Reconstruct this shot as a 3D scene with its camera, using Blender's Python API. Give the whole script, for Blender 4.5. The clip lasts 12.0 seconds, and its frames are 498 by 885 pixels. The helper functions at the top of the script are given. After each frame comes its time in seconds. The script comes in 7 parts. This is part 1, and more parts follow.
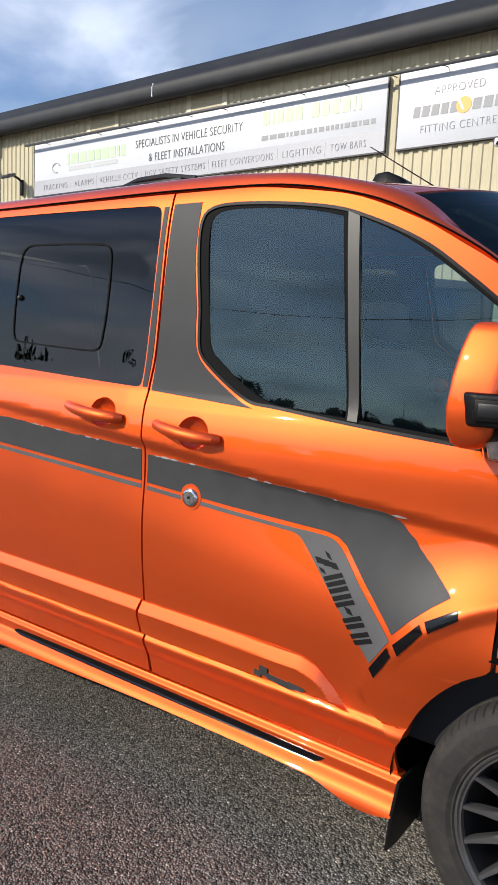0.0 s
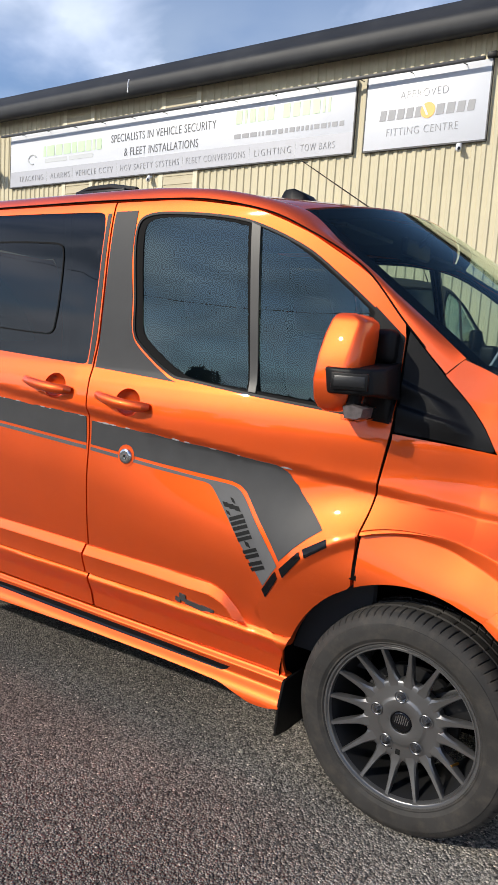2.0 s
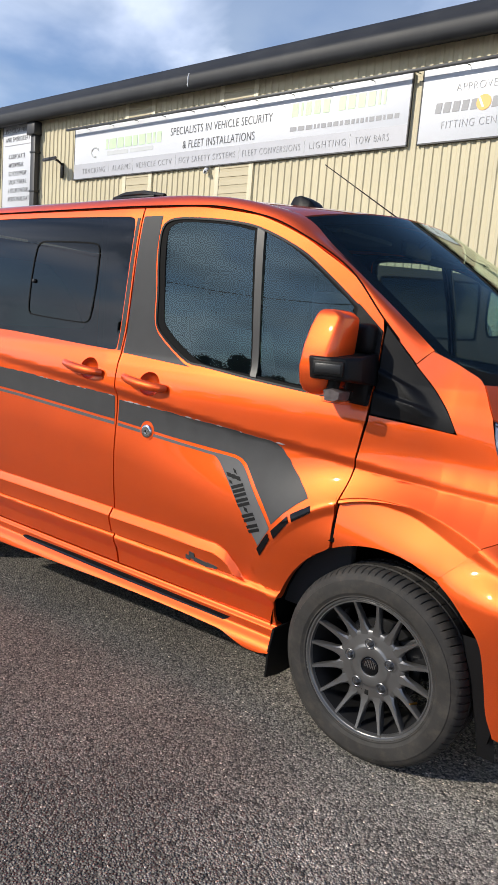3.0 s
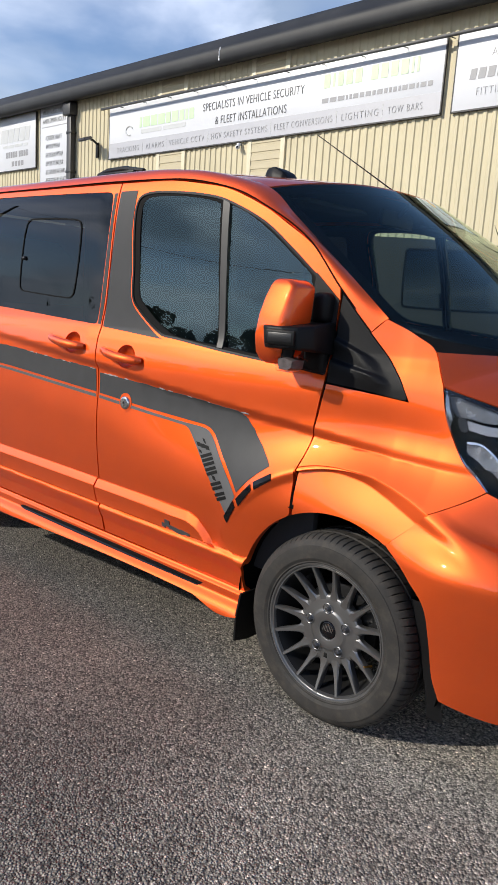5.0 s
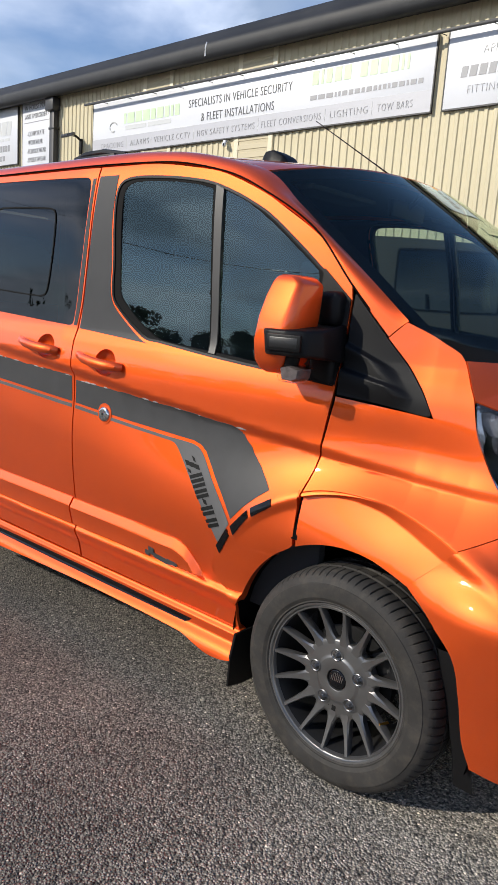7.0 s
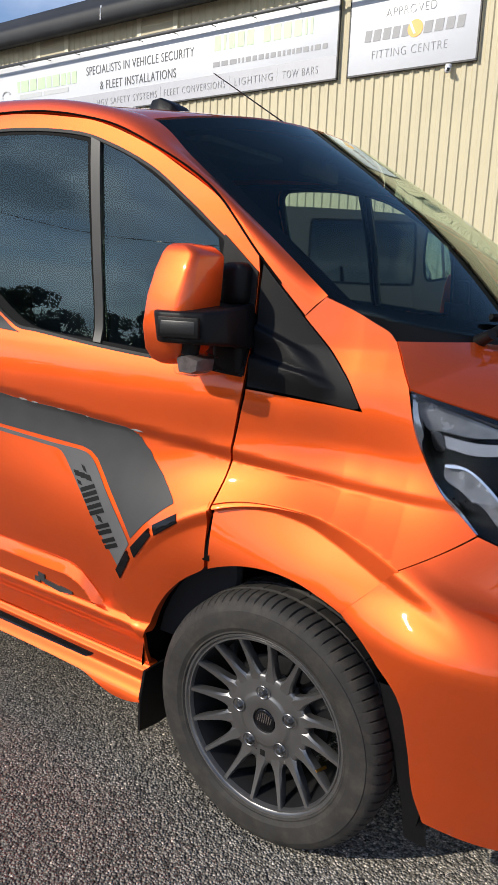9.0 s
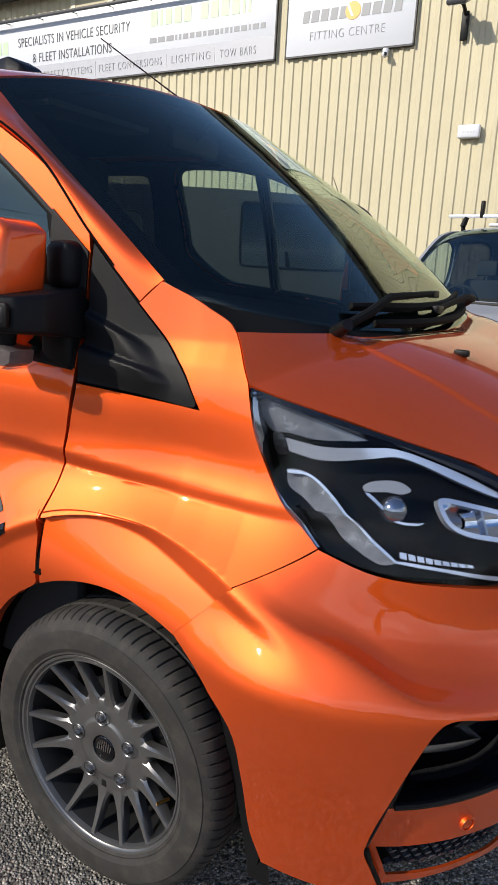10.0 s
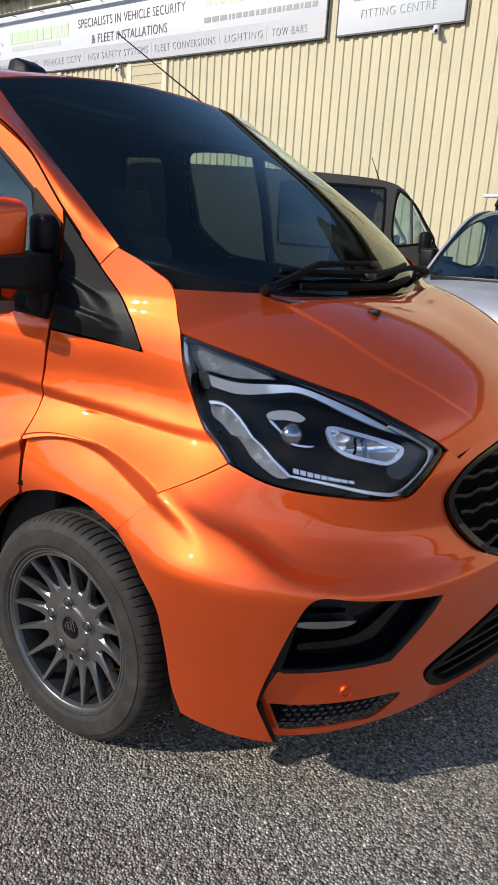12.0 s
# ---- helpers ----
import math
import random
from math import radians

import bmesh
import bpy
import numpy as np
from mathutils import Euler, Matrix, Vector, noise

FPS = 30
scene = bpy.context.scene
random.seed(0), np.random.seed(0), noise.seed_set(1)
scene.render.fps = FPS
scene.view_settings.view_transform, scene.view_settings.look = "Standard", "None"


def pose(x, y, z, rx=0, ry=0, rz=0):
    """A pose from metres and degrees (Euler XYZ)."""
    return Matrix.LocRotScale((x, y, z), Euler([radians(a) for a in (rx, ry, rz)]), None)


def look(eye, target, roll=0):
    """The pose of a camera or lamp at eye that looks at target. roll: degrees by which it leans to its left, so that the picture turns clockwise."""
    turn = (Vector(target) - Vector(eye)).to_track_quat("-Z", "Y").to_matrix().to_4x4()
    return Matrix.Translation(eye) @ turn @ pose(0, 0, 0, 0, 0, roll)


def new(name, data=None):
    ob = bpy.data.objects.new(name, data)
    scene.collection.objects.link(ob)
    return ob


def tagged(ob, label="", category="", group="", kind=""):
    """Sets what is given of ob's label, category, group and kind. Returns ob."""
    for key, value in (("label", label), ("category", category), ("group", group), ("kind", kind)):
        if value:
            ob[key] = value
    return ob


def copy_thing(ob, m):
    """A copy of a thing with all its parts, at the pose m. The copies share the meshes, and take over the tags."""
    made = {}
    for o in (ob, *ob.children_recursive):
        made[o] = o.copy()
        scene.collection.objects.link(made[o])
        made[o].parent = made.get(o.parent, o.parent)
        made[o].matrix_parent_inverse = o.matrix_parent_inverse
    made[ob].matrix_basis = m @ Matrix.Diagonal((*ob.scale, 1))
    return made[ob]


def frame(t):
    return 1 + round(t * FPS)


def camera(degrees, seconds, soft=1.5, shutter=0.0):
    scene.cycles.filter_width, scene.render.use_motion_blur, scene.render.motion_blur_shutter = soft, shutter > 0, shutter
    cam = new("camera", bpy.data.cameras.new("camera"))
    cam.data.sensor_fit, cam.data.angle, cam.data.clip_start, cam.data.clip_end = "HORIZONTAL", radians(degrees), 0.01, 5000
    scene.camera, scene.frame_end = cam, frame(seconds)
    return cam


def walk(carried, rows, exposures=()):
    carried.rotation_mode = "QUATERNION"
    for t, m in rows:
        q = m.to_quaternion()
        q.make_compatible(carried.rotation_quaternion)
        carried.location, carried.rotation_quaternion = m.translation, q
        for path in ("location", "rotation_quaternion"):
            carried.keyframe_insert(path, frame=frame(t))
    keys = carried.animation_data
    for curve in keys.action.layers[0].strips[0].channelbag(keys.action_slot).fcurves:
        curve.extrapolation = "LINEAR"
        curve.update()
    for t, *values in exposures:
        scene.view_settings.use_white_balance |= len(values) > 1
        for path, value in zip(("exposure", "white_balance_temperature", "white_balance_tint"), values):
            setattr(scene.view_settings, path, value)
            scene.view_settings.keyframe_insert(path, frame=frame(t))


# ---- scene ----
cam = camera(38.4, 12.0)
PATH = [
    (0, (0.26, -2.574, 1.444), (-0.897, -0.964, 1.176), 2.7),
    (0.5, (0.225, -2.667, 1.443), (-0.859, -1.007, 1.181), 2.8),
    (1, (0.322, -2.714, 1.444), (-0.73, -1.034, 1.184), 3.0),
    (1.5, (0.511, -2.764, 1.43), (-0.55, -1.089, 1.166), 3.3),
    (2, (0.689, -2.84, 1.421), (-0.414, -1.195, 1.143), 3.7),
    (2.5, (0.895, -2.953, 1.419), (-0.265, -1.351, 1.125), 4.2),
    (3, (1.051, -3.0, 1.439), (-0.173, -1.45, 1.123), 4.6),
    (3.5, (1.24, -2.956, 1.425), (-0.037, -1.453, 1.094), 4.6),
    (3.7, (1.319, -2.906, 1.425), (0.014, -1.429, 1.084), 4.4),
    (5.3, (1.308, -2.849, 1.437), (-0.001, -1.386, 1.051), 3.7),
    (5.5, (1.252, -2.85, 1.421), (-0.044, -1.372, 1.052), 3.9),
    (6, (1.179, -2.827, 1.429), (-0.094, -1.33, 1.056), 4.1),
    (6.5, (1.129, -2.76, 1.43), (-0.142, -1.262, 1.054), 4.1),
    (6.7, (1.097, -2.703, 1.431), (-0.181, -1.211, 1.054), 4.1),
    (8.3, (0.908, -2.465, 1.429), (-0.327, -0.943, 1.03), 2.3),
    (8.5, (0.88, -2.451, 1.438), (-0.317, -0.902, 1.029), 2.4),
    (9, (0.872, -2.309, 1.432), (-0.228, -0.695, 1.001), 2.3),
    (9.5, (0.911, -2.09, 1.44), (-0.111, -0.43, 0.993), 2.5),
    (10, (0.992, -2.021, 1.44), (0.015, -0.339, 0.976), 3.2),
    (10.5, (1.129, -2.067, 1.435), (0.149, -0.387, 0.965), 3.7),
    (11, (1.215, -2.115, 1.446), (0.208, -0.455, 0.964), 4.0),
    (11.5, (1.304, -2.137, 1.451), (0.254, -0.511, 0.949), 4.1),
    (12, (1.448, -2.161, 1.432), (0.352, -0.572, 0.907), 3.8),
]
walk(cam, [(t, look(eye, target, roll)) for t, eye, target, roll in PATH])

# ---- sky, sun ----
SUN_FROM = Vector((-0.57, -0.98, 0.68)).normalized()
world = bpy.data.worlds.new("world")
scene.world = world
world.use_nodes = True
wn, wl = world.node_tree.nodes, world.node_tree.links
sky = wn.new("ShaderNodeTexSky")
sky.sky_type, sky.sun_disc = "NISHITA", False
sky.sun_elevation = math.asin(SUN_FROM.z)
sky.sun_rotation = math.atan2(SUN_FROM.x, SUN_FROM.y)
sky.air_density, sky.dust_density, sky.ozone_density = 1.2, 0.3, 3.0
# thin drifting cloud, stretched towards the horizon
wco = wn.new("ShaderNodeTexCoord")
wsep = wn.new("ShaderNodeSeparateXYZ")
wl.new(wco.outputs["Generated"], wsep.inputs[0])
wmax = wn.new("ShaderNodeMath")
wmax.operation, wmax.inputs[1].default_value = "MAXIMUM", 0.0
wl.new(wsep.outputs["Z"], wmax.inputs[0])
wadd = wn.new("ShaderNodeMath")
wadd.operation, wadd.inputs[1].default_value = "ADD", 0.18
wl.new(wmax.outputs[0], wadd.inputs[0])
wdiv = wn.new("ShaderNodeVectorMath")
wdiv.operation = "DIVIDE"
wcom = wn.new("ShaderNodeCombineXYZ")
for k in range(3):
    wl.new(wadd.outputs[0], wcom.inputs[k])
wl.new(wco.outputs["Generated"], wdiv.inputs[0])
wl.new(wcom.outputs[0], wdiv.inputs[1])
wno = wn.new("ShaderNodeTexNoise")
wno.inputs["Scale"].default_value, wno.inputs["Detail"].default_value, wno.inputs["Distortion"].default_value = 1.15, 6.0, 0.5
wno.inputs["Roughness"].default_value = 0.48
wl.new(wdiv.outputs[0], wno.inputs["Vector"])
wra = wn.new("ShaderNodeValToRGB")
wra.color_ramp.elements[0].position, wra.color_ramp.elements[1].position = 0.26, 0.60
wra.color_ramp.interpolation = "EASE"
wl.new(wno.outputs["Fac"], wra.inputs[0])
wcl = wn.new("ShaderNodeMath")
wcl.operation = "MULTIPLY"
wl.new(wra.outputs["Color"], wcl.inputs[0])
# the cloud thins out towards a clear deep blue zenith
whi = wn.new("ShaderNodeMapRange")
whi.interpolation_type = "SMOOTHSTEP"
whi.inputs[1].default_value, whi.inputs[2].default_value = 0.26, 0.52
whi.inputs[3].default_value, whi.inputs[4].default_value = 0.92, 0.0
wl.new(wmax.outputs[0], whi.inputs[0])
wl.new(whi.outputs[0], wcl.inputs[1])
wmix = wn.new("ShaderNodeMix")
wmix.data_type = "RGBA"
# grey bellies and whiter streaks in the cloud
wst = wn.new("ShaderNodeMapping")
wst.inputs["Scale"].default_value = (1.0, 1.0, 3.2)
wl.new(wco.outputs["Generated"], wst.inputs["Vector"])
wn2 = wn.new("ShaderNodeTexNoise")
wn2.inputs["Scale"].default_value, wn2.inputs["Detail"].default_value, wn2.inputs["Distortion"].default_value = 2.6, 5.0, 0.9
wl.new(wst.outputs[0], wn2.inputs["Vector"])
wtone = wn.new("ShaderNodeValToRGB")
wtone.color_ramp.elements[0].position, wtone.color_ramp.elements[0].color = 0.40, (4.2, 5.1, 6.6, 1)
wtone.color_ramp.elements[1].position, wtone.color_ramp.elements[1].color = 0.62, (11.0, 11.8, 13.6, 1)
wl.new(wn2.outputs["Fac"], wtone.inputs[0])
wl.new(wtone.outputs[0], wmix.inputs[7])
wl.new(wcl.outputs[0], wmix.inputs[0])
wtint = wn.new("ShaderNodeMix")
wtint.data_type, wtint.blend_type = "RGBA", "MULTIPLY"
wtint.inputs[0].default_value = 1.0
wtint.inputs[7].default_value = (0.92, 1.0, 1.20, 1)
wl.new(sky.outputs[0], wtint.inputs[6])
wl.new(wtint.outputs[2], wmix.inputs[6])
wl.new(wmix.outputs[2], wn["Background"].inputs["Color"])
wn["Background"].inputs["Strength"].default_value = 0.122

sun = new("sun", bpy.data.lights.new("sun", "SUN"))
sun.data.energy, sun.data.angle, sun.data.color = 4.7, radians(0.6), (1.0, 0.93, 0.80)
sun.matrix_world = look(SUN_FROM * 50, (0, 0, 0))

# ---- materials ----
def material(name, color, rough=0.5, metal=0.0, coat=0.0, vary=0.08, scale=6.0, bump=0.0, bump_scale=200.0, coat_rough=0.03, spec=0.5, dirt=None, rand=0.0, normal_coat=True):
    """A painted, plastic, metal or mineral surface with grain at two scales, in metres."""
    m = bpy.data.materials.new(name)
    m.use_nodes = True
    n, l = m.node_tree.nodes, m.node_tree.links
    b = n["Principled BSDF"]
    co = n.new("ShaderNodeTexCoord")
    big = n.new("ShaderNodeTexNoise")
    big.inputs["Scale"].default_value, big.inputs["Detail"].default_value = scale, 6
    l.new(co.outputs["Object"], big.inputs["Vector"])
    fine = n.new("ShaderNodeTexNoise")
    fine.inputs["Scale"].default_value, fine.inputs["Detail"].default_value = bump_scale, 3
    l.new(co.outputs["Object"], fine.inputs["Vector"])
    hsv = n.new("ShaderNodeHueSaturation")
    hsv.inputs["Color"].default_value = (*color, 1)
    mr = n.new("ShaderNodeMapRange")
    mr.inputs[1].default_value, mr.inputs[2].default_value = 0.3, 0.7
    mr.inputs[3].default_value, mr.inputs[4].default_value = 1 - vary, 1 + vary
    l.new(big.outputs["Fac"], mr.inputs[0])
    last = mr.outputs[0]
    if rand:
        info = n.new("ShaderNodeObjectInfo")
        mr2 = n.new("ShaderNodeMapRange")
        mr2.inputs[3].default_value, mr2.inputs[4].default_value = 1 - rand, 1 + rand
        l.new(info.outputs["Random"], mr2.inputs[0])
        mul = n.new("ShaderNodeMath")
        mul.operation = "MULTIPLY"
        l.new(last, mul.inputs[0])
        l.new(mr2.outputs[0], mul.inputs[1])
        last = mul.outputs[0]
    l.new(last, hsv.inputs["Value"])
    out = hsv.outputs[0]
    if dirt:
        mx = n.new("ShaderNodeMix")
        mx.data_type = "RGBA"
        mx.inputs[7].default_value = (*dirt[0], 1)
        d = n.new("ShaderNodeTexNoise")
        d.inputs["Scale"].default_value, d.inputs["Detail"].default_value, d.inputs["Roughness"].default_value = dirt[1], 9, 0.65
        l.new(co.outputs["Object"], d.inputs["Vector"])
        r = n.new("ShaderNodeMapRange")
        r.inputs[1].default_value, r.inputs[2].default_value, r.inputs[4].default_value = 0.48, 0.72, dirt[2]
        l.new(d.outputs["Fac"], r.inputs[0])
        l.new(r.outputs[0], mx.inputs[0])
        l.new(out, mx.inputs[6])
        out = mx.outputs[2]
    l.new(out, b.inputs["Base Color"])
    rr = n.new("ShaderNodeMapRange")
    rr.inputs[3].default_value, rr.inputs[4].default_value = max(0.0, rough - 0.06), rough + 0.06
    l.new(big.outputs["Fac"], rr.inputs[0])
    l.new(rr.outputs[0], b.inputs["Roughness"])
    b.inputs["Metallic"].default_value, b.inputs["Coat Weight"].default_value, b.inputs["Coat Roughness"].default_value = metal, coat, coat_rough
    b.inputs["Specular IOR Level"].default_value = spec
    if bump:
        bp = n.new("ShaderNodeBump")
        bp.inputs["Strength"].default_value, bp.inputs["Distance"].default_value = 1.0, bump
        l.new(fine.outputs["Fac"], bp.inputs["Height"])
        l.new(bp.outputs[0], b.inputs["Normal"])
    return m


def glass(name, tint, rough=0.0, ior=1.5, sheen=(1, 1, 1)):
    """A thin pane: tinted see-through, with the gloss of glass."""
    m = bpy.data.materials.new(name)
    m.use_nodes = True
    n, l = m.node_tree.nodes, m.node_tree.links
    n.remove(n["Principled BSDF"])
    t, g, mix, lw = n.new("ShaderNodeBsdfTransparent"), n.new("ShaderNodeBsdfGlossy"), n.new("ShaderNodeMixShader"), n.new("ShaderNodeLayerWeight")
    t.inputs["Color"].default_value = (*tint, 1)
    g.inputs["Roughness"].default_value = rough
    g.inputs["Color"].default_value = (*sheen, 1)
    lw.inputs["Blend"].default_value = 0.5
    r0 = ((ior - 1) / (ior + 1)) ** 2
    pw, ma = n.new("ShaderNodeMath"), n.new("ShaderNodeMath")
    pw.operation, pw.inputs[1].default_value = "POWER", 5.0
    ma.operation, ma.inputs[1].default_value, ma.inputs[2].default_value = "MULTIPLY_ADD", 1 - r0, r0
    l.new(lw.outputs["Facing"], pw.inputs[0])
    l.new(pw.outputs[0], ma.inputs[0])
    l.new(ma.outputs[0], mix.inputs[0])
    l.new(t.outputs[0], mix.inputs[1])
    l.new(g.outputs[0], mix.inputs[2])
    l.new(mix.outputs[0], n["Material Output"].inputs["Surface"])
    return m


def paint(name, color, flake_color):
    """Metallic clear-coated car paint: flake sparkle under a glossy coat."""
    m = material(name, color, rough=0.51, metal=0.83, coat=1.0, vary=0.03, scale=3.0, coat_rough=0.02)
    n, l = m.node_tree.nodes, m.node_tree.links
    b = n["Principled BSDF"]
    co = n["Texture Coordinate"]
    v = n.new("ShaderNodeTexVoronoi")
    v.inputs["Scale"].default_value = 1500
    l.new(co.outputs["Object"], v.inputs["Vector"])
    mx = n.new("ShaderNodeMix")
    mx.data_type = "RGBA"
    mx.inputs[7].default_value = (*flake_color, 1)
    sep = n.new("ShaderNodeSeparateColor")
    l.new(v.outputs["Color"], sep.inputs[0])
    mr = n.new("ShaderNodeMapRange")
    mr.inputs[1].default_value, mr.inputs[4].default_value = 0.6, 0.5
    l.new(sep.outputs[0], mr.inputs[0])
    l.new(mr.outputs[0], mx.inputs[0])
    l.new(b.inputs["Base Color"].links[0].from_socket, mx.inputs[6])
    l.new(mx.outputs[2], b.inputs["Base Color"])
    b.inputs["Coat IOR"].default_value = 1.53
    # a trace of orange peel in the coat
    no = n.new("ShaderNodeTexNoise")
    no.inputs["Scale"].default_value = 45
    l.new(co.outputs["Object"], no.inputs["Vector"])
    bp = n.new("ShaderNodeBump")
    bp.inputs["Distance"].default_value = 0.00004
    l.new(no.outputs["Fac"], bp.inputs["Height"])
    l.new(bp.outputs[0], b.inputs["Coat Normal"])
    return m


def asphalt():
    m = material("asphalt", (0.190, 0.180, 0.167), rough=0.8, vary=0.25, scale=0.7, spec=0.35)
    n, l = m.node_tree.nodes, m.node_tree.links
    b, co = n["Principled BSDF"], n["Texture Coordinate"]
    v = n.new("ShaderNodeTexVoronoi")
    v.inputs["Scale"].default_value = 135
    l.new(co.outputs["Object"], v.inputs["Vector"])
    sep = n.new("ShaderNodeSeparateColor")
    l.new(v.outputs["Color"], sep.inputs[0])
    ramp = n.new("ShaderNodeValToRGB")
    els = ramp.color_ramp.elements
    els[0].color, els[1].color = (0.24, 0.236, 0.232, 1), (1.9, 1.85, 1.75, 1)
    e = els.new(0.86)
    e.color = (1.75, 1.68, 1.56, 1)
    e2 = els.new(0.985)
    e2.color = (2.1, 2.0, 1.9, 1)
    els[-1].color = (4.5, 4.2, 3.8, 1)
    l.new(sep.outputs[0], ramp.inputs[0])
    # the yard turns paler towards positive x, its edge broken by noise
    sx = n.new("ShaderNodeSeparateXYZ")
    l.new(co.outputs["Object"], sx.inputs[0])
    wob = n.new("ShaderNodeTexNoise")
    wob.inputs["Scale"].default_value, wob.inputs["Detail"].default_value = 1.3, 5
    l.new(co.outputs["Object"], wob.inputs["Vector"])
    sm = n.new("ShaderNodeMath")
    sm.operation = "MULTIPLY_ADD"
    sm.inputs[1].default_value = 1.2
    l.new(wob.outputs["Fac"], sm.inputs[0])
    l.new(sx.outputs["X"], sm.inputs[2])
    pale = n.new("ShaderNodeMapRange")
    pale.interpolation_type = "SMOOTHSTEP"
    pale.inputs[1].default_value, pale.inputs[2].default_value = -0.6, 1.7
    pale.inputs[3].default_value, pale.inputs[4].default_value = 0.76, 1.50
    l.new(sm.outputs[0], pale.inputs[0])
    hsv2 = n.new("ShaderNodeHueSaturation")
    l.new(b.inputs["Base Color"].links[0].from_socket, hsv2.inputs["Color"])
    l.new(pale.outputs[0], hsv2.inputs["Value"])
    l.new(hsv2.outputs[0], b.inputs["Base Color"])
    mx = n.new("ShaderNodeMix")
    mx.data_type, mx.blend_type = "RGBA", "MULTIPLY"
    mx.inputs[0].default_value = 1.0
    l.new(b.inputs["Base Color"].links[0].from_socket, mx.inputs[6])
    l.new(ramp.outputs[0], mx.inputs[7])
    l.new(mx.outputs[2], b.inputs["Base Color"])
    # dark binder between the stones
    gap = n.new("ShaderNodeMapRange")
    gap.inputs[1].default_value, gap.inputs[2].default_value = 0.38, 0.72
    gap.inputs[3].default_value, gap.inputs[4].default_value = 1.0, 0.55
    l.new(v.outputs["Distance"], gap.inputs[0])
    hsv3 = n.new("ShaderNodeHueSaturation")
    l.new(b.inputs["Base Color"].links[0].from_socket, hsv3.inputs["Color"])
    l.new(gap.outputs[0], hsv3.inputs["Value"])
    l.new(hsv3.outputs[0], b.inputs["Base Color"])
    mr = n.new("ShaderNodeMapRange")
    mr.inputs[1].default_value, mr.inputs[2].default_value = 0.0, 0.75
    mr.inputs[3].default_value, mr.inputs[4].default_value = 1.0, 0.0
    l.new(v.outputs["Distance"], mr.inputs[0])
    big = n.new("ShaderNodeTexNoise")
    big.inputs["Scale"].default_value, big.inputs["Detail"].default_value = 38, 4
    l.new(co.outputs["Object"], big.inputs["Vector"])
    ad = n.new("ShaderNodeMath")
    ad.operation = "MULTIPLY_ADD"
    l.new(big.outputs["Fac"], ad.inputs[0])
    ad.inputs[1].default_value = 1.1
    l.new(mr.outputs[0], ad.inputs[2])
    bp = n.new("ShaderNodeBump")
    bp.inputs["Distance"].default_value = 0.0065
    l.new(ad.outputs[0], bp.inputs["Height"])
    l.new(bp.outputs[0], b.inputs["Normal"])
    return m


ORANGE = paint("orange_paint", (0.79, 0.096, 0.008), (0.90, 0.150, 0.02))
BLACK = material("black_trim", (0.007, 0.007, 0.008), rough=0.42, vary=0.2, bump=0.0002, bump_scale=900)
GLOSS = material("gloss_black", (0.004, 0.004, 0.005), rough=0.10, vary=0.2, spec=0.35)
SATIN = material("satin_black_plastic", (0.0045, 0.0045, 0.005), rough=0.46, spec=0.2, vary=0.15, bump=0.0004, bump_scale=700)
DARK = material("black_underbody", (0.004, 0.004, 0.004), rough=0.9, vary=0.3, spec=0.05)
FRIT = material("black_glass_border", (0.003, 0.003, 0.004), rough=0.8, vary=0.1, spec=0.0)
RUBBER = material("rubber_seal", (0.006, 0.006, 0.006), rough=0.75, vary=0.2, spec=0.12)
BAR = material("window_bar_grey", (0.024, 0.023, 0.023), rough=0.45, vary=0.1, spec=0.4)
TYRE = material("tyre_rubber", (0.034, 0.032, 0.030), rough=0.66, vary=0.2, scale=14, spec=0.18, dirt=((0.085, 0.072, 0.058), 22.0, 0.45), bump=0.0004, bump_scale=300)
ALLOY = material("anthracite_alloy", (0.19, 0.187, 0.185), rough=0.34, metal=0.80, vary=0.05, scale=20)
STEEL = material("polished_steel", (0.62, 0.61, 0.60), rough=0.14, metal=1.0, vary=0.06, scale=30)
# wheel metal darkened to put the shade behind the spokes into its colour
WHEEL_SHADE = material("shaded_wheel_metal", (0.014, 0.014, 0.015), rough=0.5, metal=0.3, vary=0.1, scale=20)
NUT = material("dull_steel", (0.15, 0.15, 0.155), rough=0.34, metal=0.9, vary=0.1, scale=60)
BRASS = material("brass", (0.75, 0.42, 0.10), rough=0.3, metal=1.0)
DECAL = material("graphite_vinyl", (0.041, 0.041, 0.042), rough=0.55, vary=0.12, scale=12, spec=0.35)
DECAL_LIGHT = material("grey_vinyl", (0.095, 0.094, 0.096), rough=0.5, vary=0.10, scale=12, spec=0.4)
DECAL_PILLAR = material("pillar_vinyl", (0.040, 0.040, 0.041), rough=0.55, vary=0.08, scale=9, spec=0.25)
DECAL_PALE = material("worn_vinyl_edge", (0.34, 0.33, 0.32), rough=0.6, vary=0.2, scale=40)
INK = material("black_vinyl", (0.008, 0.008, 0.008), rough=0.6, spec=0.2)
PRIVACY = glass("privacy_glass", (0.07, 0.075, 0.08), ior=1.56)
CLEAR = glass("door_glass", (0.66, 0.75, 0.73), ior=1.95, sheen=(0.72, 0.93, 0.95))
SCREEN = glass("windscreen_glass", (0.62, 0.74, 0.70), ior=1.60, sheen=(0.90, 1.0, 0.90))
LENS = glass("headlight_lens", (0.94, 0.96, 0.98), ior=1.30)
TURN = material("pale_lamp_plastic", (0.25, 0.265, 0.30), rough=0.26, metal=0.55, vary=0.30, scale=34)
GUIDE = material("light_guide", (0.58, 0.63, 0.74), rough=0.20, metal=0.72, vary=0.05, scale=30)
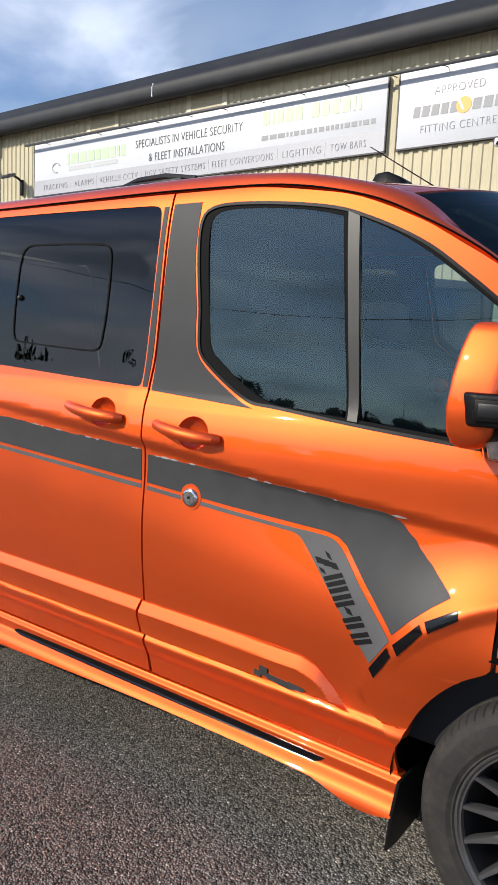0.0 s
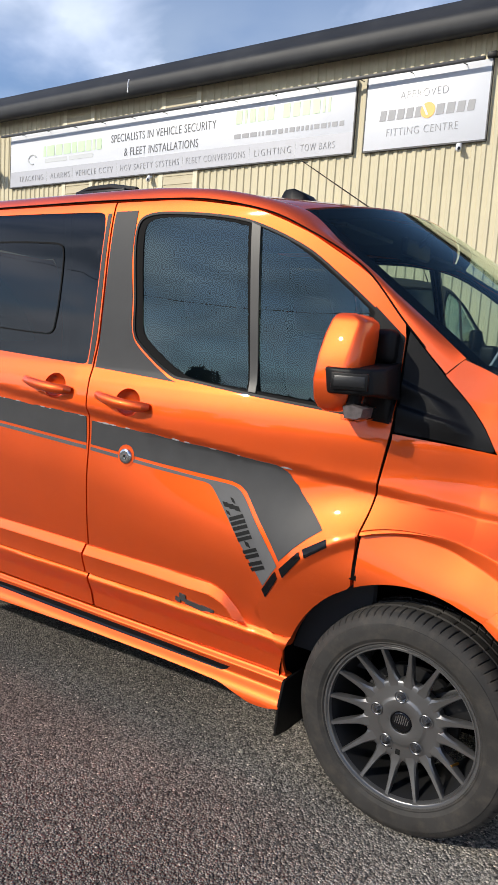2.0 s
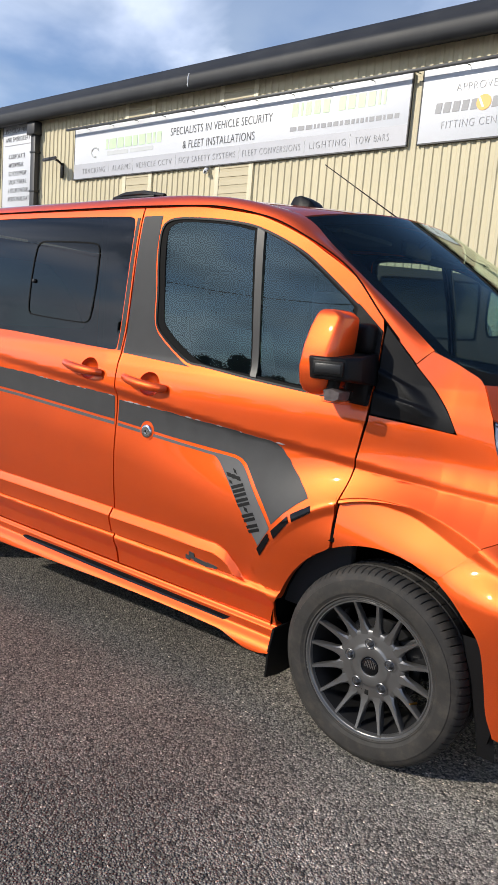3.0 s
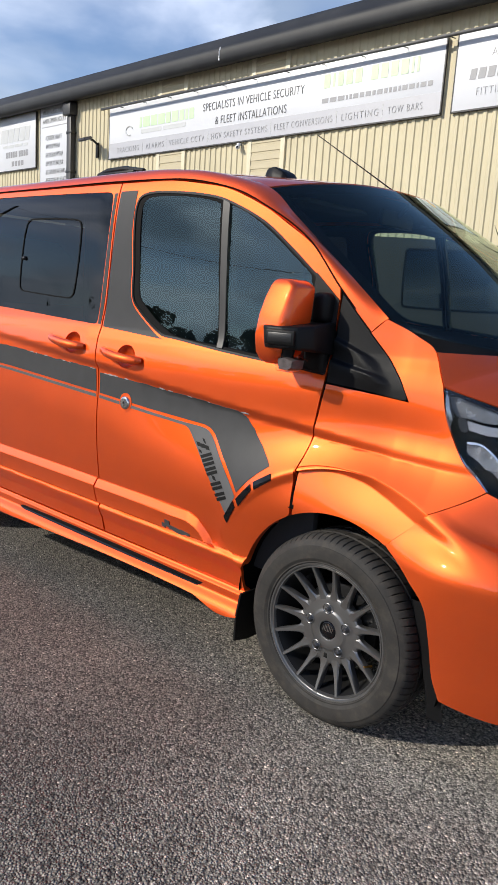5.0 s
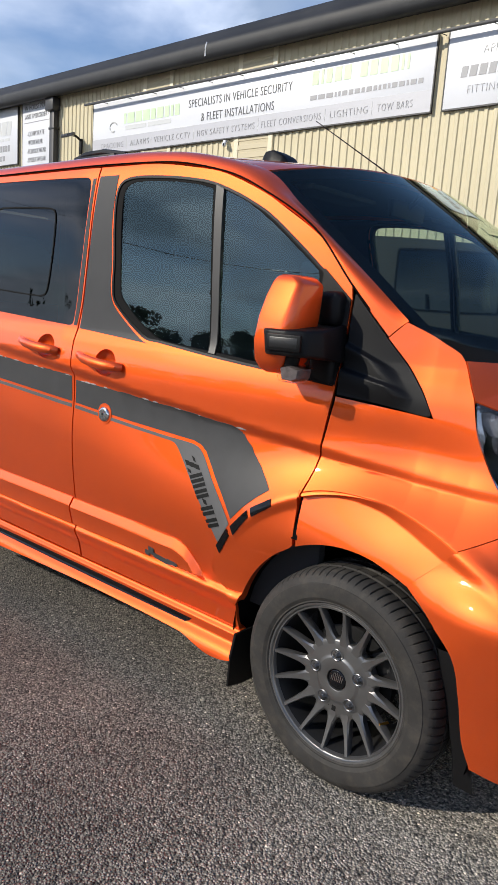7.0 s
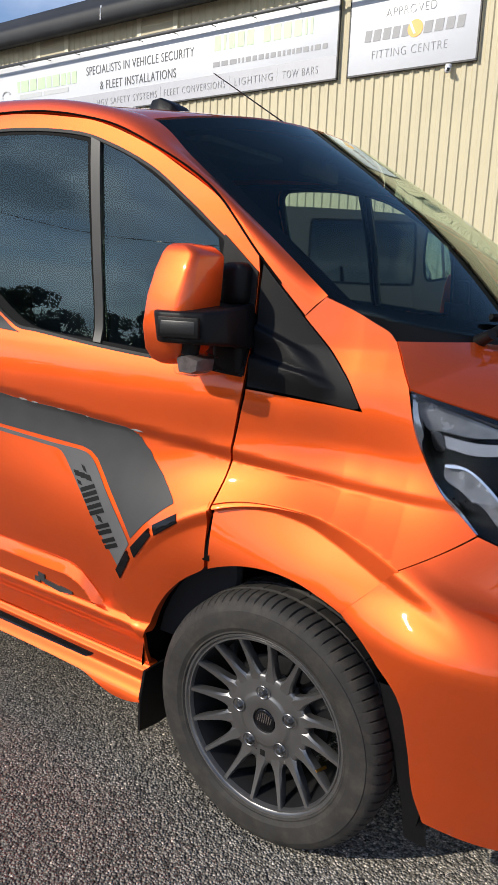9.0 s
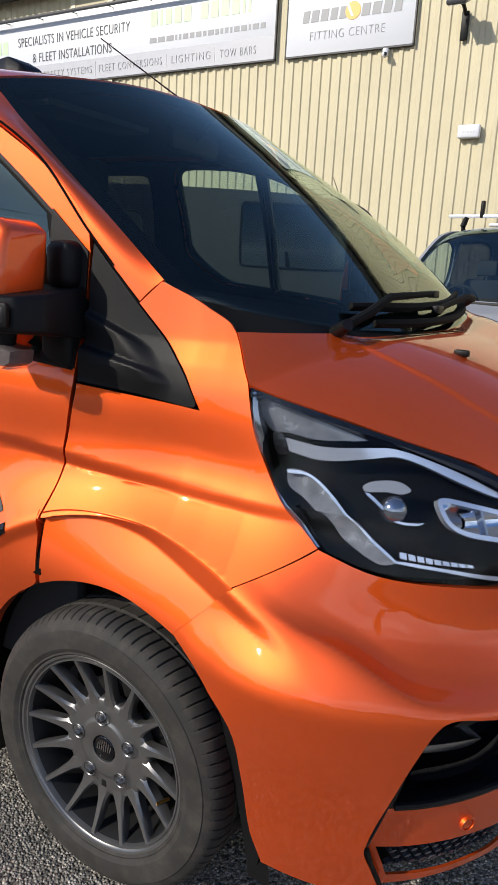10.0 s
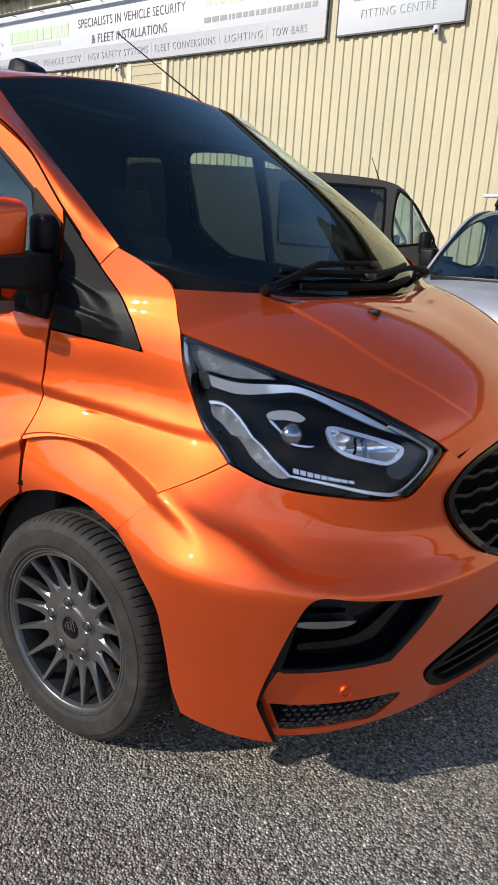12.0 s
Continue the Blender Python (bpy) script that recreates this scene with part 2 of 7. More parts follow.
LAMP_DARK = material("lamp_reflector_dark", (0.035, 0.037, 0.042), rough=0.18, metal=0.5)
CHROME = material("chrome", (0.80, 0.81, 0.84), rough=0.06, metal=1.0, vary=0.03)
LAMP_CLEAR = material("lamp_pale_plastic", (0.34, 0.35, 0.38), rough=0.13, metal=0.95)
LAMP_GREY = material("lamp_bezel", (0.10, 0.10, 0.11), rough=0.25, metal=0.4)
LAMP_FROST = material("frosted_lamp_plastic", (0.12, 0.095, 0.09), rough=0.35, metal=0.3, vary=0.25, scale=60)
CLOTH = material("seat_cloth", (0.028, 0.028, 0.030), rough=0.9, vary=0.2, bump=0.0003, bump_scale=250)
DASH = material("dashboard_plastic", (0.022, 0.022, 0.024), rough=0.75, vary=0.15, bump=0.0005, bump_scale=500)
LINING = material("dark_lining", (0.02, 0.02, 0.022), rough=0.9)
CREAM = material("cream_cladding", (0.58, 0.513, 0.345), rough=0.55, vary=0.05, scale=0.5, dirt=((0.40, 0.34, 0.22), 0.35, 0.35), spec=0.35)
CREAM_TRIM = material("cream_flashing", (0.70, 0.63, 0.45), rough=0.5, vary=0.05, scale=1.0)
LOUVRE = material("cream_louvre", (0.50, 0.43, 0.28), rough=0.55, vary=0.06, scale=1.0)
SOFFIT = material("dark_brown_metal", (0.030, 0.030, 0.033), rough=0.5, vary=0.15, scale=2)
GUTTER = material("grey_gutter", (0.022, 0.023, 0.026), rough=0.55, vary=0.15, scale=1.2, dirt=((0.07, 0.07, 0.07), 1.1, 0.3), spec=0.3)
WHITE = material("white_sign", (0.65, 0.66, 0.69), rough=0.4, vary=0.02, scale=0.6)
SIGN_GREY = material("sign_grey", (0.47, 0.47, 0.50), rough=0.4, vary=0.02)
SIGN_TEXT = material("sign_text", (0.075, 0.075, 0.08), rough=0.5, vary=0.05)
SIGN_TEXT_GREY = material("sign_text_grey", (0.30, 0.30, 0.31), rough=0.5, vary=0.05)
SIGN_GREEN = material("sign_green", (0.56, 0.74, 0.46), rough=0.45, vary=0.05)
SIGN_ORANGE = material("sign_orange", (0.90, 0.45, 0.10), rough=0.45, vary=0.05)
SIGN_PALE = material("sign_pale_grey", (0.55, 0.56, 0.56), rough=0.45, vary=0.03)
VAN_GREY = material("grey_van_paint", (0.066, 0.062, 0.057), rough=0.6, vary=0.05, spec=0.15)
SILVER = material("silver_van_paint", (0.34, 0.35, 0.385), rough=0.55, metal=0.3, coat=0.4, coat_rough=0.15, vary=0.04)
LEAF = material("leaves", (0.030, 0.050, 0.016), rough=0.7, vary=0.4, scale=1.5)
BARK = material("bark", (0.08, 0.06, 0.045), rough=0.9, vary=0.3)
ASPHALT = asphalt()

# ---- the van's surfaces: x ahead, y across (the seen side is negative), z up, front axle at x = 0 ----
def table(x, xs, ys):
    """Smooth interpolation (monotone cubic) through a few control values."""
    n = len(xs)
    if x <= xs[0]:
        return ys[0]
    if x >= xs[-1]:
        return ys[-1]
    i = 0
    while x > xs[i + 1]:
        i += 1

    def slope(k):
        if k <= 0 or k >= n - 1:
            return 0.0 if k else (ys[1] - ys[0]) / (xs[1] - xs[0])
        a, b = (ys[k] - ys[k - 1]) / (xs[k] - xs[k - 1]), (ys[k + 1] - ys[k]) / (xs[k + 1] - xs[k])
        return 0.0 if a * b <= 0 else 2 * a * b / (a + b)

    h = xs[i + 1] - xs[i]
    s = (x - xs[i]) / h
    m0, m1 = slope(i) * h, slope(i + 1) * h
    return (ys[i] * (1 + 2 * s) * (1 - s) ** 2 + m0 * s * (1 - s) ** 2 + ys[i + 1] * s * s * (3 - 2 * s) - m1 * s * s * (1 - s))


def step(a, b, x):
    s = min(1.0, max(0.0, (x - a) / (b - a)))
    return s * s * (3 - 2 * s)


SECTION_Z = (0.15, 0.20, 0.235, 0.30, 0.40, 0.465, 0.488, 0.60, 0.75, 0.90, 1.00, 1.09, 1.14, 1.18, 1.24, 1.30, 1.50, 1.70, 1.80, 1.88, 1.92, 1.95)
SECTION_W = (0.900, 0.915, 0.920, 0.893, 0.902, 0.925, 0.912, 0.926, 0.945, 0.957, 0.964, 0.970, 0.972, 0.969, 0.956, 0.934, 0.914, 0.893, 0.878, 0.860, 0.842, 0.815)
PLAIN_Z = (0.15, 0.30, 0.45, 0.60, 0.75, 0.90)
PLAIN_W = (0.908, 0.915, 0.921, 0.929, 0.945, 0.957)
TAPER_X = (-1.40, -0.70, -0.40, -0.13, 0.00, 0.10, 0.20, 0.30)
TAPER_D = (0.000, 0.040, 0.067, 0.103, 0.132, 0.158, 0.173, 0.174)
NOSE = 0.20
CREASE_X = (-3.0, -2.10, -1.32, -0.87, -0.45, -0.15, 0.10, 0.30)
CREASE_Z = (1.27, 1.205, 1.142, 1.091, 1.051, 1.024, 1.000, 0.980)


def bends(xs, ys):
    """Second derivatives of the natural cubic spline through the points."""
    n = len(xs)
    a, b = np.eye(n), np.zeros(n)
    for i in range(1, n - 1):
        h0, h1 = xs[i] - xs[i - 1], xs[i + 1] - xs[i]
        a[i, i - 1], a[i, i], a[i, i + 1] = h0, 2 * (h0 + h1), h1
        b[i] = 6 * ((ys[i + 1] - ys[i]) / h1 - (ys[i] - ys[i - 1]) / h0)
    return [float(v) for v in np.linalg.solve(a, b)]


TAPER_M = bends(TAPER_X, TAPER_D)


def taper(x):
    """How far the upper side draws in towards the nose."""
    if x <= TAPER_X[0]:
        return 0.0
    if x >= TAPER_X[-1]:
        return TAPER_D[-1]
    i = 0
    while x > TAPER_X[i + 1]:
        i += 1
    h = TAPER_X[i + 1] - TAPER_X[i]
    a, b = (TAPER_X[i + 1] - x) / h, (x - TAPER_X[i]) / h
    return a * TAPER_D[i] + b * TAPER_D[i + 1] + ((a ** 3 - a) * TAPER_M[i] + (b ** 3 - b) * TAPER_M[i + 1]) * h * h / 6


def side(x, z):
    """Half width of the body at x and height z."""
    w = table(z, SECTION_Z, SECTION_W)
    k = step(-0.40, -0.18, x)
    if k > 0 and z < 0.66:
        w += k * (table(z, PLAIN_Z, PLAIN_W) - w)
    d = taper(x) * step(0.66, 1.08, z)
    # the long crease: a scoop below a line that falls towards the front
    t = table(x, CREASE_X, CREASE_Z) - z
    d += 0.017 * step(-0.004, 0.036, t) * (1 - step(0.05, 0.30, t)) * (1 - 0.7 * step(-1.5, -2.6, x))
    return w - d


NOSE_Z = (0.15, 0.37, 0.66, 0.78, 0.90, 1.00, 1.20, 1.36)
NOSE_AX = (0.80, 0.85, 0.82, 0.74, 0.72, 0.68, 0.52, 0.45)
NOSE_AY = (0.97, 1.005, 1.05, 0.91, 0.86, 0.83, 0.76, 0.70)
NOSE_BX = (0.90, 0.93, 0.95, 0.92, 0.92, 0.90, 0.78, 0.70)
NOSE_BY = (0.50, 0.50, 0.55, 0.55, 0.55, 0.52, 0.45, 0.40)
NOSE_CX = (1.00, 1.03, 1.00, 0.97, 0.95, 0.93, 0.84, 0.76)


def body(u, z, out=0.0):
    """The seen side and the nose as one sheet, eased where the two meet."""
    if out:
        e = 0.004
        a, b, c = body(u, z), body(u + e, z), body(u, z + e)
        return a + (b - a).cross(c - a).normalized() * out
    d = 0.085 * step(0.20, 0.0, abs(u - NOSE))
    if d <= 0:
        return shell_point(u, z)
    p = shell_point(u, z) * 0.4 + shell_point(u - d, z) * 0.3 + shell_point(u + d, z) * 0.3
    return p


def shell_point(u, z):
    """The seen side and the nose as one sheet. u is x behind the nose; past it u runs from NOSE to NOSE + 1 at the middle of the front.
    Past the middle the sheet goes on, mirrored."""
    if u <= NOSE:
        return Vector((u, -side(u, z), z))
    s = u - NOSE
    mirror = 1.0
    if s > 1:
        s, mirror = 2 - s, -1.0
    ax, ay, bx, by, cx = (table(z, NOSE_Z, row) for row in (NOSE_AX, NOSE_AY, NOSE_BX, NOSE_BY, NOSE_CX))
    w = side(NOSE, z)
    r = 1 - s
    x = r ** 3 * NOSE + 3 * r * r * s * ax + 3 * r * s * s * bx + s ** 3 * cx
    y = r ** 3 * w + 3 * r * r * s * ay + 3 * r * s * s * by
    return Vector((x, -y * mirror, z))

# ---- building blocks ----
YC = 0.02  # the van's middle line


def far(p):
    """A point of the seen side carried over to the other side, which stands a little higher on the sloping yard."""
    d = max(0.0, YC - p.y)
    return Vector((p.x, 2 * YC - p.y, p.z + 0.15 * d * d / (d + 0.28) * step(1.90, 1.45, p.z)))


def part(name, bm, mat, parent=None, label="", smooth=True, angle=40):
    """Links a bmesh, or a mesh, as one object, under a thing or under a part."""
    if isinstance(bm, bpy.types.Mesh):
        me = bm
    else:
        me = bpy.data.meshes.new(name)
        bmesh.ops.recalc_face_normals(bm, faces=bm.faces)
        bm.to_mesh(me)
        bm.free()
        if smooth:
            me.shade_smooth()
            me.set_sharp_from_angle(angle=radians(angle))
    if not me.materials:
        me.materials.append(mat)
    ob = new(name, me)
    if parent is not None:
        ob.parent = parent
    if label:
        tagged(ob, label)
    return ob


def thing(name, label, category, group="", kind="", at=None):
    ob = new(name)
    ob.empty_display_size = 0.2
    if at is not None:
        ob.matrix_basis = at
    return tagged(ob, label, category, group, kind)


def box(x0, x1, y0, y1, z0, z1, bevel=0.0, segments=2, bm=None):
    bm = bm or bmesh.new()
    geo = bmesh.ops.create_cube(bm, size=1.0)
    for v in geo["verts"]:
        v.co = Vector(((x0 + x1) / 2 + v.co.x * (x1 - x0), (y0 + y1) / 2 + v.co.y * (y1 - y0), (z0 + z1) / 2 + v.co.z * (z1 - z0)))
    if bevel:
        edges = list({e for v in geo["verts"] for e in v.link_edges})
        bmesh.ops.bevel(bm, geom=edges, offset=bevel, segments=segments, affect="EDGES", profile=0.5)
    return bm


def tube(points, radius, sides=8, bm=None, closed=False, flat=1.0):
    """A round bar along points; radius a number or one a point."""
    bm = bm or bmesh.new()
    points = [Vector(p) for p in points]
    n = len(points)
    radii = radius if isinstance(radius, (list, tuple)) else [radius] * n
    rings, up = [], Vector((0.03, 0.02, 1))
    for i, p in enumerate(points):
        a = points[(i - 1) % n] if closed or i else p
        b = points[(i + 1) % n] if closed or i < n - 1 else p
        d = (b - a).normalized()
        s = d.cross(up)
        s = s.normalized() if s.length > 1e-4 else Vector((1, 0, 0))
        t = s.cross(d)
        rings.append([bm.verts.new(p + (s * math.cos(k * math.tau / sides) + t * math.sin(k * math.tau / sides) * flat) * radii[i]) for k in range(sides)])
    for i in range(n if closed else n - 1):
        a, b = rings[i], rings[(i + 1) % n]
        for k in range(sides):
            bm.faces.new((a[k], a[(k + 1) % sides], b[(k + 1) % sides], b[k]))
    if not closed:
        bm.faces.new(rings[0])
        bm.faces.new(rings[-1])
    return bm


def lathe(profile, sides=64, axis="Y", bm=None, close=False):
    """Turns a profile of (radius, along) round an axis through the origin."""
    bm = bm or bmesh.new()
    rings = []
    for r, a in profile:
        ring = []
        for k in range(sides):
            c, s = math.cos(k * math.tau / sides) * r, math.sin(k * math.tau / sides) * r
            ring.append(bm.verts.new((c, a, s) if axis == "Y" else (c, s, a)))
        rings.append(ring)
    pairs = list(zip(rings, rings[1:])) + ([(rings[-1], rings[0])] if close else [])
    for a, b in pairs:
        for k in range(sides):
            bm.faces.new((a[k], a[(k + 1) % sides], b[(k + 1) % sides], b[k]))
    return bm


def rounded(points, k=5):
    """A smooth closed line through points (u, v); a third number marks a sharp corner."""
    n = len(points)
    pts = [(p[0], p[1]) for p in points]
    sharp = [len(p) > 2 for p in points]
    out = []
    for i in range(n):
        p1, p2 = np.array(pts[i]), np.array(pts[(i + 1) % n])
        p0 = p1 if sharp[i] else np.array(pts[i - 1])
        p3 = p2 if sharp[(i + 1) % n] else np.array(pts[(i + 2) % n])
        # centripetal spacing keeps uneven points from overshooting
        d = max(1e-6, np.linalg.norm(p2 - p1))
        m1 = (p2 - p0) / max(1e-6, np.linalg.norm(p1 - p0) + d) * d
        m2 = (p3 - p1) / max(1e-6, np.linalg.norm(p3 - p2) + d) * d
        if sharp[i]:
            m1 = p2 - p1
        if sharp[(i + 1) % n]:
            m2 = p2 - p1
        steps = 1 if (sharp[i] and sharp[(i + 1) % n]) else k
        for j in range(steps):
            s = j / steps
            q = p1 * (1 + 2 * s) * (1 - s) ** 2 + m1 * s * (1 - s) ** 2 + p2 * s * s * (3 - 2 * s) - m2 * s * s * (1 - s)
            out.append((float(q[0]), float(q[1])))
    return out


def shrink(points, d):
    """The closed line moved inwards by d."""
    n = len(points)
    area = sum(points[i][0] * points[(i + 1) % n][1] - points[(i + 1) % n][0] * points[i][1] for i in range(n))
    sign = 1 if area > 0 else -1
    out = []
    for i in range(n):
        a, b = np.array(points[i - 1]), np.array(points[(i + 1) % n])
        t = b - a
        t = t / max(1e-9, np.linalg.norm(t))
        out.append((points[i][0] - t[1] * d * sign, points[i][1] + t[0] * d * sign))
    return out


def patch(name, outline, mat, parent, surf=None, out=0.0, holes=(), grid=0.035, depth=0.012, label="", mirror=False, smooth_line=True, under=False):
    """A panel: the piece of a surface within an outline in (u, v), less the holes, with turned-in edges.
    out is how far it stands off the surface, a number or a function of u and v."""
    surf = surf or body
    off = out if callable(out) else (lambda u, v: out)
    loops = [rounded(outline) if smooth_line else outline] + [rounded(h) if smooth_line else h for h in holes]
    bm = bmesh.new()
    for loop in loops:
        vs = [bm.verts.new((u, v, 0)) for u, v in loop]
        for i in range(len(vs)):
            bm.edges.new((vs[i], vs[(i + 1) % len(vs)]))
    bmesh.ops.triangle_fill(bm, use_beauty=True, use_dissolve=False, edges=bm.edges[:], normal=(0, 0, 1))
    us, vs = [v.co.x for v in bm.verts], [v.co.y for v in bm.verts]
    cells = grid if isinstance(grid, tuple) else (grid, grid)
    for axis, lo, hi in ((0, min(us), max(us)), (1, min(vs), max(vs))):
        grid = cells[axis]
        k = math.ceil(lo / grid)
        while k * grid < hi:
            co, no = [0, 0, 0], [0, 0, 0]
            co[axis], no[axis] = k * grid + 1e-4, 1
            bmesh.ops.bisect_plane(bm, geom=bm.verts[:] + bm.edges[:] + bm.faces[:], dist=1e-6, plane_co=co, plane_no=no)
            k += 1
    bm.verts.index_update()
    flat = [(v.co.x, v.co.y) for v in bm.verts]
    faces, rim = [], []
    for f in bm.faces:
        loop = [v.index for v in f.verts]
        f.normal_update()
        faces.append(loop if f.normal.z > 0 else loop[::-1])
    edge_count = {}
    for loop in faces:
        for a, b in zip(loop, loop[1:] + loop[:1]):
            edge_count[(a, b)] = True
    rim = [(a, b) for a, b in edge_count if (b, a) not in edge_count]
    bm.free()
    e = 0.003

    def place(u, v, more=0.0):
        a, b, c = surf(u, v), surf(u + e, v), surf(u, v + e)
        nrm = (b - a).cross(c - a).normalized()
        return a + nrm * (off(u, v) + more), nrm

    tops = [place(u, v) for u, v in flat]
    verts = [p for p, _ in tops]
    normals = []
    for (u, v), (p, nrm) in zip(flat, tops):
        if callable(out):
            b, c = place(u + e, v)[0], place(u, v + e)[0]
            nrm = (b - p).cross(c - p).normalized()
        normals.append(nrm)
    low, quads = {}, []
    for a, b in rim:
        for i in (a, b):
            if i not in low:
                low[i] = len(verts)
                verts.append(tops[i][0] - tops[i][1] * depth)
        quads.append((b, a, low[a], low[b]))
    made = []
    for flip in ((True,) if mirror == "far" else (False, True) if mirror else (False,)):
        vv = [far(p) for p in verts] if flip else verts
        ff = [f[::-1] for f in faces + [list(q) for q in quads]] if flip else faces + quads
        me = bpy.data.meshes.new(name)
        me.from_pydata(vv, [], ff)
        me.shade_smooth()
        loops_n = []
        for i, poly in enumerate(me.polygons):
            for vi in poly.vertices:
                if i < len(faces):
                    q = normals[vi]
                    loops_n.append((q.x, -q.y, q.z) if flip else tuple(q))
                else:
                    loops_n.append((0.0, 0.0, 0.0))
        fn = [tuple(poly.normal) for poly in me.polygons]
        k = 0
        for i, poly in enumerate(me.polygons):
            for vi in poly.vertices:
                if i >= len(faces):
                    loops_n[k] = fn[i]
                k += 1
        me.normals_split_custom_set(loops_n)
        made.append(part(name, me, mat, parent, label))
    return made


def sheet(name, f, nu, nv, mat, parent, thick=0.0, label="", mirror=False):
    """A smooth sheet from f(a, b), a and b from 0 to 1, facing (df/da) x (df/db)."""
    verts = [f(i / nu, j / nv) for j in range(nv + 1) for i in range(nu + 1)]
    w = nu + 1
    faces = [(j * w + i, j * w + i + 1, (j + 1) * w + i + 1, (j + 1) * w + i) for j in range(nv) for i in range(nu)]
    if thick:
        e = 1e-3
        n0 = len(verts)
        for j in range(nv + 1):
            for i in range(nu + 1):
                a, b = min(i / nu, 1 - e), min(j / nv, 1 - e)
                p = f(a, b)
                verts.append(verts[j * w + i] - (f(a + e, b) - p).cross(f(a, b + e) - p).normalized() * thick)
        rim = [i for i in range(nu)]
        for i in range(nu):
            faces.append((i + 1, i, n0 + i, n0 + i + 1))
            a = nv * w + i
            faces.append((a, a + 1, n0 + a + 1, n0 + a))
        for j in range(nv):
            a, b = j * w, (j + 1) * w
            faces.append((a, b, n0 + b, n0 + a))
            a, b = j * w + nu, (j + 1) * w + nu
            faces.append((b, a, n0 + a, n0 + b))
    made = []
    for flip in ((False, True) if mirror else (False,)):
        me = bpy.data.meshes.new(name)
        me.from_pydata([far(p) for p in verts] if flip else verts, [], [tuple(reversed(q)) for q in faces] if flip else faces)
        me.shade_smooth()
        me.set_sharp_from_angle(angle=radians(50))
        made.append(part(name, me, mat, parent, label))
    return made


def strip(points, width, normal, thick, bm=None):
    """A flat band along points, lying against a surface with that normal."""
    bm = bm or bmesh.new()
    pts = [Vector(p) for p in points]
    nrm = Vector(normal).normalized()
    rows = []
    for i, p in enumerate(pts):
        d = (pts[min(i + 1, len(pts) - 1)] - pts[max(i - 1, 0)]).normalized()
        s = d.cross(nrm).normalized() * width / 2
        rows.append([bm.verts.new(q) for q in (p - s, p + s, p + s + nrm * thick, p - s + nrm * thick)])
    for a, b in zip(rows, rows[1:]):
        for k in range(4):
            bm.faces.new((a[k], a[(k + 1) % 4], b[(k + 1) % 4], b[k]))
    bm.faces.new(rows[0])
    bm.faces.new(rows[-1])
    return bm


def lettering(name, text, mat, parent, at, height, width=None, slant=0.0, thick=0.004, label="", weight=0.0, spacing=1.0):
    """Raised letters in the built-in font, at a pose whose x runs along the line and y up it; width is the line's length."""
    cu = bpy.data.curves.new(name, "FONT")
    cu.body, cu.size, cu.extrude, cu.shear, cu.align_x = text, 1.0, 0.0, slant, "LEFT"
    cu.offset, cu.space_character = weight, spacing
    tmp = bpy.data.objects.new(name, cu)
    me = bpy.data.meshes.new_from_object(tmp)
    bpy.data.objects.remove(tmp)
    xs = [v.co.x for v in me.vertices]
    ys = [v.co.y for v in me.vertices]
    x0, x1, y0, y1 = min(xs), max(xs), 0.0, 0.69
    sy = height / (y1 - y0)
    sx = width / (x1 - x0) if width else sy
    bm = bmesh.new()
    bm.from_mesh(me)
    bpy.data.meshes.remove(me)
    for v in bm.verts:
        v.co = Vector(((v.co.x - x0) * sx, v.co.y * sy, 0))
    geo = bmesh.ops.extrude_face_region(bm, geom=bm.faces[:])
    for v in geo["geom"]:
        if isinstance(v, bmesh.types.BMVert):
            v.co.z += thick
    # one part for each word
    todo, islands = set(bm.verts), []
    while todo:
        stack, group = [todo.pop()], []
        while stack:
            v = stack.pop()
            group.append(v)
            for e in v.link_edges:
                w = e.other_vert(v)
                if w in todo:
                    todo.remove(w)
                    stack.append(w)
        islands.append((min(v.co.x for v in group), max(v.co.x for v in group), group))
    islands.sort(key=lambda q: q[0])
    words, reach = [], None
    for x0, x1, group in islands:
        if reach is None or x0 - reach > 0.30 * height * sx / sy:
            words.append([])
        words[-1] += group
        reach = x1 if reach is None else max(reach, x1)
    for word in words:
        index = {v: i for i, v in enumerate(word)}
        me = bpy.data.meshes.new(name)
        me.from_pydata([at @ v.co for v in word], [], [[index[v] for v in f.verts] for f in bm.faces if f.verts[0] in index])
        part(name, me, mat, parent, label)
    bm.free()


def bars(name, widths, mat, parent, at, height, gap, thick=0.0015, lean=0.0, label=""):
    """Plain upright blocks that stand for unread writing."""
    x = 0.0
    for w in widths:
        if w > 0:
            bm = bmesh.new()
            c = [(x, 0), (x + w, 0), (x + w + lean * height, height), (x + lean * height, height)]
            lo = [bm.verts.new((a, b, 0)) for a, b in c]
            hi = [bm.verts.new((a, b, thick)) for a, b in c]
            bm.faces.new(hi)
            for k in range(4):
                bm.faces.new((lo[k], lo[(k + 1) % 4], hi[(k + 1) % 4], hi[k]))
            bm.transform(at)
            part(name, bm, mat, parent, label, smooth=False)
        x += abs(w) + gap

# ---- the yard and the building ----
def rise(x, y):
    """Height of the yard: level under the van, rising gently to the building."""
    return 0.30 * step(1.3, 9.0, y)


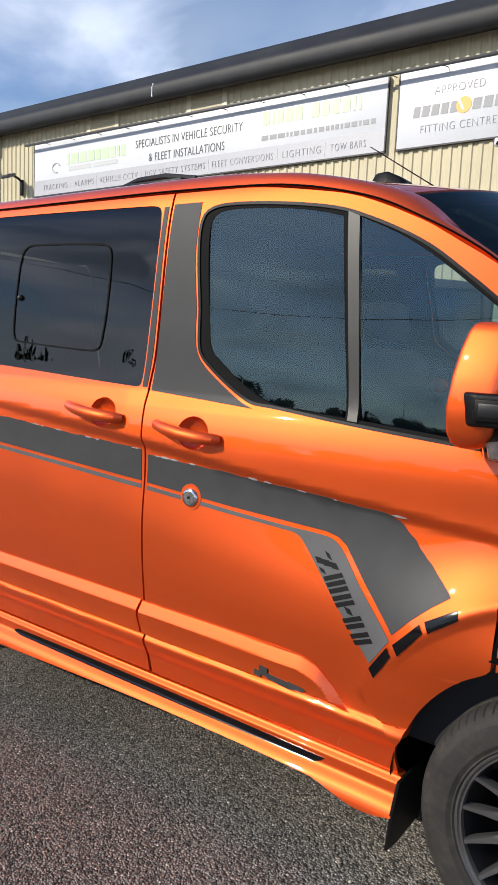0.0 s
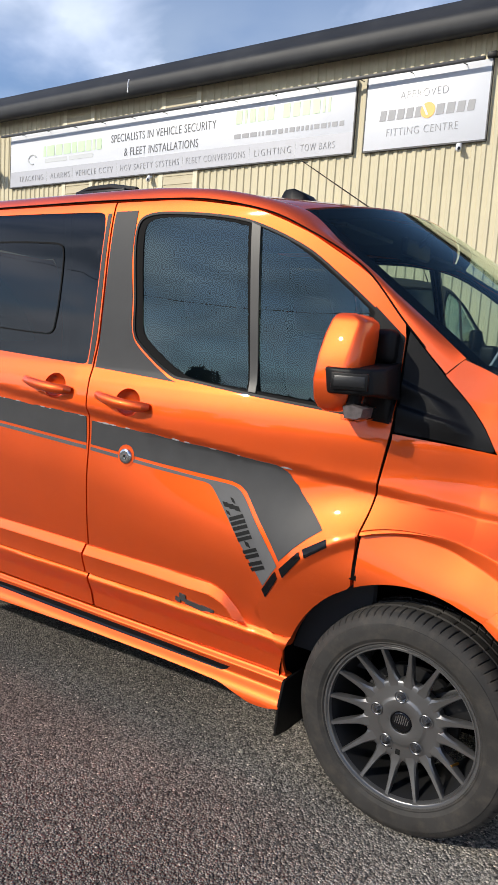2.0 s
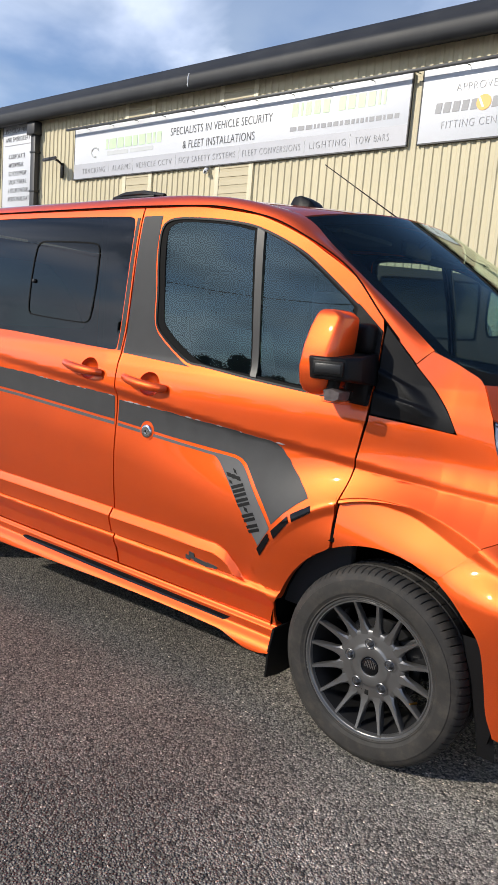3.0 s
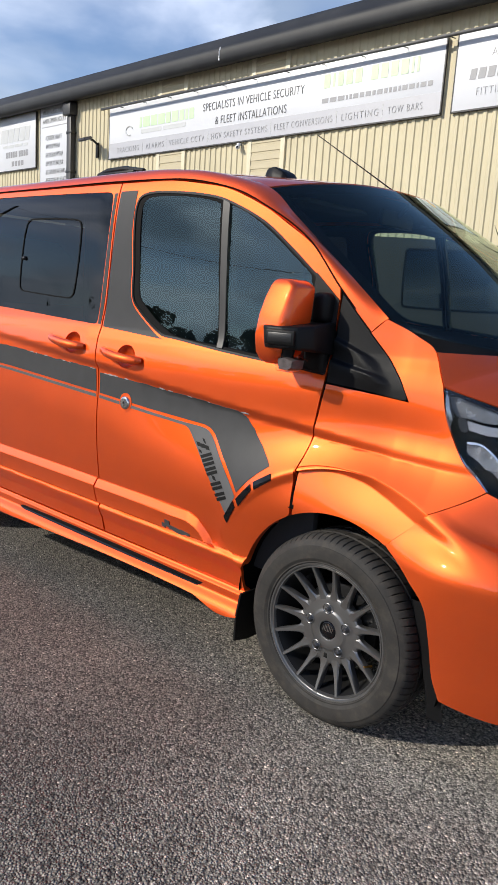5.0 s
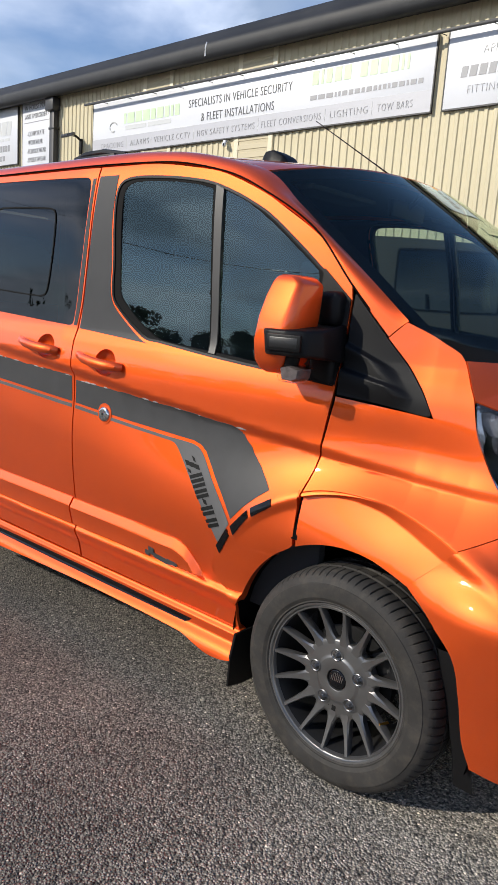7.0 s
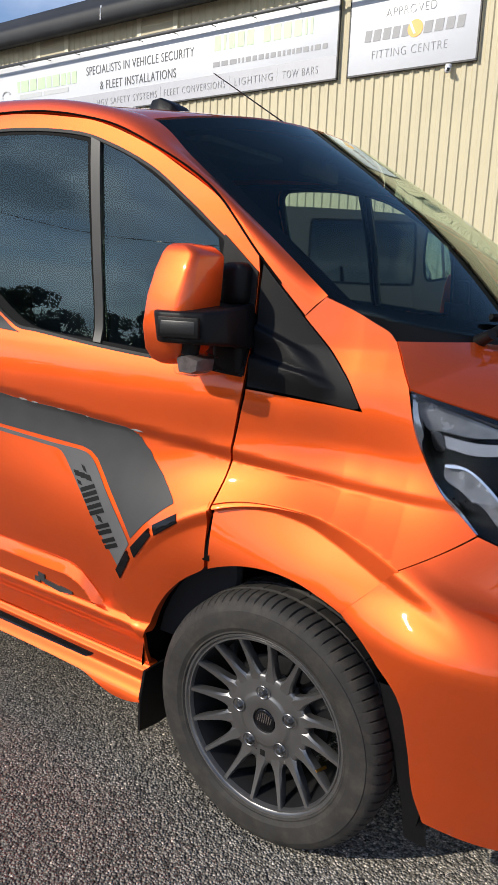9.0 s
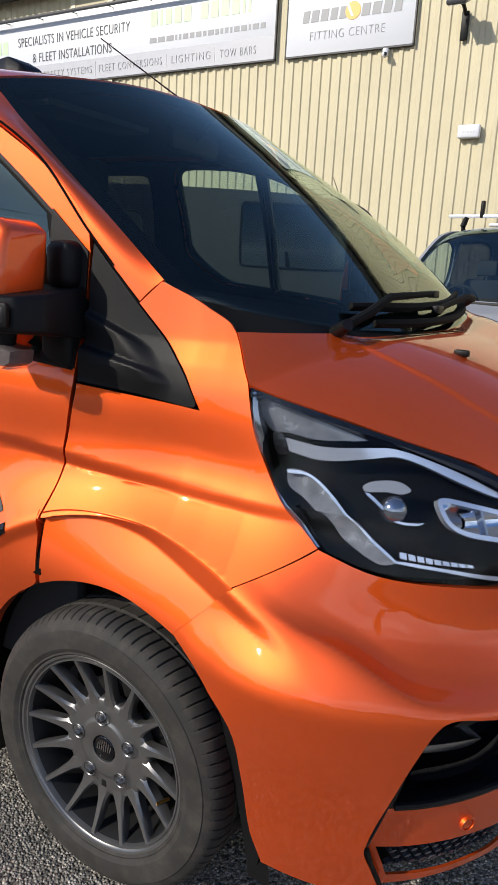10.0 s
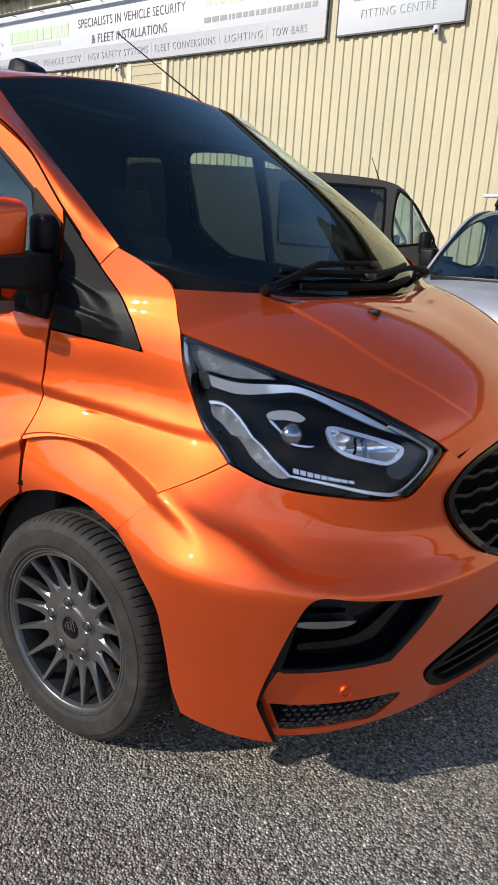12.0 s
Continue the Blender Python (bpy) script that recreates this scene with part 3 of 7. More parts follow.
def build_ground():
    xs = [-900, -300, -120, -60] + [-40 + 1.0 * i for i in range(71)] + [60, 120, 300, 900]
    ys = [-900, -300, -120, -60, -35] + [-20 + 0.8 * i for i in range(41)] + [20, 40, 120, 300, 900]
    verts = [(x, y, rise(x, y)) for y in ys for x in xs]
    w = len(xs)
    faces = [(j * w + i, j * w + i + 1, (j + 1) * w + i + 1, (j + 1) * w + i) for j in range(len(ys) - 1) for i in range(w - 1)]
    me = bpy.data.meshes.new("ground")
    me.from_pydata(verts, [], faces)
    me.shade_smooth()
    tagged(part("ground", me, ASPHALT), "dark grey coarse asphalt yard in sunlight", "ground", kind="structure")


WALL_Y = 11.28
PITCH = 0.2


def build_wall():
    """Trapezoid-ribbed cladding with a crest every 0.2 m, on a backing wall."""
    bm = bmesh.new()
    x, line = -60.0, []
    while x < 40:
        for dx, d in ((0.0, 0.026), (0.086, 0.026), (0.108, 0.0), (0.178, 0.0)):
            line.append((x + dx, WALL_Y + d))
        x += PITCH
    zs = (0.2, 7.75)
    rows = [[bm.verts.new((a, b, z)) for a, b in line] for z in zs]
    for i in range(len(line) - 1):
        bm.faces.new((rows[0][i], rows[0][i + 1], rows[1][i + 1], rows[1][i]))
    part_ob = part("wall_cladding", bm, CREAM, smooth=False)
    tagged(part_ob, "cream ribbed metal cladding wall of a unit", "wall", kind="structure")
    b = part("wall_back", box(-60, 40, WALL_Y + 0.04, WALL_Y + 0.3, 0, 7.75), CREAM_TRIM)
    tagged(b, "plain wall behind the cladding", "wall", kind="structure")
    # eaves: soffit, rounded gutter face and roof sheet
    prof = [(WALL_Y + 0.05, 7.42), (WALL_Y - 0.34, 7.31), (WALL_Y - 0.40, 7.33), (WALL_Y - 0.45, 7.43), (WALL_Y - 0.455, 7.60), (WALL_Y - 0.43, 7.69),
            (WALL_Y - 0.40, 7.71), (WALL_Y - 0.30, 7.90), (WALL_Y - 0.22, 7.99), (WALL_Y + 0.3, 8.12)]
    bm = bmesh.new()
    rows = [[bm.verts.new((x, a, b)) for a, b in prof] for x in (-62, 42)]
    for i in range(len(prof) - 1):
        bm.faces.new((rows[0][i], rows[1][i], rows[1][i + 1], rows[0][i + 1]))
    tagged(part("roof_edge", bm, GUTTER, angle=60), "dark grey metal gutter and eaves", "gutter", kind="structure")
    bm = bmesh.new()
    rows = [[bm.verts.new(p) for p in ((x, WALL_Y + 0.3, 8.02), (x, WALL_Y + 9, 9.6), (x, WALL_Y + 18, 8.02), (x, WALL_Y + 18, 0.0))] for x in (-62, 42)]
    for i in range(3):
        bm.faces.new((rows[0][i], rows[1][i], rows[1][i + 1], rows[0][i + 1]))
    tagged(part("roof", bm, GUTTER, smooth=False), "grey sheet roof of the unit", "roof", kind="structure")
    bm = bmesh.new()
    for x in (-60, 40):
        bm.faces.new([bm.verts.new(p) for p in ((x, WALL_Y, 0), (x, WALL_Y + 18, 0), (x, WALL_Y + 18, 8.0), (x, WALL_Y + 9, 9.6), (x, WALL_Y, 7.9))])
    tagged(part("wall_gable", bm, CREAM_TRIM, smooth=False), "plain cream gable wall", "wall", kind="structure")
    # bright joint strip in the gutter
    bm = tube([(-12.79, WALL_Y - 0.455, 7.38), (-12.79, WALL_Y - 0.456, 7.58), (-12.78, WALL_Y - 0.43, 7.69)], 0.018, 6)
    tagged(part("gutter_joint", bm, WHITE), "pale sealed joint on the gutter", "gutter joint")


def build_louvre(x0, x1):
    root = thing("louvre_panel", "cream horizontal louvre panel set in the cladding", "louvre", "louvre panels", at=pose((x0 + x1) / 2, WALL_Y, 3.5))
    w = (x1 - x0) / 2
    for s in (-1, 1):
        part("side_trim", box(s * w - 0.07, s * w + 0.07, -0.03, 0.05, 0, 3.95, 0.006), CREAM_TRIM, root)
    part("backing", box(-w, w, -0.008, 0.045, 0, 3.95), LOUVRE, root)
    proto = None
    for k in range(19):
        bm = bmesh.new()
        pts = [(-0.005, 0.0), (-0.022, 0.010), (-0.016, 0.135), (0.0, 0.15), (0.02, 0.15), (0.02, 0.0)]
        rows = [[bm.verts.new((sx * (w - 0.07), a, b)) for a, b in pts] for sx in (-1, 1)]
        for i in range(len(pts)):
            j = (i + 1) % len(pts)
            bm.faces.new((rows[0][i], rows[1][i], rows[1][j], rows[0][j]))
        if proto is None:
            proto = part("slat", bm, LOUVRE, root, smooth=False)
            proto.location.z = 0.03
        else:
            bm.free()
            o = new("slat", proto.data)
            o.parent = root
            o.location.z = 0.03 + k * 0.205


SIGN_Y = 11.22


def wall_pose(x, z, y=SIGN_Y, lean=0.0):
    """A pose on the wall's face whose x runs to the right and y up."""
    return Matrix.Translation((x, y, z)) @ Euler((radians(90), 0, 0)).to_matrix().to_4x4() @ pose(0, 0, 0, 0, 0, lean)


def board(root, x0, x1, z0, z1, label=""):
    part("panel", box(x0, x1, SIGN_Y, SIGN_Y + 0.03, z0, z1, 0.004), WHITE, root, label)
    bm = bmesh.new()
    for a in ((x0 - 0.02, x0, z0 - 0.02, z1), (x1, x1 + 0.025, z0 - 0.02, z1), (x0 - 0.02, x1 + 0.025, z0 - 0.03, z0)):
        box(a[0], a[1], SIGN_Y - 0.006, SIGN_Y + 0.055, a[2], a[3], bm=bm)
    part("edge_trim", bm, SOFFIT, root, smooth=False)


def build_signs():
    # the long board
    r = thing("long_sign", "long white sign board with grey and green lettering, on the cladding", "sign")
    x0, x1, z0, z1 = -17.83, -6.63, 5.49, 6.93
    board(r, x0, x1, z0, z1)
    L = x1 - x0
    part("grey_band", box(x0, x1, SIGN_Y - 0.004, SIGN_Y + 0.01, z0, z0 + 0.42), SIGN_GREY, r)
    y = SIGN_Y - 0.0045
    lettering("lettering", "SPECIALISTS IN VEHICLE SECURITY", SIGN_TEXT, r, wall_pose(-13.70, 6.36, y), 0.195, 3.45, weight=-0.006, spacing=1.08)
    lettering("lettering", "& FLEET INSTALLATIONS", SIGN_TEXT, r, wall_pose(-13.22, 5.99, y), 0.195, 2.45, weight=-0.006, spacing=1.08)
    line = (("TRACKING", -17.42, 1.05), ("ALARMS", -16.06, 0.80), ("VEHICLE CCTV", -14.98 - 0.05, 1.42), ("HGV SAFETY SYSTEMS", -13.33, 1.98), ("FLEET CONVERSIONS", -11.12, 1.76), ("LIGHTING", -9.10, 0.98), ("TOW BARS", -7.88, 0.84))
    for text, x, w in line:
        lettering("lettering", text, SIGN_TEXT_GREY, r, wall_pose(x, 5.62, SIGN_Y - 0.0085), 0.150, w, weight=-0.014, spacing=1.25)
    for x in (-16.22, -15.17, -13.47, -11.24, -9.25, -8.02):
        part("divider", box(x - 0.006, x + 0.006, SIGN_Y - 0.008, SIGN_Y, 5.56, 5.84), SIGN_PALE, r)
    # maker's mark and the number become plain blocks
    bars("logo_block", (0.10, 0.30, 0.26, 0.28, 0.18, 0.26, 0.18, 0.10, 0.18), SIGN_GREEN, r, wall_pose(-16.38, 6.24, y), 0.28, 0.06)
    bars("logo_block", (0.9, 0.95), SIGN_PALE, r, wall_pose(-16.30, 6.07, y), 0.11, 0.08)
    part("logo_swirl", tube([wall_pose(-16.85, 6.2, SIGN_Y - 0.004) @ Vector((0.17 * math.cos(a), 0.13 * math.sin(a), 0)) for a in np.linspace(0.4, 5.0, 14)], 0.02, 6), SIGN_PALE, r)
    bars("number_block", (0.18, 0.07, 0.16, 0.18, 0.18, -0.10, 0.18, 0.18, 0.18, 0.18, 0.06, 0.06), SIGN_GREEN, r, wall_pose(-9.68, 6.38, y), 0.30, 0.07)
    bars("address_block", (0.18, 0.18, 0.18, 0.05, 0.06, 0.13, 0.11, 0.13, 0.08, 0.13, 0.08, 0.06, 0.08, 0.05, 0.12, 0.13, 0.05, 0.13, 0.11), SIGN_TEXT_GREY, r, wall_pose(-9.70, 6.06, y), 0.10, 0.045)
    # the second board
    r = thing("short_sign", "white approved fitting centre sign board on the cladding", "sign")
    board(r, -6.36, -3.84, 5.49, 6.93)
    lettering("lettering", "APPROVED", SIGN_TEXT_GREY, r, wall_pose(-5.62, 6.42, y), 0.150, 0.98, weight=-0.022, spacing=1.12)
    lettering("lettering", "FITTING CENTRE", SIGN_TEXT_GREY, r, wall_pose(-5.86, 5.73, y), 0.150, 1.48, weight=-0.022, spacing=1.12)
    bars("logo_block", (0.13, 0.15, 0.15, 0.14, 0.14), SIGN_TEXT_GREY, r, wall_pose(-6.04, 6.04, y), 0.20, 0.045, lean=0.12)
    bars("logo_block", (0.16, 0.16, 0.15, 0.14), SIGN_TEXT_GREY, r, wall_pose(-4.86, 6.04, y), 0.20, 0.05, lean=0.12)
    bm = lathe([(0.001, 0.0), (0.15, 0.0), (0.15, 0.006), (0.001, 0.006)], 28)
    bm.transform(Matrix.Translation((-5.02, SIGN_Y - 0.008, 6.15)))
    part("logo_disc", bm, SIGN_ORANGE, r)
    bars("logo_notch", (0.05,), WHITE, r, wall_pose(-5.05, 6.06, SIGN_Y - 0.009), 0.2, 0.0, lean=-0.5)
    # two boards of the next unit
    r = thing("neighbour_sign", "white sign of the next unit listing clothing", "sign")
    board(r, -21.72, -20.02, 4.75, 7.42)
    rows = ("IN-HOUSE PRINT", "AND EMBROIDERY", "", "-CORPORATE", "-WORKWEAR", "-SCHOOLWEAR", "-SPORTSWEAR", "-LEISUREWEAR", "-PERSONALISATION")
    for i, text in enumerate(rows):
        if text:
            lettering("lettering", text, SIGN_TEXT, r, wall_pose(-21.60 + (0.2 if i > 2 else 0.05), 7.16 - i * 0.272, y), 0.15, 0.098 * len(text), weight=-0.012, spacing=1.1)
    part("rule", box(-21.6, -20.1, SIGN_Y - 0.005, SIGN_Y, 6.76, 6.785), SIGN_TEXT_GREY, r)
    r = thing("shop_sign", "white sign of the next unit with pale script", "sign")
    board(r, -25.6, -22.02, 5.55, 7.36)
    bars("script_block", (0.5, 0.35, 0.3, 0.35, 0.25), SIGN_PALE, r, wall_pose(-24.4, 6.5, y), 0.45, 0.05, lean=0.2)
    bars("small_block", (0.3, 0.4, 0.5, 0.3), SIGN_PALE, r, wall_pose(-24.2, 6.32, y), 0.09, 0.06)
    bars("number_block", (0.13, 0.13, 0.13, 0.13, 0.13, -0.05, 0.13, 0.13, 0.13, 0.13), SIGN_TEXT_GREY, r, wall_pose(-24.0, 5.98, y), 0.2, 0.03)
    bars("icon_block", (0.16, 0.16, 0.16, 0.16), SIGN_TEXT_GREY, r, wall_pose(-23.6, 5.68, y), 0.17, 0.05)
    # the light rail that stands off both boards
    r = thing("sign_light_rail", "slim dark light rail on arms above the signs", "light rail")
    part("rail", box(-18.0, -3.92, 10.99, 11.06, 6.855, 6.915, 0.012), SOFFIT, r)
    proto = None
    for k in range(13):
        x = -17.2 + k * 1.07
        bm = tube([(0, 11.05, 6.88), (0.05, 11.24, 6.88)], 0.009, 6)
        if proto is None:
            proto = part("arm", bm, SOFFIT, r)
            proto.location.x = x
        else:
            bm.free()
            o = new("arm", proto.data)
            o.parent, o.location.x = r, x


def build_wall_fixtures():
    # downpipe
    r = thing("downpipe", "black square downpipe with a hopper at the eaves", "downpipe")
    part("pipe", box(-19.94, -19.70, 11.08, 11.26, 0.3, 7.05, 0.02), SOFFIT, r)
    part("hopper", box(-20.05, -19.62, 10.98, 11.27, 6.95, 7.35, 0.03), SOFFIT, r)
    for z in (1.5, 3.4, 5.2, 6.4):
        part("bracket", box(-19.97, -19.66, 11.07, 11.27, z, z + 0.07, 0.006), BLACK, r)

    def floodlight(x, z, turn=0):
        root = thing("wall_floodlight", "dark metal floodlight leaning out from the wall", "floodlight", "wall floodlights", at=pose(x, 11.26, z, 0, 0, turn))
        part("bracket", box(-0.06, 0.06, -0.05, 0.0, -0.35, 0.1, 0.01), SATIN, root)
        part("arm", tube([(0, -0.03, 0.05), (0, -0.2, 0.14), (0, -0.42, 0.16)], 0.035, 8), SATIN, root)
        bm = box(-0.17, 0.17, -0.16, 0.16, -0.045, 0.045, 0.03)
        bm.transform(pose(0, -0.5, 0.12, 24, 0, 0))
        part("head", bm, LAMP_GREY, root)
        bm = box(-0.14, 0.14, -0.13, 0.13, -0.004, 0.004, 0.003)
        bm.transform(pose(0, -0.482, 0.077, 24, 0, 0))
        part("lens", bm, SIGN_PALE, root)

    floodlight(-18.45, 5.92)
    floodlight(-2.95, 5.80)

    def dome(x, z):
        root = thing("security_camera", "small white dome security camera under a sign", "security camera", "wall cameras", at=pose(x, 11.22, z))
        bm = lathe([(0.001, 0.05), (0.055, 0.05), (0.06, 0.03), (0.06, 0.0), (0.045, -0.01), (0.001, -0.01)], 20, axis="Z")
        part("base", bm, WHITE, root)
        bm = bmesh.new()
        bmesh.ops.create_uvsphere(bm, u_segments=18, v_segments=10, radius=0.06)
        bm.transform(pose(0.01, -0.05, -0.05))
        part("ball", bm, WHITE, root)
        bm = lathe([(0.001, 0.0), (0.03, 0.0), (0.032, 0.02), (0.001, 0.02)], 16)
        bm.transform(pose(0.03, -0.115, -0.06, 0, 0, -20))
        part("lens", bm, GLOSS, root)

    dome(-12.3, 5.38)
    dome(-4.32, 5.40)
    root = thing("alarm_box", "white alarm box fixed to the cladding", "alarm box", at=pose(-2.66, 11.24, 3.99))
    part("case", box(-0.19, 0.19, -0.09, 0.02, -0.11, 0.11, 0.03, 3), WHITE, root)
    bars("label_block", (0.04, 0.03, 0.04, 0.04, 0.03), SIGN_PALE, root, Matrix.Translation((-0.11, -0.091, -0.03)) @ pose(0, 0, 0, 90), 0.03, 0.01)
    root = thing("wall_speaker", "small dark wall fitting with a looped cable", "wall fitting")
    part("case", box(-3.93, -3.75, 11.14, 11.27, 6.93, 7.03, 0.012), SATIN, root)
    part("cable", tube([(-3.78, 11.2, 6.95), (-3.66, 11.22, 6.86), (-3.5, 11.24, 6.85), (-3.38, 11.25, 6.93), (-3.34, 11.25, 7.08)], 0.012, 6), SATIN, root)
    part("stub", box(-3.38, -3.30, 11.17, 11.27, 7.05, 7.2, 0.01), SATIN, root)


build_ground()
build_wall()
build_louvre(-15.55, -14.47)
build_louvre(-11.96, -10.85)
build_signs()
build_wall_fixtures()

# ---- the orange van: panels cut from its surfaces ----
van = thing("camper_van", "orange metallic panel van with graphite stripes and black alloy wheels", "van")

ARCH_X, ARCH_Z, ARCH_R = 0.0, 0.335, 0.422
REAR_X = -2.933


def arc(cx, cz, r, a0, a1, n):
    return [(cx + r * math.cos(radians(a0 + (a1 - a0) * i / n)), cz + r * math.sin(radians(a0 + (a1 - a0) * i / n))) for i in range(n + 1)]


# window opening of the front door, and its two panes
OPENING = [(-1.177, 1.68), (-1.187, 1.79), (-1.172, 1.838), (-1.12, 1.858), (-1.0, 1.858), (-0.82, 1.842), (-0.684, 1.815), (-0.485, 1.731), (-0.349, 1.637),
           (-0.259, 1.566), (-0.150, 1.475, 1), (-0.142, 1.40), (-0.142, 1.207, 1), (-0.30, 1.222), (-0.60, 1.246), (-0.86, 1.272), (-0.925, 1.277), (-0.965, 1.291), (-1.040, 1.334), (-1.118, 1.392), (-1.140, 1.422), (-1.148, 1.46), (-1.156, 1.55)]
PANE_REAR = [(-1.138, 1.68), (-1.148, 1.785), (-1.138, 1.820), (-1.10, 1.837), (-1.0, 1.839), (-0.82, 1.824), (-0.712, 1.802, 1), (-0.636, 1.268, 1), (-0.80, 1.279), (-0.875, 1.289), (-0.925, 1.308), (-1.00, 1.352), (-1.080, 1.412), (-1.100, 1.440), (-1.108, 1.48), (-1.120, 1.56)]
PANE_FRONT = [(-0.665, 1.797, 1), (-0.556, 1.752), (-0.438, 1.680), (-0.336, 1.604), (-0.258, 1.544, 1), (-0.240, 1.45), (-0.232, 1.236, 1), (-0.376, 1.248), (-0.598, 1.266, 1)]
REAR_GLASS = [(-2.52, 1.86), (-2.49, 1.882), (-2.2, 1.886), (-1.40, 1.870), (-1.358, 1.862), (-1.345, 1.84), (-1.338, 1.77), (-1.341, 1.487), (-1.350, 1.325), (-1.358, 1.303), (-1.385, 1.299), (-2.1, 1.330), (-2.48, 1.345), (-2.52, 1.37)]

DOOR = [(-1.302, 0.346, 1), (-1.312, 0.42), (-1.314, 0.60), (-1.310, 0.83), (-1.306, 1.07), (-1.310, 1.20), (-1.313, 1.30), (-1.301, 1.40), (-1.299, 1.59), (-1.304, 1.903, 1),
        (-1.18, 1.902), (-1.0, 1.899), (-0.81, 1.876), (-0.67, 1.849), (-0.493, 1.779), (-0.398, 1.726), (-0.283, 1.656), (-0.193, 1.581), (-0.148, 1.524), (-0.134, 1.462, 1), (-0.137, 1.33), (-0.136, 1.19), (-0.157, 1.06), (-0.172, 0.95), (-0.187, 0.86), (-0.189, 0.717, 1)] \
    + arc(0, 0.335, 0.428, 118, 172, 6) + [(-0.412, 0.346, 1)]
FENDER = [(-0.128, 1.180, 1), (0.00, 1.168), (0.162, 1.152, 1), (0.110, 1.236), (-0.010, 1.362, 1), (0.036, 1.410, 1), (0.10, 1.384), (0.15, 1.360), (0.200, 1.336), (0.2195, 1.316, 1), (0.2645, 1.218, 1),
          (0.270, 1.19), (0.284, 1.10), (0.320, 1.00), (0.386, 0.919, 1), (0.2815, 0.8205, 1)] + arc(0, 0.335, 0.556, 60.0, 108.6, 14) + [(-0.1795, 0.866, 1), (-0.165, 0.95), (-0.149, 1.06), (-0.129, 1.16)]
SLIDER = [(-2.62, 0.346, 1), (-1.314, 0.346, 1), (-1.323, 0.42), (-1.322, 0.60), (-1.317, 0.83), (-1.313, 1.07), (-1.317, 1.20), (-1.322, 1.30), (-1.310, 1.40), (-1.308, 1.59), (-1.312, 1.903, 1), (-2.62, 1.915, 1)]
QUARTER = [(-3.66, 0.346, 1), (-3.357, 0.346, 1)] + arc(REAR_X, 0.335, 0.424, 176, 43.5, 11) + [(-2.627, 0.63, 1), (-2.627, 1.915, 1), (-3.66, 1.915, 1)]
SLIDER = [(-2.511, 0.346, 1)] + SLIDER[1:-1] + [(-2.62, 1.915, 1), (-2.62, 0.622, 1)] + arc(REAR_X, 0.335, 0.424, 42, 3, 4)
QUARTER_GLASS = [(-3.52, 1.86), (-3.48, 1.884), (-2.75, 1.884), (-2.70, 1.86), (-2.70, 1.39), (-2.75, 1.345), (-3.48, 1.35), (-3.52, 1.38)]


CUP_FRONT, CUP_REAR = (-1.112, 1.178), (-1.492, 1.207)


def oval(c, a, b, n=20):
    return [(c[0] + a * math.cos(i * math.tau / n), c[1] + b * math.sin(i * math.tau / n)) for i in range(n)]


def crest(u, z):
    """How far the panels swell out towards the edge of the front wheel-arch flare."""
    r = math.hypot(u, z - 0.335)
    s = max(0.0, min(1.0, (0.76 - r) / 0.200))
    if r >= 0.76 or z <= 0.45:
        return 0.0
    return 0.031 * s * s * step(-0.62, -0.25, u) * step(0.538, 0.558, r) - 0.045 * step(0.556, 0.530, r) * step(-0.40, -0.25, u)


def swell(u, z):
    """The fender's rise towards the upper edge of the flare."""
    k = max(0.0, min(1.0, (0.76 - math.hypot(u, z - 0.335)) / 0.200))
    return 0.032 * k ** 1.6 if z > 0.45 else 0.0


def pane_sheet(u, z):
    """The plane of the door glass, a little bowed and leaning in."""
    lo, hi = side(u, 1.38), side(u, 1.80)
    k = (z - 1.38) / 0.42
    return Vector((u, -(lo + (hi - lo) * k + 0.010 * k * (1 - k)), z))


def tall(points):
    """A window outline drawn up towards the roof, for the side away from the sun."""
    return [(p[0], p[1] + 0.052 * step(1.50, 1.78, p[1]), *p[2:]) for p in points]


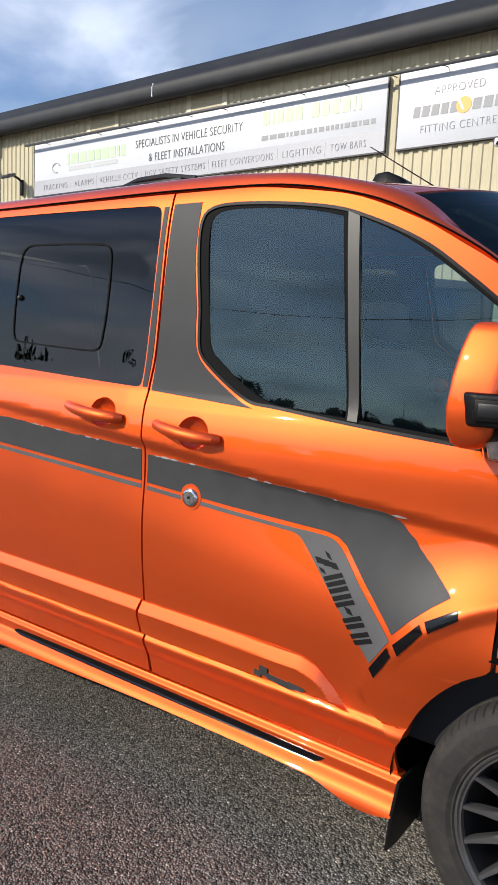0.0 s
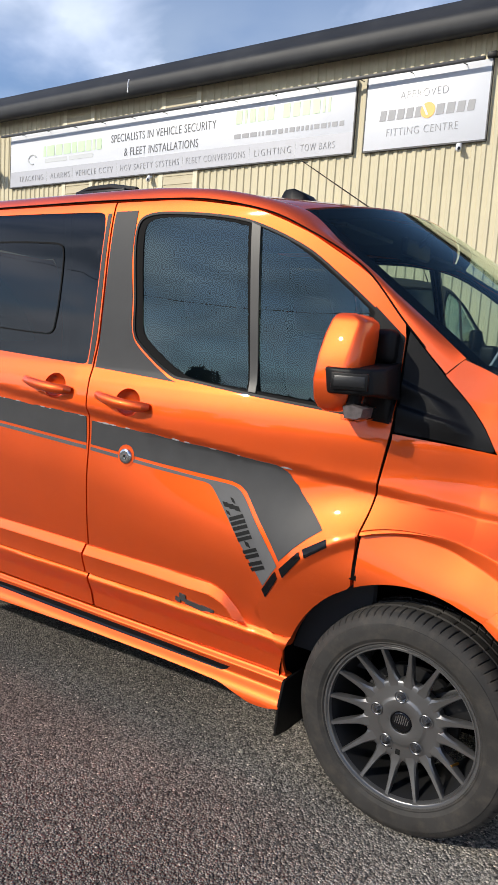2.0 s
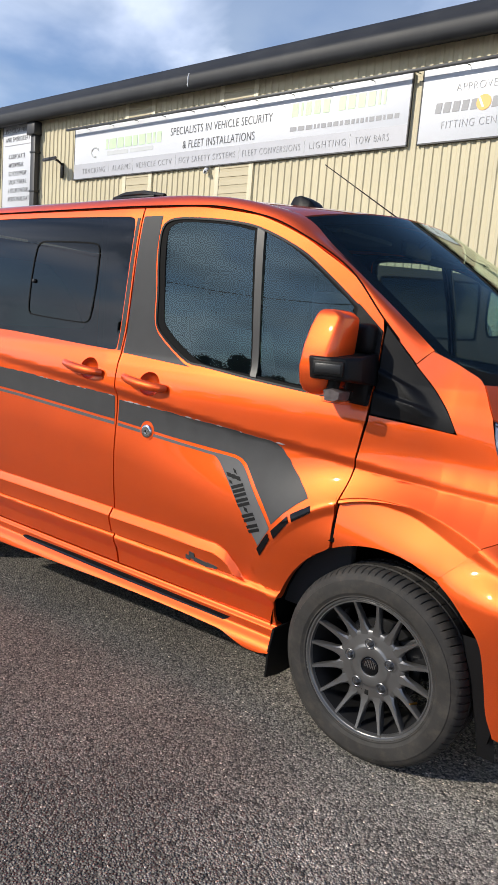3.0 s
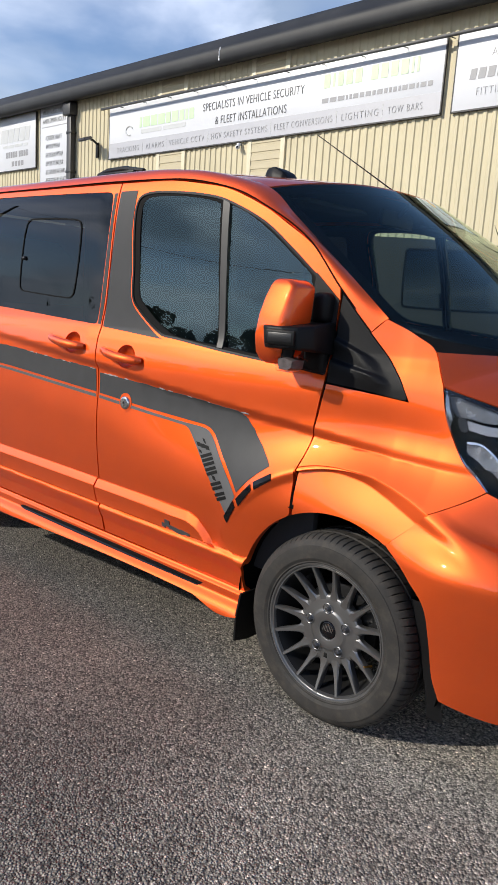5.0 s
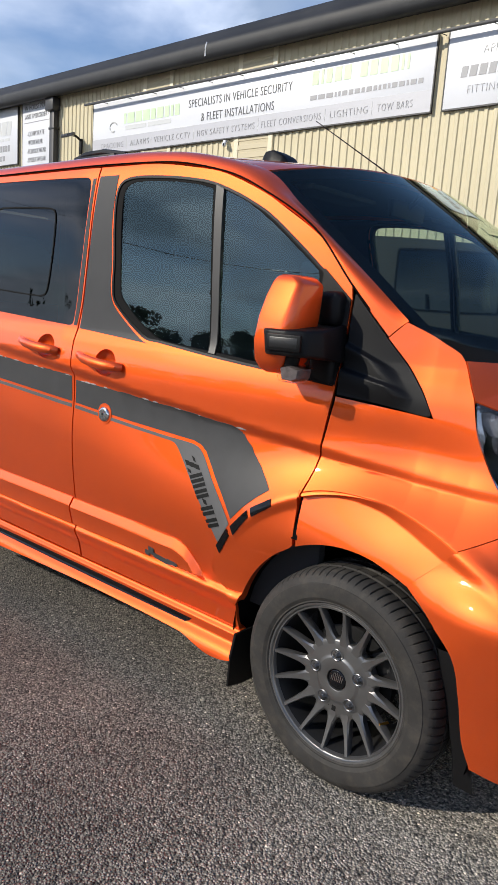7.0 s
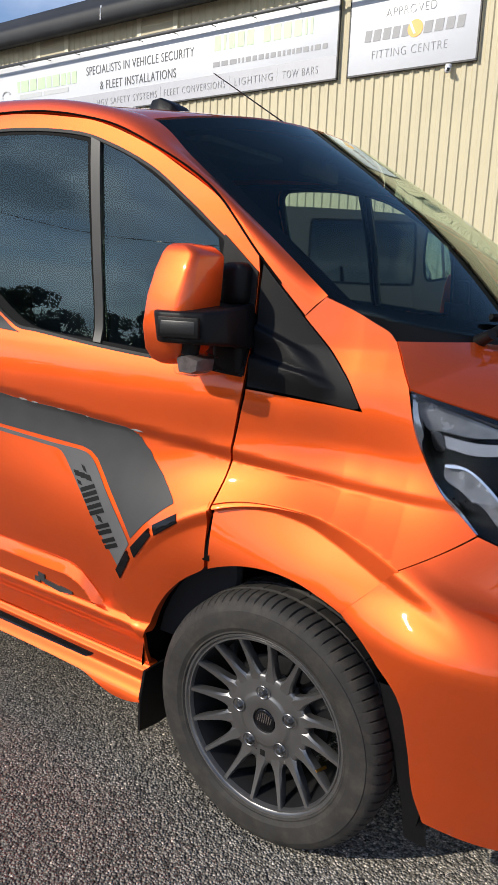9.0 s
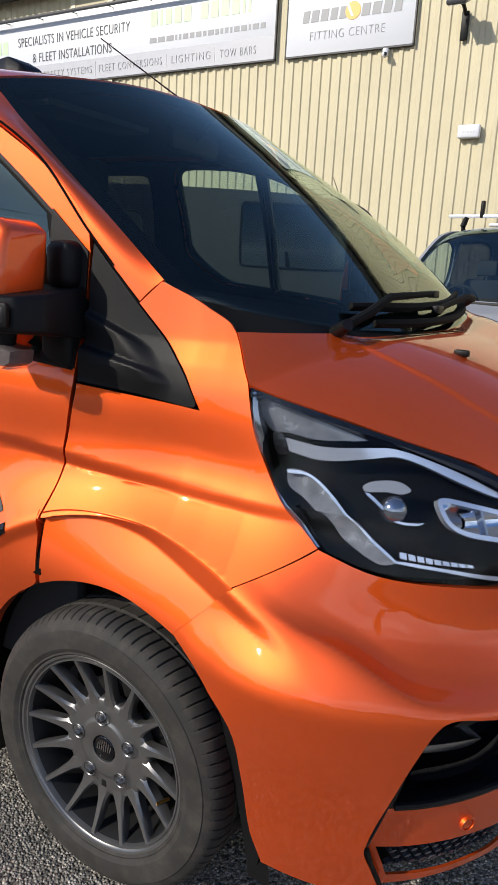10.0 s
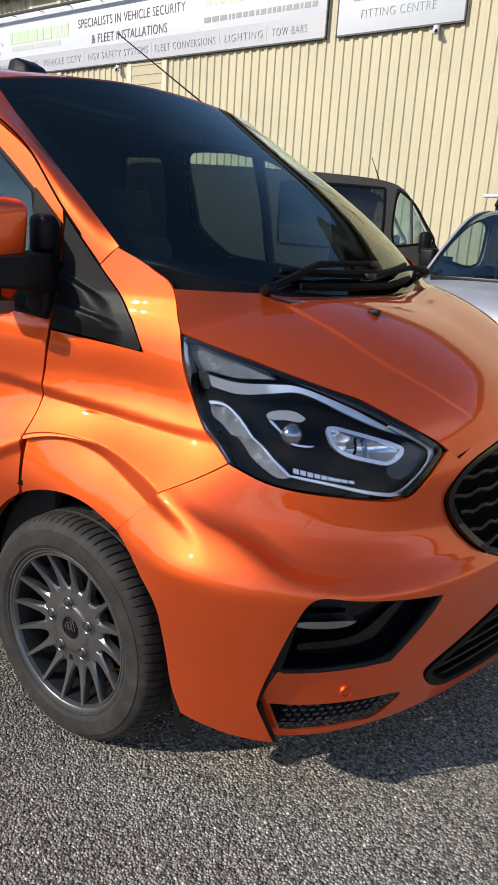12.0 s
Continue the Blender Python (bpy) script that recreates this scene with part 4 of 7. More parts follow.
def build_sides():
    patch("front_door", DOOR, ORANGE, van, out=crest, grid=(0.03, 0.012), holes=[OPENING, oval(CUP_FRONT, 0.058, 0.050)])
    patch("front_door", [(p[0], p[1] + 0.03 * step(1.6, 1.85, p[1]), *p[2:]) for p in DOOR], ORANGE, van, out=crest, grid=0.06, holes=[tall(OPENING), oval(CUP_FRONT, 0.058, 0.050)], mirror="far")
    patch("sliding_door", SLIDER, ORANGE, van, grid=(0.06, 0.014), holes=[REAR_GLASS, oval(CUP_REAR, 0.060, 0.048)], mirror=True)
    patch("rear_quarter", QUARTER, ORANGE, van, holes=[QUARTER_GLASS], mirror=True, grid=0.06)
    patch("front_fender", FENDER, ORANGE, van, out=swell, grid=0.009, mirror=True)
    # black shell that shows in the panel gaps
    shell = [(-3.64, 0.35, 1), (-3.34, 0.35, 1)] + arc(REAR_X, 0.335, 0.44, 174, 6, 12) + [(-2.5, 0.35, 1), (-0.44, 0.35, 1)] + arc(0, 0.335, 0.445, 175, 62, 8) \
        + [(0.27, 0.80), (0.36, 0.90, 1), (0.31, 1.0), (0.27, 1.1), (0.25, 1.21, 1), (0.20, 1.32, 1), (0.03, 1.40, 1), (-0.02, 1.37, 1), (-0.146, 1.52, 1), (-0.285, 1.660), (-0.474, 1.776), (-0.671, 1.855), (-0.81, 1.880), (-1.0, 1.898), (-1.3, 1.91, 1), (-3.64, 1.918, 1)]
    patch("inner_shell", shell, DARK, van, out=-0.016, holes=[OPENING, REAR_GLASS, QUARTER_GLASS, oval(CUP_FRONT, 0.062, 0.054), oval(CUP_REAR, 0.064, 0.052)], grid=0.08, depth=0.004)
    patch("inner_shell", [(p[0], p[1] + 0.03 * step(1.6, 1.85, p[1]), *p[2:]) for p in shell], DARK, van, out=-0.016, holes=[tall(OPENING), REAR_GLASS, QUARTER_GLASS], grid=0.08, depth=0.004, mirror="far")
    # glazing
    patch("quarter_glass", QUARTER_GLASS, PRIVACY, van, out=-0.003, mirror=True, grid=0.1, depth=0.004)
    patch("slider_glass", REAR_GLASS, PRIVACY, van, out=-0.002, mirror=True, grid=0.08, depth=0.004, label="dark privacy glass with a sliding pane")
    for pane in (PANE_REAR, PANE_FRONT):
        patch("door_glass", pane, CLEAR, van, surf=pane_sheet, out=-0.006, grid=0.06, depth=0.004)
        patch("door_glass", tall(pane), CLEAR, van, surf=pane_sheet, out=-0.006, grid=0.06, depth=0.004, mirror="far")
    patch("window_seal", OPENING, RUBBER, van, out=-0.004, holes=[PANE_REAR, PANE_FRONT], depth=0.026, label="black rubber window surround")
    patch("window_seal", tall(OPENING), RUBBER, van, out=-0.004, holes=[tall(PANE_REAR), tall(PANE_FRONT)], depth=0.026, mirror="far")
    line = rounded(OPENING)
    patch("window_trim", line, SATIN, van, out=0.0006, holes=[shrink(line, 0.009)], smooth_line=False, depth=0.008, label="black strip round the door window")
    bar = [(-0.698, 1.812, 1), (-0.663, 1.797, 1), (-0.599, 1.258, 1), (-0.627, 1.260, 1)]
    patch("window_bar", bar, BAR, van, out=0.0015, depth=0.016, label="grey upright bar between the door panes")
    patch("window_bar", tall(bar), BAR, van, out=0.0015, depth=0.016, mirror="far")
    # outline of the sliding pane in the rear glass
    inner = [(-1.957, 1.772), (-1.60, 1.760), (-1.555, 1.745), (-1.540, 1.70), (-1.538, 1.556), (-1.552, 1.43), (-1.570, 1.407), (-1.61, 1.400), (-1.99, 1.418), (-2.022, 1.43), (-2.034, 1.47), (-2.032, 1.637), (-2.020, 1.735), (-2.0, 1.762)]
    line = rounded(inner)
    patch("sliding_pane_seal", line, RUBBER, van, out=0.0012, holes=[shrink(line, 0.006)], mirror=True, depth=0.003, smooth_line=False, grid=0.1)
    bm = bmesh.new()
    bmesh.ops.create_uvsphere(bm, u_segments=12, v_segments=6, radius=0.011)
    bm.transform(Matrix.Translation(body(-2.003, 1.58, 0.002)))
    part("pane_catch", bm, BLACK, van)
    # fixed black corner panel ahead of the door
    tri = [(-0.124, 1.186, 1), (0.00, 1.175), (0.135, 1.157), (0.151, 1.160), (0.149, 1.172), (0.105, 1.237), (-0.016, 1.364), (-0.070, 1.423), (-0.124, 1.482, 1), (-0.128, 1.40), (-0.126, 1.30)]

    def relief(u, z):
        a = z - (1.335 - 0.42 * (u + 0.12))
        b = z - (1.262 - 0.22 * (u + 0.12))
        fade = step(0.10, 0.03, u + 0.9 * max(0.0, z - 1.20))
        return 0.004 + fade * (0.016 * step(0.006, -0.010, a) - 0.017 * step(-0.010, -0.075, a) + 0.015 * step(0.006, -0.010, b) - 0.014 * step(-0.010, -0.07, b))

    patch("corner_panel", tri, SATIN, van, out=relief, grid=0.0045, mirror=True, label="black ribbed plastic panel behind the bonnet")
    sail = [(-0.228, 1.222, 1), (-0.1375, 1.211, 1), (-0.1375, 1.30), (-0.1370, 1.464, 1), (-0.235, 1.552, 1), (-0.236, 1.45)]
    patch("mirror_mount", sail, SATIN, van, out=0.006, mirror=True, depth=0.02)


# roof line seam, from the rear to the foot of the windscreen pillar
SEAM_X = (-3.66, -1.32, -0.977, -0.671, -0.474, -0.285, -0.142, -0.010)
SEAM_Z = (1.922, 1.910, 1.902, 1.853, 1.774, 1.662, 1.505, 1.366)
EDGE_X = (-3.66, -1.32, -0.95, -0.560, -0.410, -0.245, -0.105, 0.038)
EDGE_Y = (0.700, 0.700, 0.705, 0.737, 0.745, 0.757, 0.767, 0.777)
EDGE_Z = (1.962, 1.972, 1.950, 1.866, 1.756, 1.632, 1.526, 1.414)


def along(values, t):
    return table(t, tuple(range(8)), values)


def seam_point(t):
    return body(along(SEAM_X, t), along(SEAM_Z, t))


def edge_point(t):
    return Vector((along(EDGE_X, t), -along(EDGE_Y, t), along(EDGE_Z, t)))


def pillar(a, b):
    """Cant rail and windscreen pillar, from the door seam up to the roof or the glass."""
    t = a * 7
    p, q = seam_point(t), edge_point(t)
    s = math.sin(b * math.pi / 2)
    c = 1 - math.cos(b * math.pi / 2)
    m = p + (q - p) * b
    m += Vector((0, -1, 0.9)).normalized() * (0.016 + 0.012 * step(3.2, 2.0, t)) * (0.15 + 0.85 * step(7.0, 5.9, t)) * math.sin(math.pi * b)
    return m


def roof_front(y):
    v = abs(y - YC) / 0.757
    return -0.400 - 0.160 * v ** 2.2, 1.940 - 0.074 * v ** 2.2


def roof(a, b):
    """a from the rear to the windscreen, b from the seen edge to the middle line."""
    y = -0.700 - (-0.700 - YC) * b
    t = a
    if t <= 0.6:
        s = t / 0.6
        x = -3.66 + s * (3.66 - 1.32)
        ye, ze = 0.700, 1.962 + 0.010 * s
        zc = 1.985 + 0.005 * s
    else:
        s = (t - 0.6) / 0.4 * 2
        ex = along(EDGE_X, 1 + s)
        ye, ze = along(EDGE_Y, 1 + s), along(EDGE_Z, 1 + s)
        fx, fz = roof_front(YC)
        s2 = s / 2
        cx = -1.32 + s2 * (fx + 1.32)
        zc = 1.990 - 0.050 * s2 ** 2.2
        x = cx + (ex - cx) * (1 - b) ** 2.2
    y = -ye + (ye + YC) * b
    z = zc + (ze - zc) * (1 - b) ** 2.6
    return Vector((x, y, z))


def screen(a, b):
    """Windscreen: a across from the seen side (0) to the other (1), b from the foot to the roof."""
    v = abs(2 * a - 1)
    sy = -1 if a < 0.5 else 1
    sx, sz = 0.10 - 0.657 * b, 1.372 + 0.492 * b
    hw = 0.800 - 0.043 * b - 0.042 * max(0.0, 1 - b / 0.10) ** 2
    cx, cz = 0.440 - 0.838 * b, 1.300 + 0.638 * b
    bulge = 0.032 * math.sin(math.pi * b) * (1 - v ** 3)
    x = cx + (sx - cx) * v ** 2.6 + bulge * 0.6
    z = cz + (sz - cz) * v ** 2.6 + bulge * 0.8
    p = Vector((x, YC - v * hw, z))
    return p if sy < 0 else far(p)


RAIL_S = (0.0, 0.10, 0.38, 0.70, 0.94, 1.0)
RAIL_U = (0.2235, 0.2690, 0.462, 0.699, 0.873, 0.930)
RAIL_Z = (1.318, 1.2165, 1.1670, 1.0900, 0.990, 0.945)
MID_X = (0.400, 0.46, 0.63, 0.80, 0.915, 0.945)
MID_Z = (1.312, 1.304, 1.256, 1.168, 1.065, 1.005)


def bonnet(a, b):
    """a from the windscreen (0) to the grille (1), b from the seen edge (0) to the middle (1)."""
    e = body(float(np.interp(a, RAIL_S, RAIL_U)), float(np.interp(a, RAIL_S, RAIL_Z)), 0.0)
    cx, cz = table(a, RAIL_S, MID_X), table(a, RAIL_S, MID_Z)
    v = 1 - b
    ye = -e.y
    p = 3.5 - 0.7 * a
    z = cz + (e.z - cz) * v ** p
    x = cx + (e.x - cx) * v ** 2.2
    y = -ye + (ye + YC) * b
    # pressed crease that runs from the screen to the grille
    k = v - table(a, (0.0, 0.16, 0.39, 0.55, 0.69, 0.84, 1.0), (0.60, 0.65, 0.69, 0.73, 0.75, 0.74, 0.70))
    z += (0.0065 * step(0.007, -0.006, k) + 0.004 * step(0.0, -0.16, k)) * step(0.02, 0.15, a) * step(1.0, 0.82, a)
    return Vector((x, y, z))


def build_top():
    sheet("pillar", pillar, 84, 10, ORANGE, van, 0.01, "orange roof rail and windscreen pillar", mirror=True)
    sheet("roof_panel", roof, 60, 16, ORANGE, van, 0.01, mirror=True)
    bm = tube([seam_point(t) + Vector((0, -0.001, 0.003)) for t in np.linspace(0, 6.4, 60)], 0.0028, 6)
    part("roof_seam", bm, DARK, van)
    sheet("windscreen", screen, 40, 24, SCREEN, van, 0.0, "tinted curved windscreen")
    sheet("bonnet", bonnet, 60, 200, ORANGE, van, 0.012, "orange bonnet with a pressed crease", mirror=True)


build_sides()
build_top()


# ---- lower body, flares, bumper ----
FLARE_R = (0.40, 0.42, 0.525, 0.556, 0.60, 0.66, 0.70, 0.76)
FLARE_H = (-0.007, -0.004, 0.0125, 0.0315, 0.0203, 0.0083, 0.0030, 0.0)


def flare_out(u, z):
    """Wheel-arch flare: it turns in below its crest and goes over into the ridge of the bumper."""
    r = math.hypot(u, z - 0.335)
    full = step(-0.50, -0.25, u)
    ring = table(r, FLARE_R, FLARE_H)
    if u < 0.16:
        return ring * full + 0.016 * (1 - full)
    d = (u - 0.284) * 0.70 - (z - 0.813) * 0.71
    w = step(0.0, 0.18, d)
    if w <= 0:
        return ring
    line = table(u, (0.24, 0.284, 0.337, 0.445, 0.576, 0.80, 1.20), (0.835, 0.813, 0.790, 0.742, 0.676, 0.650, 0.640))
    most = table(u, (0.283, 0.445, 0.576, 0.80, 1.2), (1.0, 1.0, 1.0, 0.80, 0.6))
    t = z - line
    far = most * table(t, (-0.50, -0.30, -0.15, -0.05, -0.010, 0.003, 0.022, 0.040, 0.065, 0.12, 0.19, 0.26), (0.016, 0.019, 0.024, 0.0305, 0.0340, 0.0325, 0.012, -0.005, -0.014, -0.016, -0.009, 0.003))
    return ring * (1 - w) + far * w


def fender_flare(a, b):
    """The fender's flare as a sheet along the arch: a from the door to the bumper, b outwards from the arch."""
    a = 1 - a
    lo, hi = 63.1 - 3.5 * b, math.degrees(math.acos(-0.179 / (0.418 + 0.149 * b)))
    th = radians(lo + (hi - lo) * a)
    edge = 0.141 + 0.010 * step(85, 105, lo + (hi - lo) * a)
    r = 0.418 + edge * b
    # the chamfer under the crest narrows towards the door
    k = r - edge + 0.141
    wide = 0.012 + 0.024 * step(95, 62, lo + (hi - lo) * a)
    top = 0.418 + 0.141
    h = -0.004 + 0.018 * (k - 0.418) / 0.141 + 0.0185 * max(0.0, min(1.0, (k - top + wide) / (wide - 0.002)))
    return body(r * math.cos(th), 0.335 + r * math.sin(th), h + 0.001)


def build_lower():
    door_flare = [(-0.412, 0.440, 1), (-0.470, 0.492), (-0.508, 0.540), (-0.506, 0.600), (-0.44, 0.694), (-0.37, 0.767), (-0.29, 0.826), (-0.191, 0.879, 1), (-0.191, 0.714, 1)] + arc(0, 0.335, 0.418, 119, 163, 5)
    patch("door_flare", door_flare, ORANGE, van, out=flare_out, grid=0.007, depth=0.03, mirror=True, label="orange arch flare on the door with three black vents")
    sheet("fender_flare", fender_flare, 60, 44, ORANGE, van, 0.02, mirror=True)
    # shade between the two flares, painted as a black strip
    patch("flare_gap_shade", [(-0.196, 0.885, 1), (-0.174, 0.892, 1), (-0.174, 0.735, 1), (-0.196, 0.735, 1)], DARK, van, out=0.0, grid=0.03, depth=0.004, mirror=True)
    rear_ring = arc(REAR_X, 0.335, 0.418, 8, 172, 16) + arc(REAR_X, 0.335, 0.560, 172, 8, 18)
    patch("rear_flare", rear_ring, ORANGE, van, out=lambda u, z: 0.004 + 0.024 * step(0.566, 0.532, math.hypot(u - REAR_X, z - 0.335)), grid=0.03, depth=0.03, mirror=True, smooth_line=False)
    vents = ([(-0.494, 0.634, 1), (-0.447, 0.703, 1), (-0.433, 0.685, 1), (-0.480, 0.610, 1)], [(-0.429, 0.717, 1), (-0.366, 0.782, 1), (-0.353, 0.765, 1), (-0.414, 0.692, 1)], [(-0.353, 0.792, 1), (-0.280, 0.834, 1), (-0.272, 0.812, 1), (-0.340, 0.768, 1)])
    for v in vents:
        patch("vent", v, GLOSS, van, out=lambda u, z: flare_out(u, z) + 0.0035, grid=0.008, depth=0.006, mirror=True, label="black vent insert")
    # side mouldings
    top_f = lambda x: table(x, (-1.4, -0.98, -0.72, -0.66, -0.60, -0.553), (0.600, 0.598, 0.594, 0.578, 0.524, 0.478))
    m_door = [(-1.323, 0.600, 1), (-0.98, 0.598), (-0.74, 0.595), (-0.67, 0.582), (-0.60, 0.522), (-0.552, 0.474, 1), (-0.78, 0.477), (-1.10, 0.483), (-1.318, 0.489, 1), (-1.332, 0.55)]
    patch("door_moulding", m_door, ORANGE, van, out=lambda u, z: 0.001 + 0.021 * min(1.0, max(0.0, top_f(u) - z) / 0.036), grid=(0.008, 0.005), depth=0.02, mirror=True)
    m_slide = [(-2.508, 0.604, 1), (-2.0, 0.604), (-1.332, 0.600, 1), (-1.341, 0.55), (-1.327, 0.489, 1), (-2.0, 0.488), (-2.45, 0.488, 1)]
    patch("slider_moulding", m_slide, ORANGE, van, out=lambda u, z: 0.001 + 0.021 * min(1.0, max(0.0, 0.603 - z) / 0.036), grid=(0.05, 0.006), depth=0.02, mirror=True)
    # side skirt with its black insert
    skirt = [(-2.508, 0.340, 1), (-1.3, 0.340), (-0.44, 0.346), (-0.398, 0.336), (-0.404, 0.240, 1), (-0.45, 0.234), (-0.51, 0.232), (-0.58, 0.240), (-0.66, 0.250), (-1.2, 0.250), (-1.77, 0.240), (-2.46, 0.225, 1)]

    def skirt_out(u, z):
        return 0.003 + 0.016 * step(0.344, 0.326, z) + 0.008 * step(0.29, 0.25, z)

    patch("side_skirt", skirt, ORANGE, van, out=skirt_out, grid=(0.06, 0.005), depth=0.03, mirror=True, label="orange side skirt with a long black insert")
    insert = [(-2.025, 0.296), (-1.99, 0.308), (-1.22, 0.316), (-0.622, 0.313, 1), (-0.655, 0.283, 1), (-1.21, 0.278), (-1.96, 0.278), (-2.01, 0.284)]
    patch("skirt_insert", insert, GLOSS, van, out=lambda u, z: skirt_out(u, z) + 0.002, grid=(0.06, 0.005), depth=0.003, mirror=True)
    # door handles
    for c, a, b, pts in ((CUP_FRONT, 0.060, 0.052, ((-1.250, 1.194), (-1.235, 1.190), (-1.19, 1.181), (-1.13, 1.173), (-1.07, 1.168), (-1.025, 1.168), (-1.013, 1.170))),
                         (CUP_REAR, 0.062, 0.050, ((-1.650, 1.217), (-1.634, 1.213), (-1.585, 1.204), (-1.52, 1.197), (-1.455, 1.193), (-1.410, 1.194), (-1.397, 1.196)))):
        cup = lambda u, z, c=c, a=a, b=b: -0.034 * max(0.0, 1 - ((u - c[0]) / a) ** 2 - ((z - c[1]) / b) ** 2) ** 0.6 - 0.001
        patch("handle_cup", oval(c, a, b), ORANGE, van, out=cup, grid=0.008, depth=0.002, mirror=True)
        offs = (0.004, 0.022, 0.034, 0.040, 0.036, 0.022, 0.004)
        rad = (0.012, 0.0165, 0.0185, 0.019, 0.0185, 0.0175, 0.013)
        for m in (False, True):
            path = [body(u, z, o) for (u, z), o in zip(pts, offs)]
            if m:
                path = [Vector((p.x, 2 * YC - p.y, p.z)) for p in path]
            bm = tube(path, rad, 14, flat=1.05)
            h = part("door_handle", bm, ORANGE, van)
    # side lock, a polished disc on the door
    c = body(-1.122, 0.979, 0.0)
    n = (body(-1.122, 0.979, 0.1) - c).normalized()
    turn = n.to_track_quat("-Y", "Z").to_matrix().to_4x4()
    bm = lathe([(0.001, -0.013), (0.008, -0.013), (0.009, -0.0115), (0.017, -0.0125), (0.024, -0.0115), (0.028, -0.008), (0.029, -0.002), (0.029, 0.0)], 36)
    bm.transform(Matrix.Translation(c) @ turn)
    lock = part("door_lock", bm, STEEL, van, "round polished steel security lock")
    bm = lathe([(0.001, -0.0145), (0.0045, -0.0145), (0.005, -0.013), (0.001, -0.013)], 14)
    bm.transform(Matrix.Translation(c) @ turn)
    part("keyhole", bm, INK, lock)


def ragged(points, amount, seed):
    """Roughens a line that is given point by point, as torn vinyl is."""
    rnd = random.Random(seed)
    return [(u + rnd.uniform(-amount, amount) * 0.4, z + rnd.uniform(-amount, amount)) for u, z in points]


def chain(pts, n):
    out = []
    for a, b in zip(pts, pts[1:]):
        out += [(a[0] + (b[0] - a[0]) * i / n, a[1] + (b[1] - a[1]) * i / n) for i in range(n)]
    return out + [pts[-1]]


def build_decals():
    on = lambda u, z: crest(u, z) + 0.0016
    over = lambda u, z: crest(u, z) + 0.0030
    top = ragged(chain([(-1.297, 1.090), (-0.985, 1.073), (-0.624, 1.046), (-0.485, 1.031), (-0.452, 1.012), (-0.38, 0.938), (-0.302, 0.858)], 9), 0.0022, 3)
    low = chain([(-0.302, 0.858), (-0.345, 0.826), (-0.39, 0.787), (-0.437, 0.737), (-0.538, 0.853), (-0.598, 0.930), (-0.625, 0.948), (-0.66, 0.957), (-0.979, 0.975), (-1.299, 1.000)], 3)
    patch("stripe", top + low[1:], DECAL, van, out=on, grid=(0.03, 0.02), depth=0.0012, smooth_line=False, label="matt graphite vinyl stripe with a torn edge")
    top = ragged(chain([(-2.62, 1.168), (-2.037, 1.142), (-1.655, 1.120), (-1.325, 1.104)], 14), 0.0022, 5)
    patch("stripe", top + [(-1.322, 1.003), (-2.037, 1.043), (-2.62, 1.066)], DECAL, van, out=on, depth=0.0012, smooth_line=False, label="matt graphite vinyl stripe with a torn edge")
    # pale frayed bits along the torn upper edge
    rnd = random.Random(11)
    for k in range(20):
        u = -1.28 + 0.80 * rnd.random() if k < 13 else -2.0 + 0.66 * rnd.random()
        z = table(u, (-2.037, -1.655, -1.325), (1.142, 1.120, 1.104)) if u < -1.31 else table(u, (-1.297, -0.985, -0.624, -0.485), (1.090, 1.073, 1.046, 1.031))
        w, h = rnd.uniform(0.008, 0.040), rnd.uniform(0.0018, 0.0042)
        patch("frayed_edge", [(u, z + 0.001), (u + w * 0.4, z + h), (u + w, z - 0.03 * w), (u + w * 0.5, z - h * 0.7)], DECAL_PALE, van, out=over, depth=0.0008, grid=0.05, label="pale frayed vinyl edge")
    patch("pinstripe", [(-2.62, 1.055), (-2.037, 1.032), (-1.322, 0.992), (-1.322, 0.978), (-2.037, 1.019), (-2.62, 1.042)], DECAL_LIGHT, van, out=on, depth=0.0012, smooth_line=False)
    wedge = [(-1.299, 0.990, 1), (-0.979, 0.964), (-0.79, 0.951), (-0.665, 0.945), (-0.632, 0.936), (-0.603, 0.911), (-0.55, 0.842), (-0.443, 0.720, 1), (-0.497, 0.640, 1), (-0.60, 0.766), (-0.70, 0.888), (-0.745, 0.932), (-0.80, 0.940), (-0.979, 0.952), (-1.299, 0.977, 1)]
    patch("wedge", wedge, DECAL_LIGHT, van, out=on, depth=0.0012, label="grey vinyl wedge with black block letters")
    ring = oval((-1.122, 0.981), 0.038, 0.040, 28)
    patch("lock_ring", ring, ORANGE, van, out=over, depth=0.0012, smooth_line=False, grid=0.02)
    pill = [(-1.297, 1.868, 1), (-1.191, 1.868, 1), (-1.186, 1.70), (-1.162, 1.55), (-1.151, 1.440), (-1.123, 1.388), (-1.042, 1.327), (-0.968, 1.283), (-0.92, 1.266, 1), (-1.307, 1.291, 1), (-1.299, 1.42), (-1.297, 1.6)]
    patch("pillar_vinyl", pill, DECAL_PILLAR, van, out=on, depth=0.0012, label="dark grey vinyl on the door pillar")
    pill2 = [(-1.336, 1.862, 1), (-1.318, 1.862, 1), (-1.314, 1.6), (-1.316, 1.42), (-1.327, 1.300, 1), (-1.346, 1.300, 1), (-1.338, 1.45), (-1.334, 1.7)]
    patch("pillar_vinyl", pill2, DECAL_PILLAR, van, out=on, depth=0.0012)
    # maker's mark: slanted black blocks along the wedge
    a, b = np.array((-0.655, 0.895)), np.array((-0.507, 0.683))
    d = (b - a) / np.linalg.norm(b - a)
    s = np.array((-d[1], d[0]))
    L = float(np.linalg.norm(b - a))

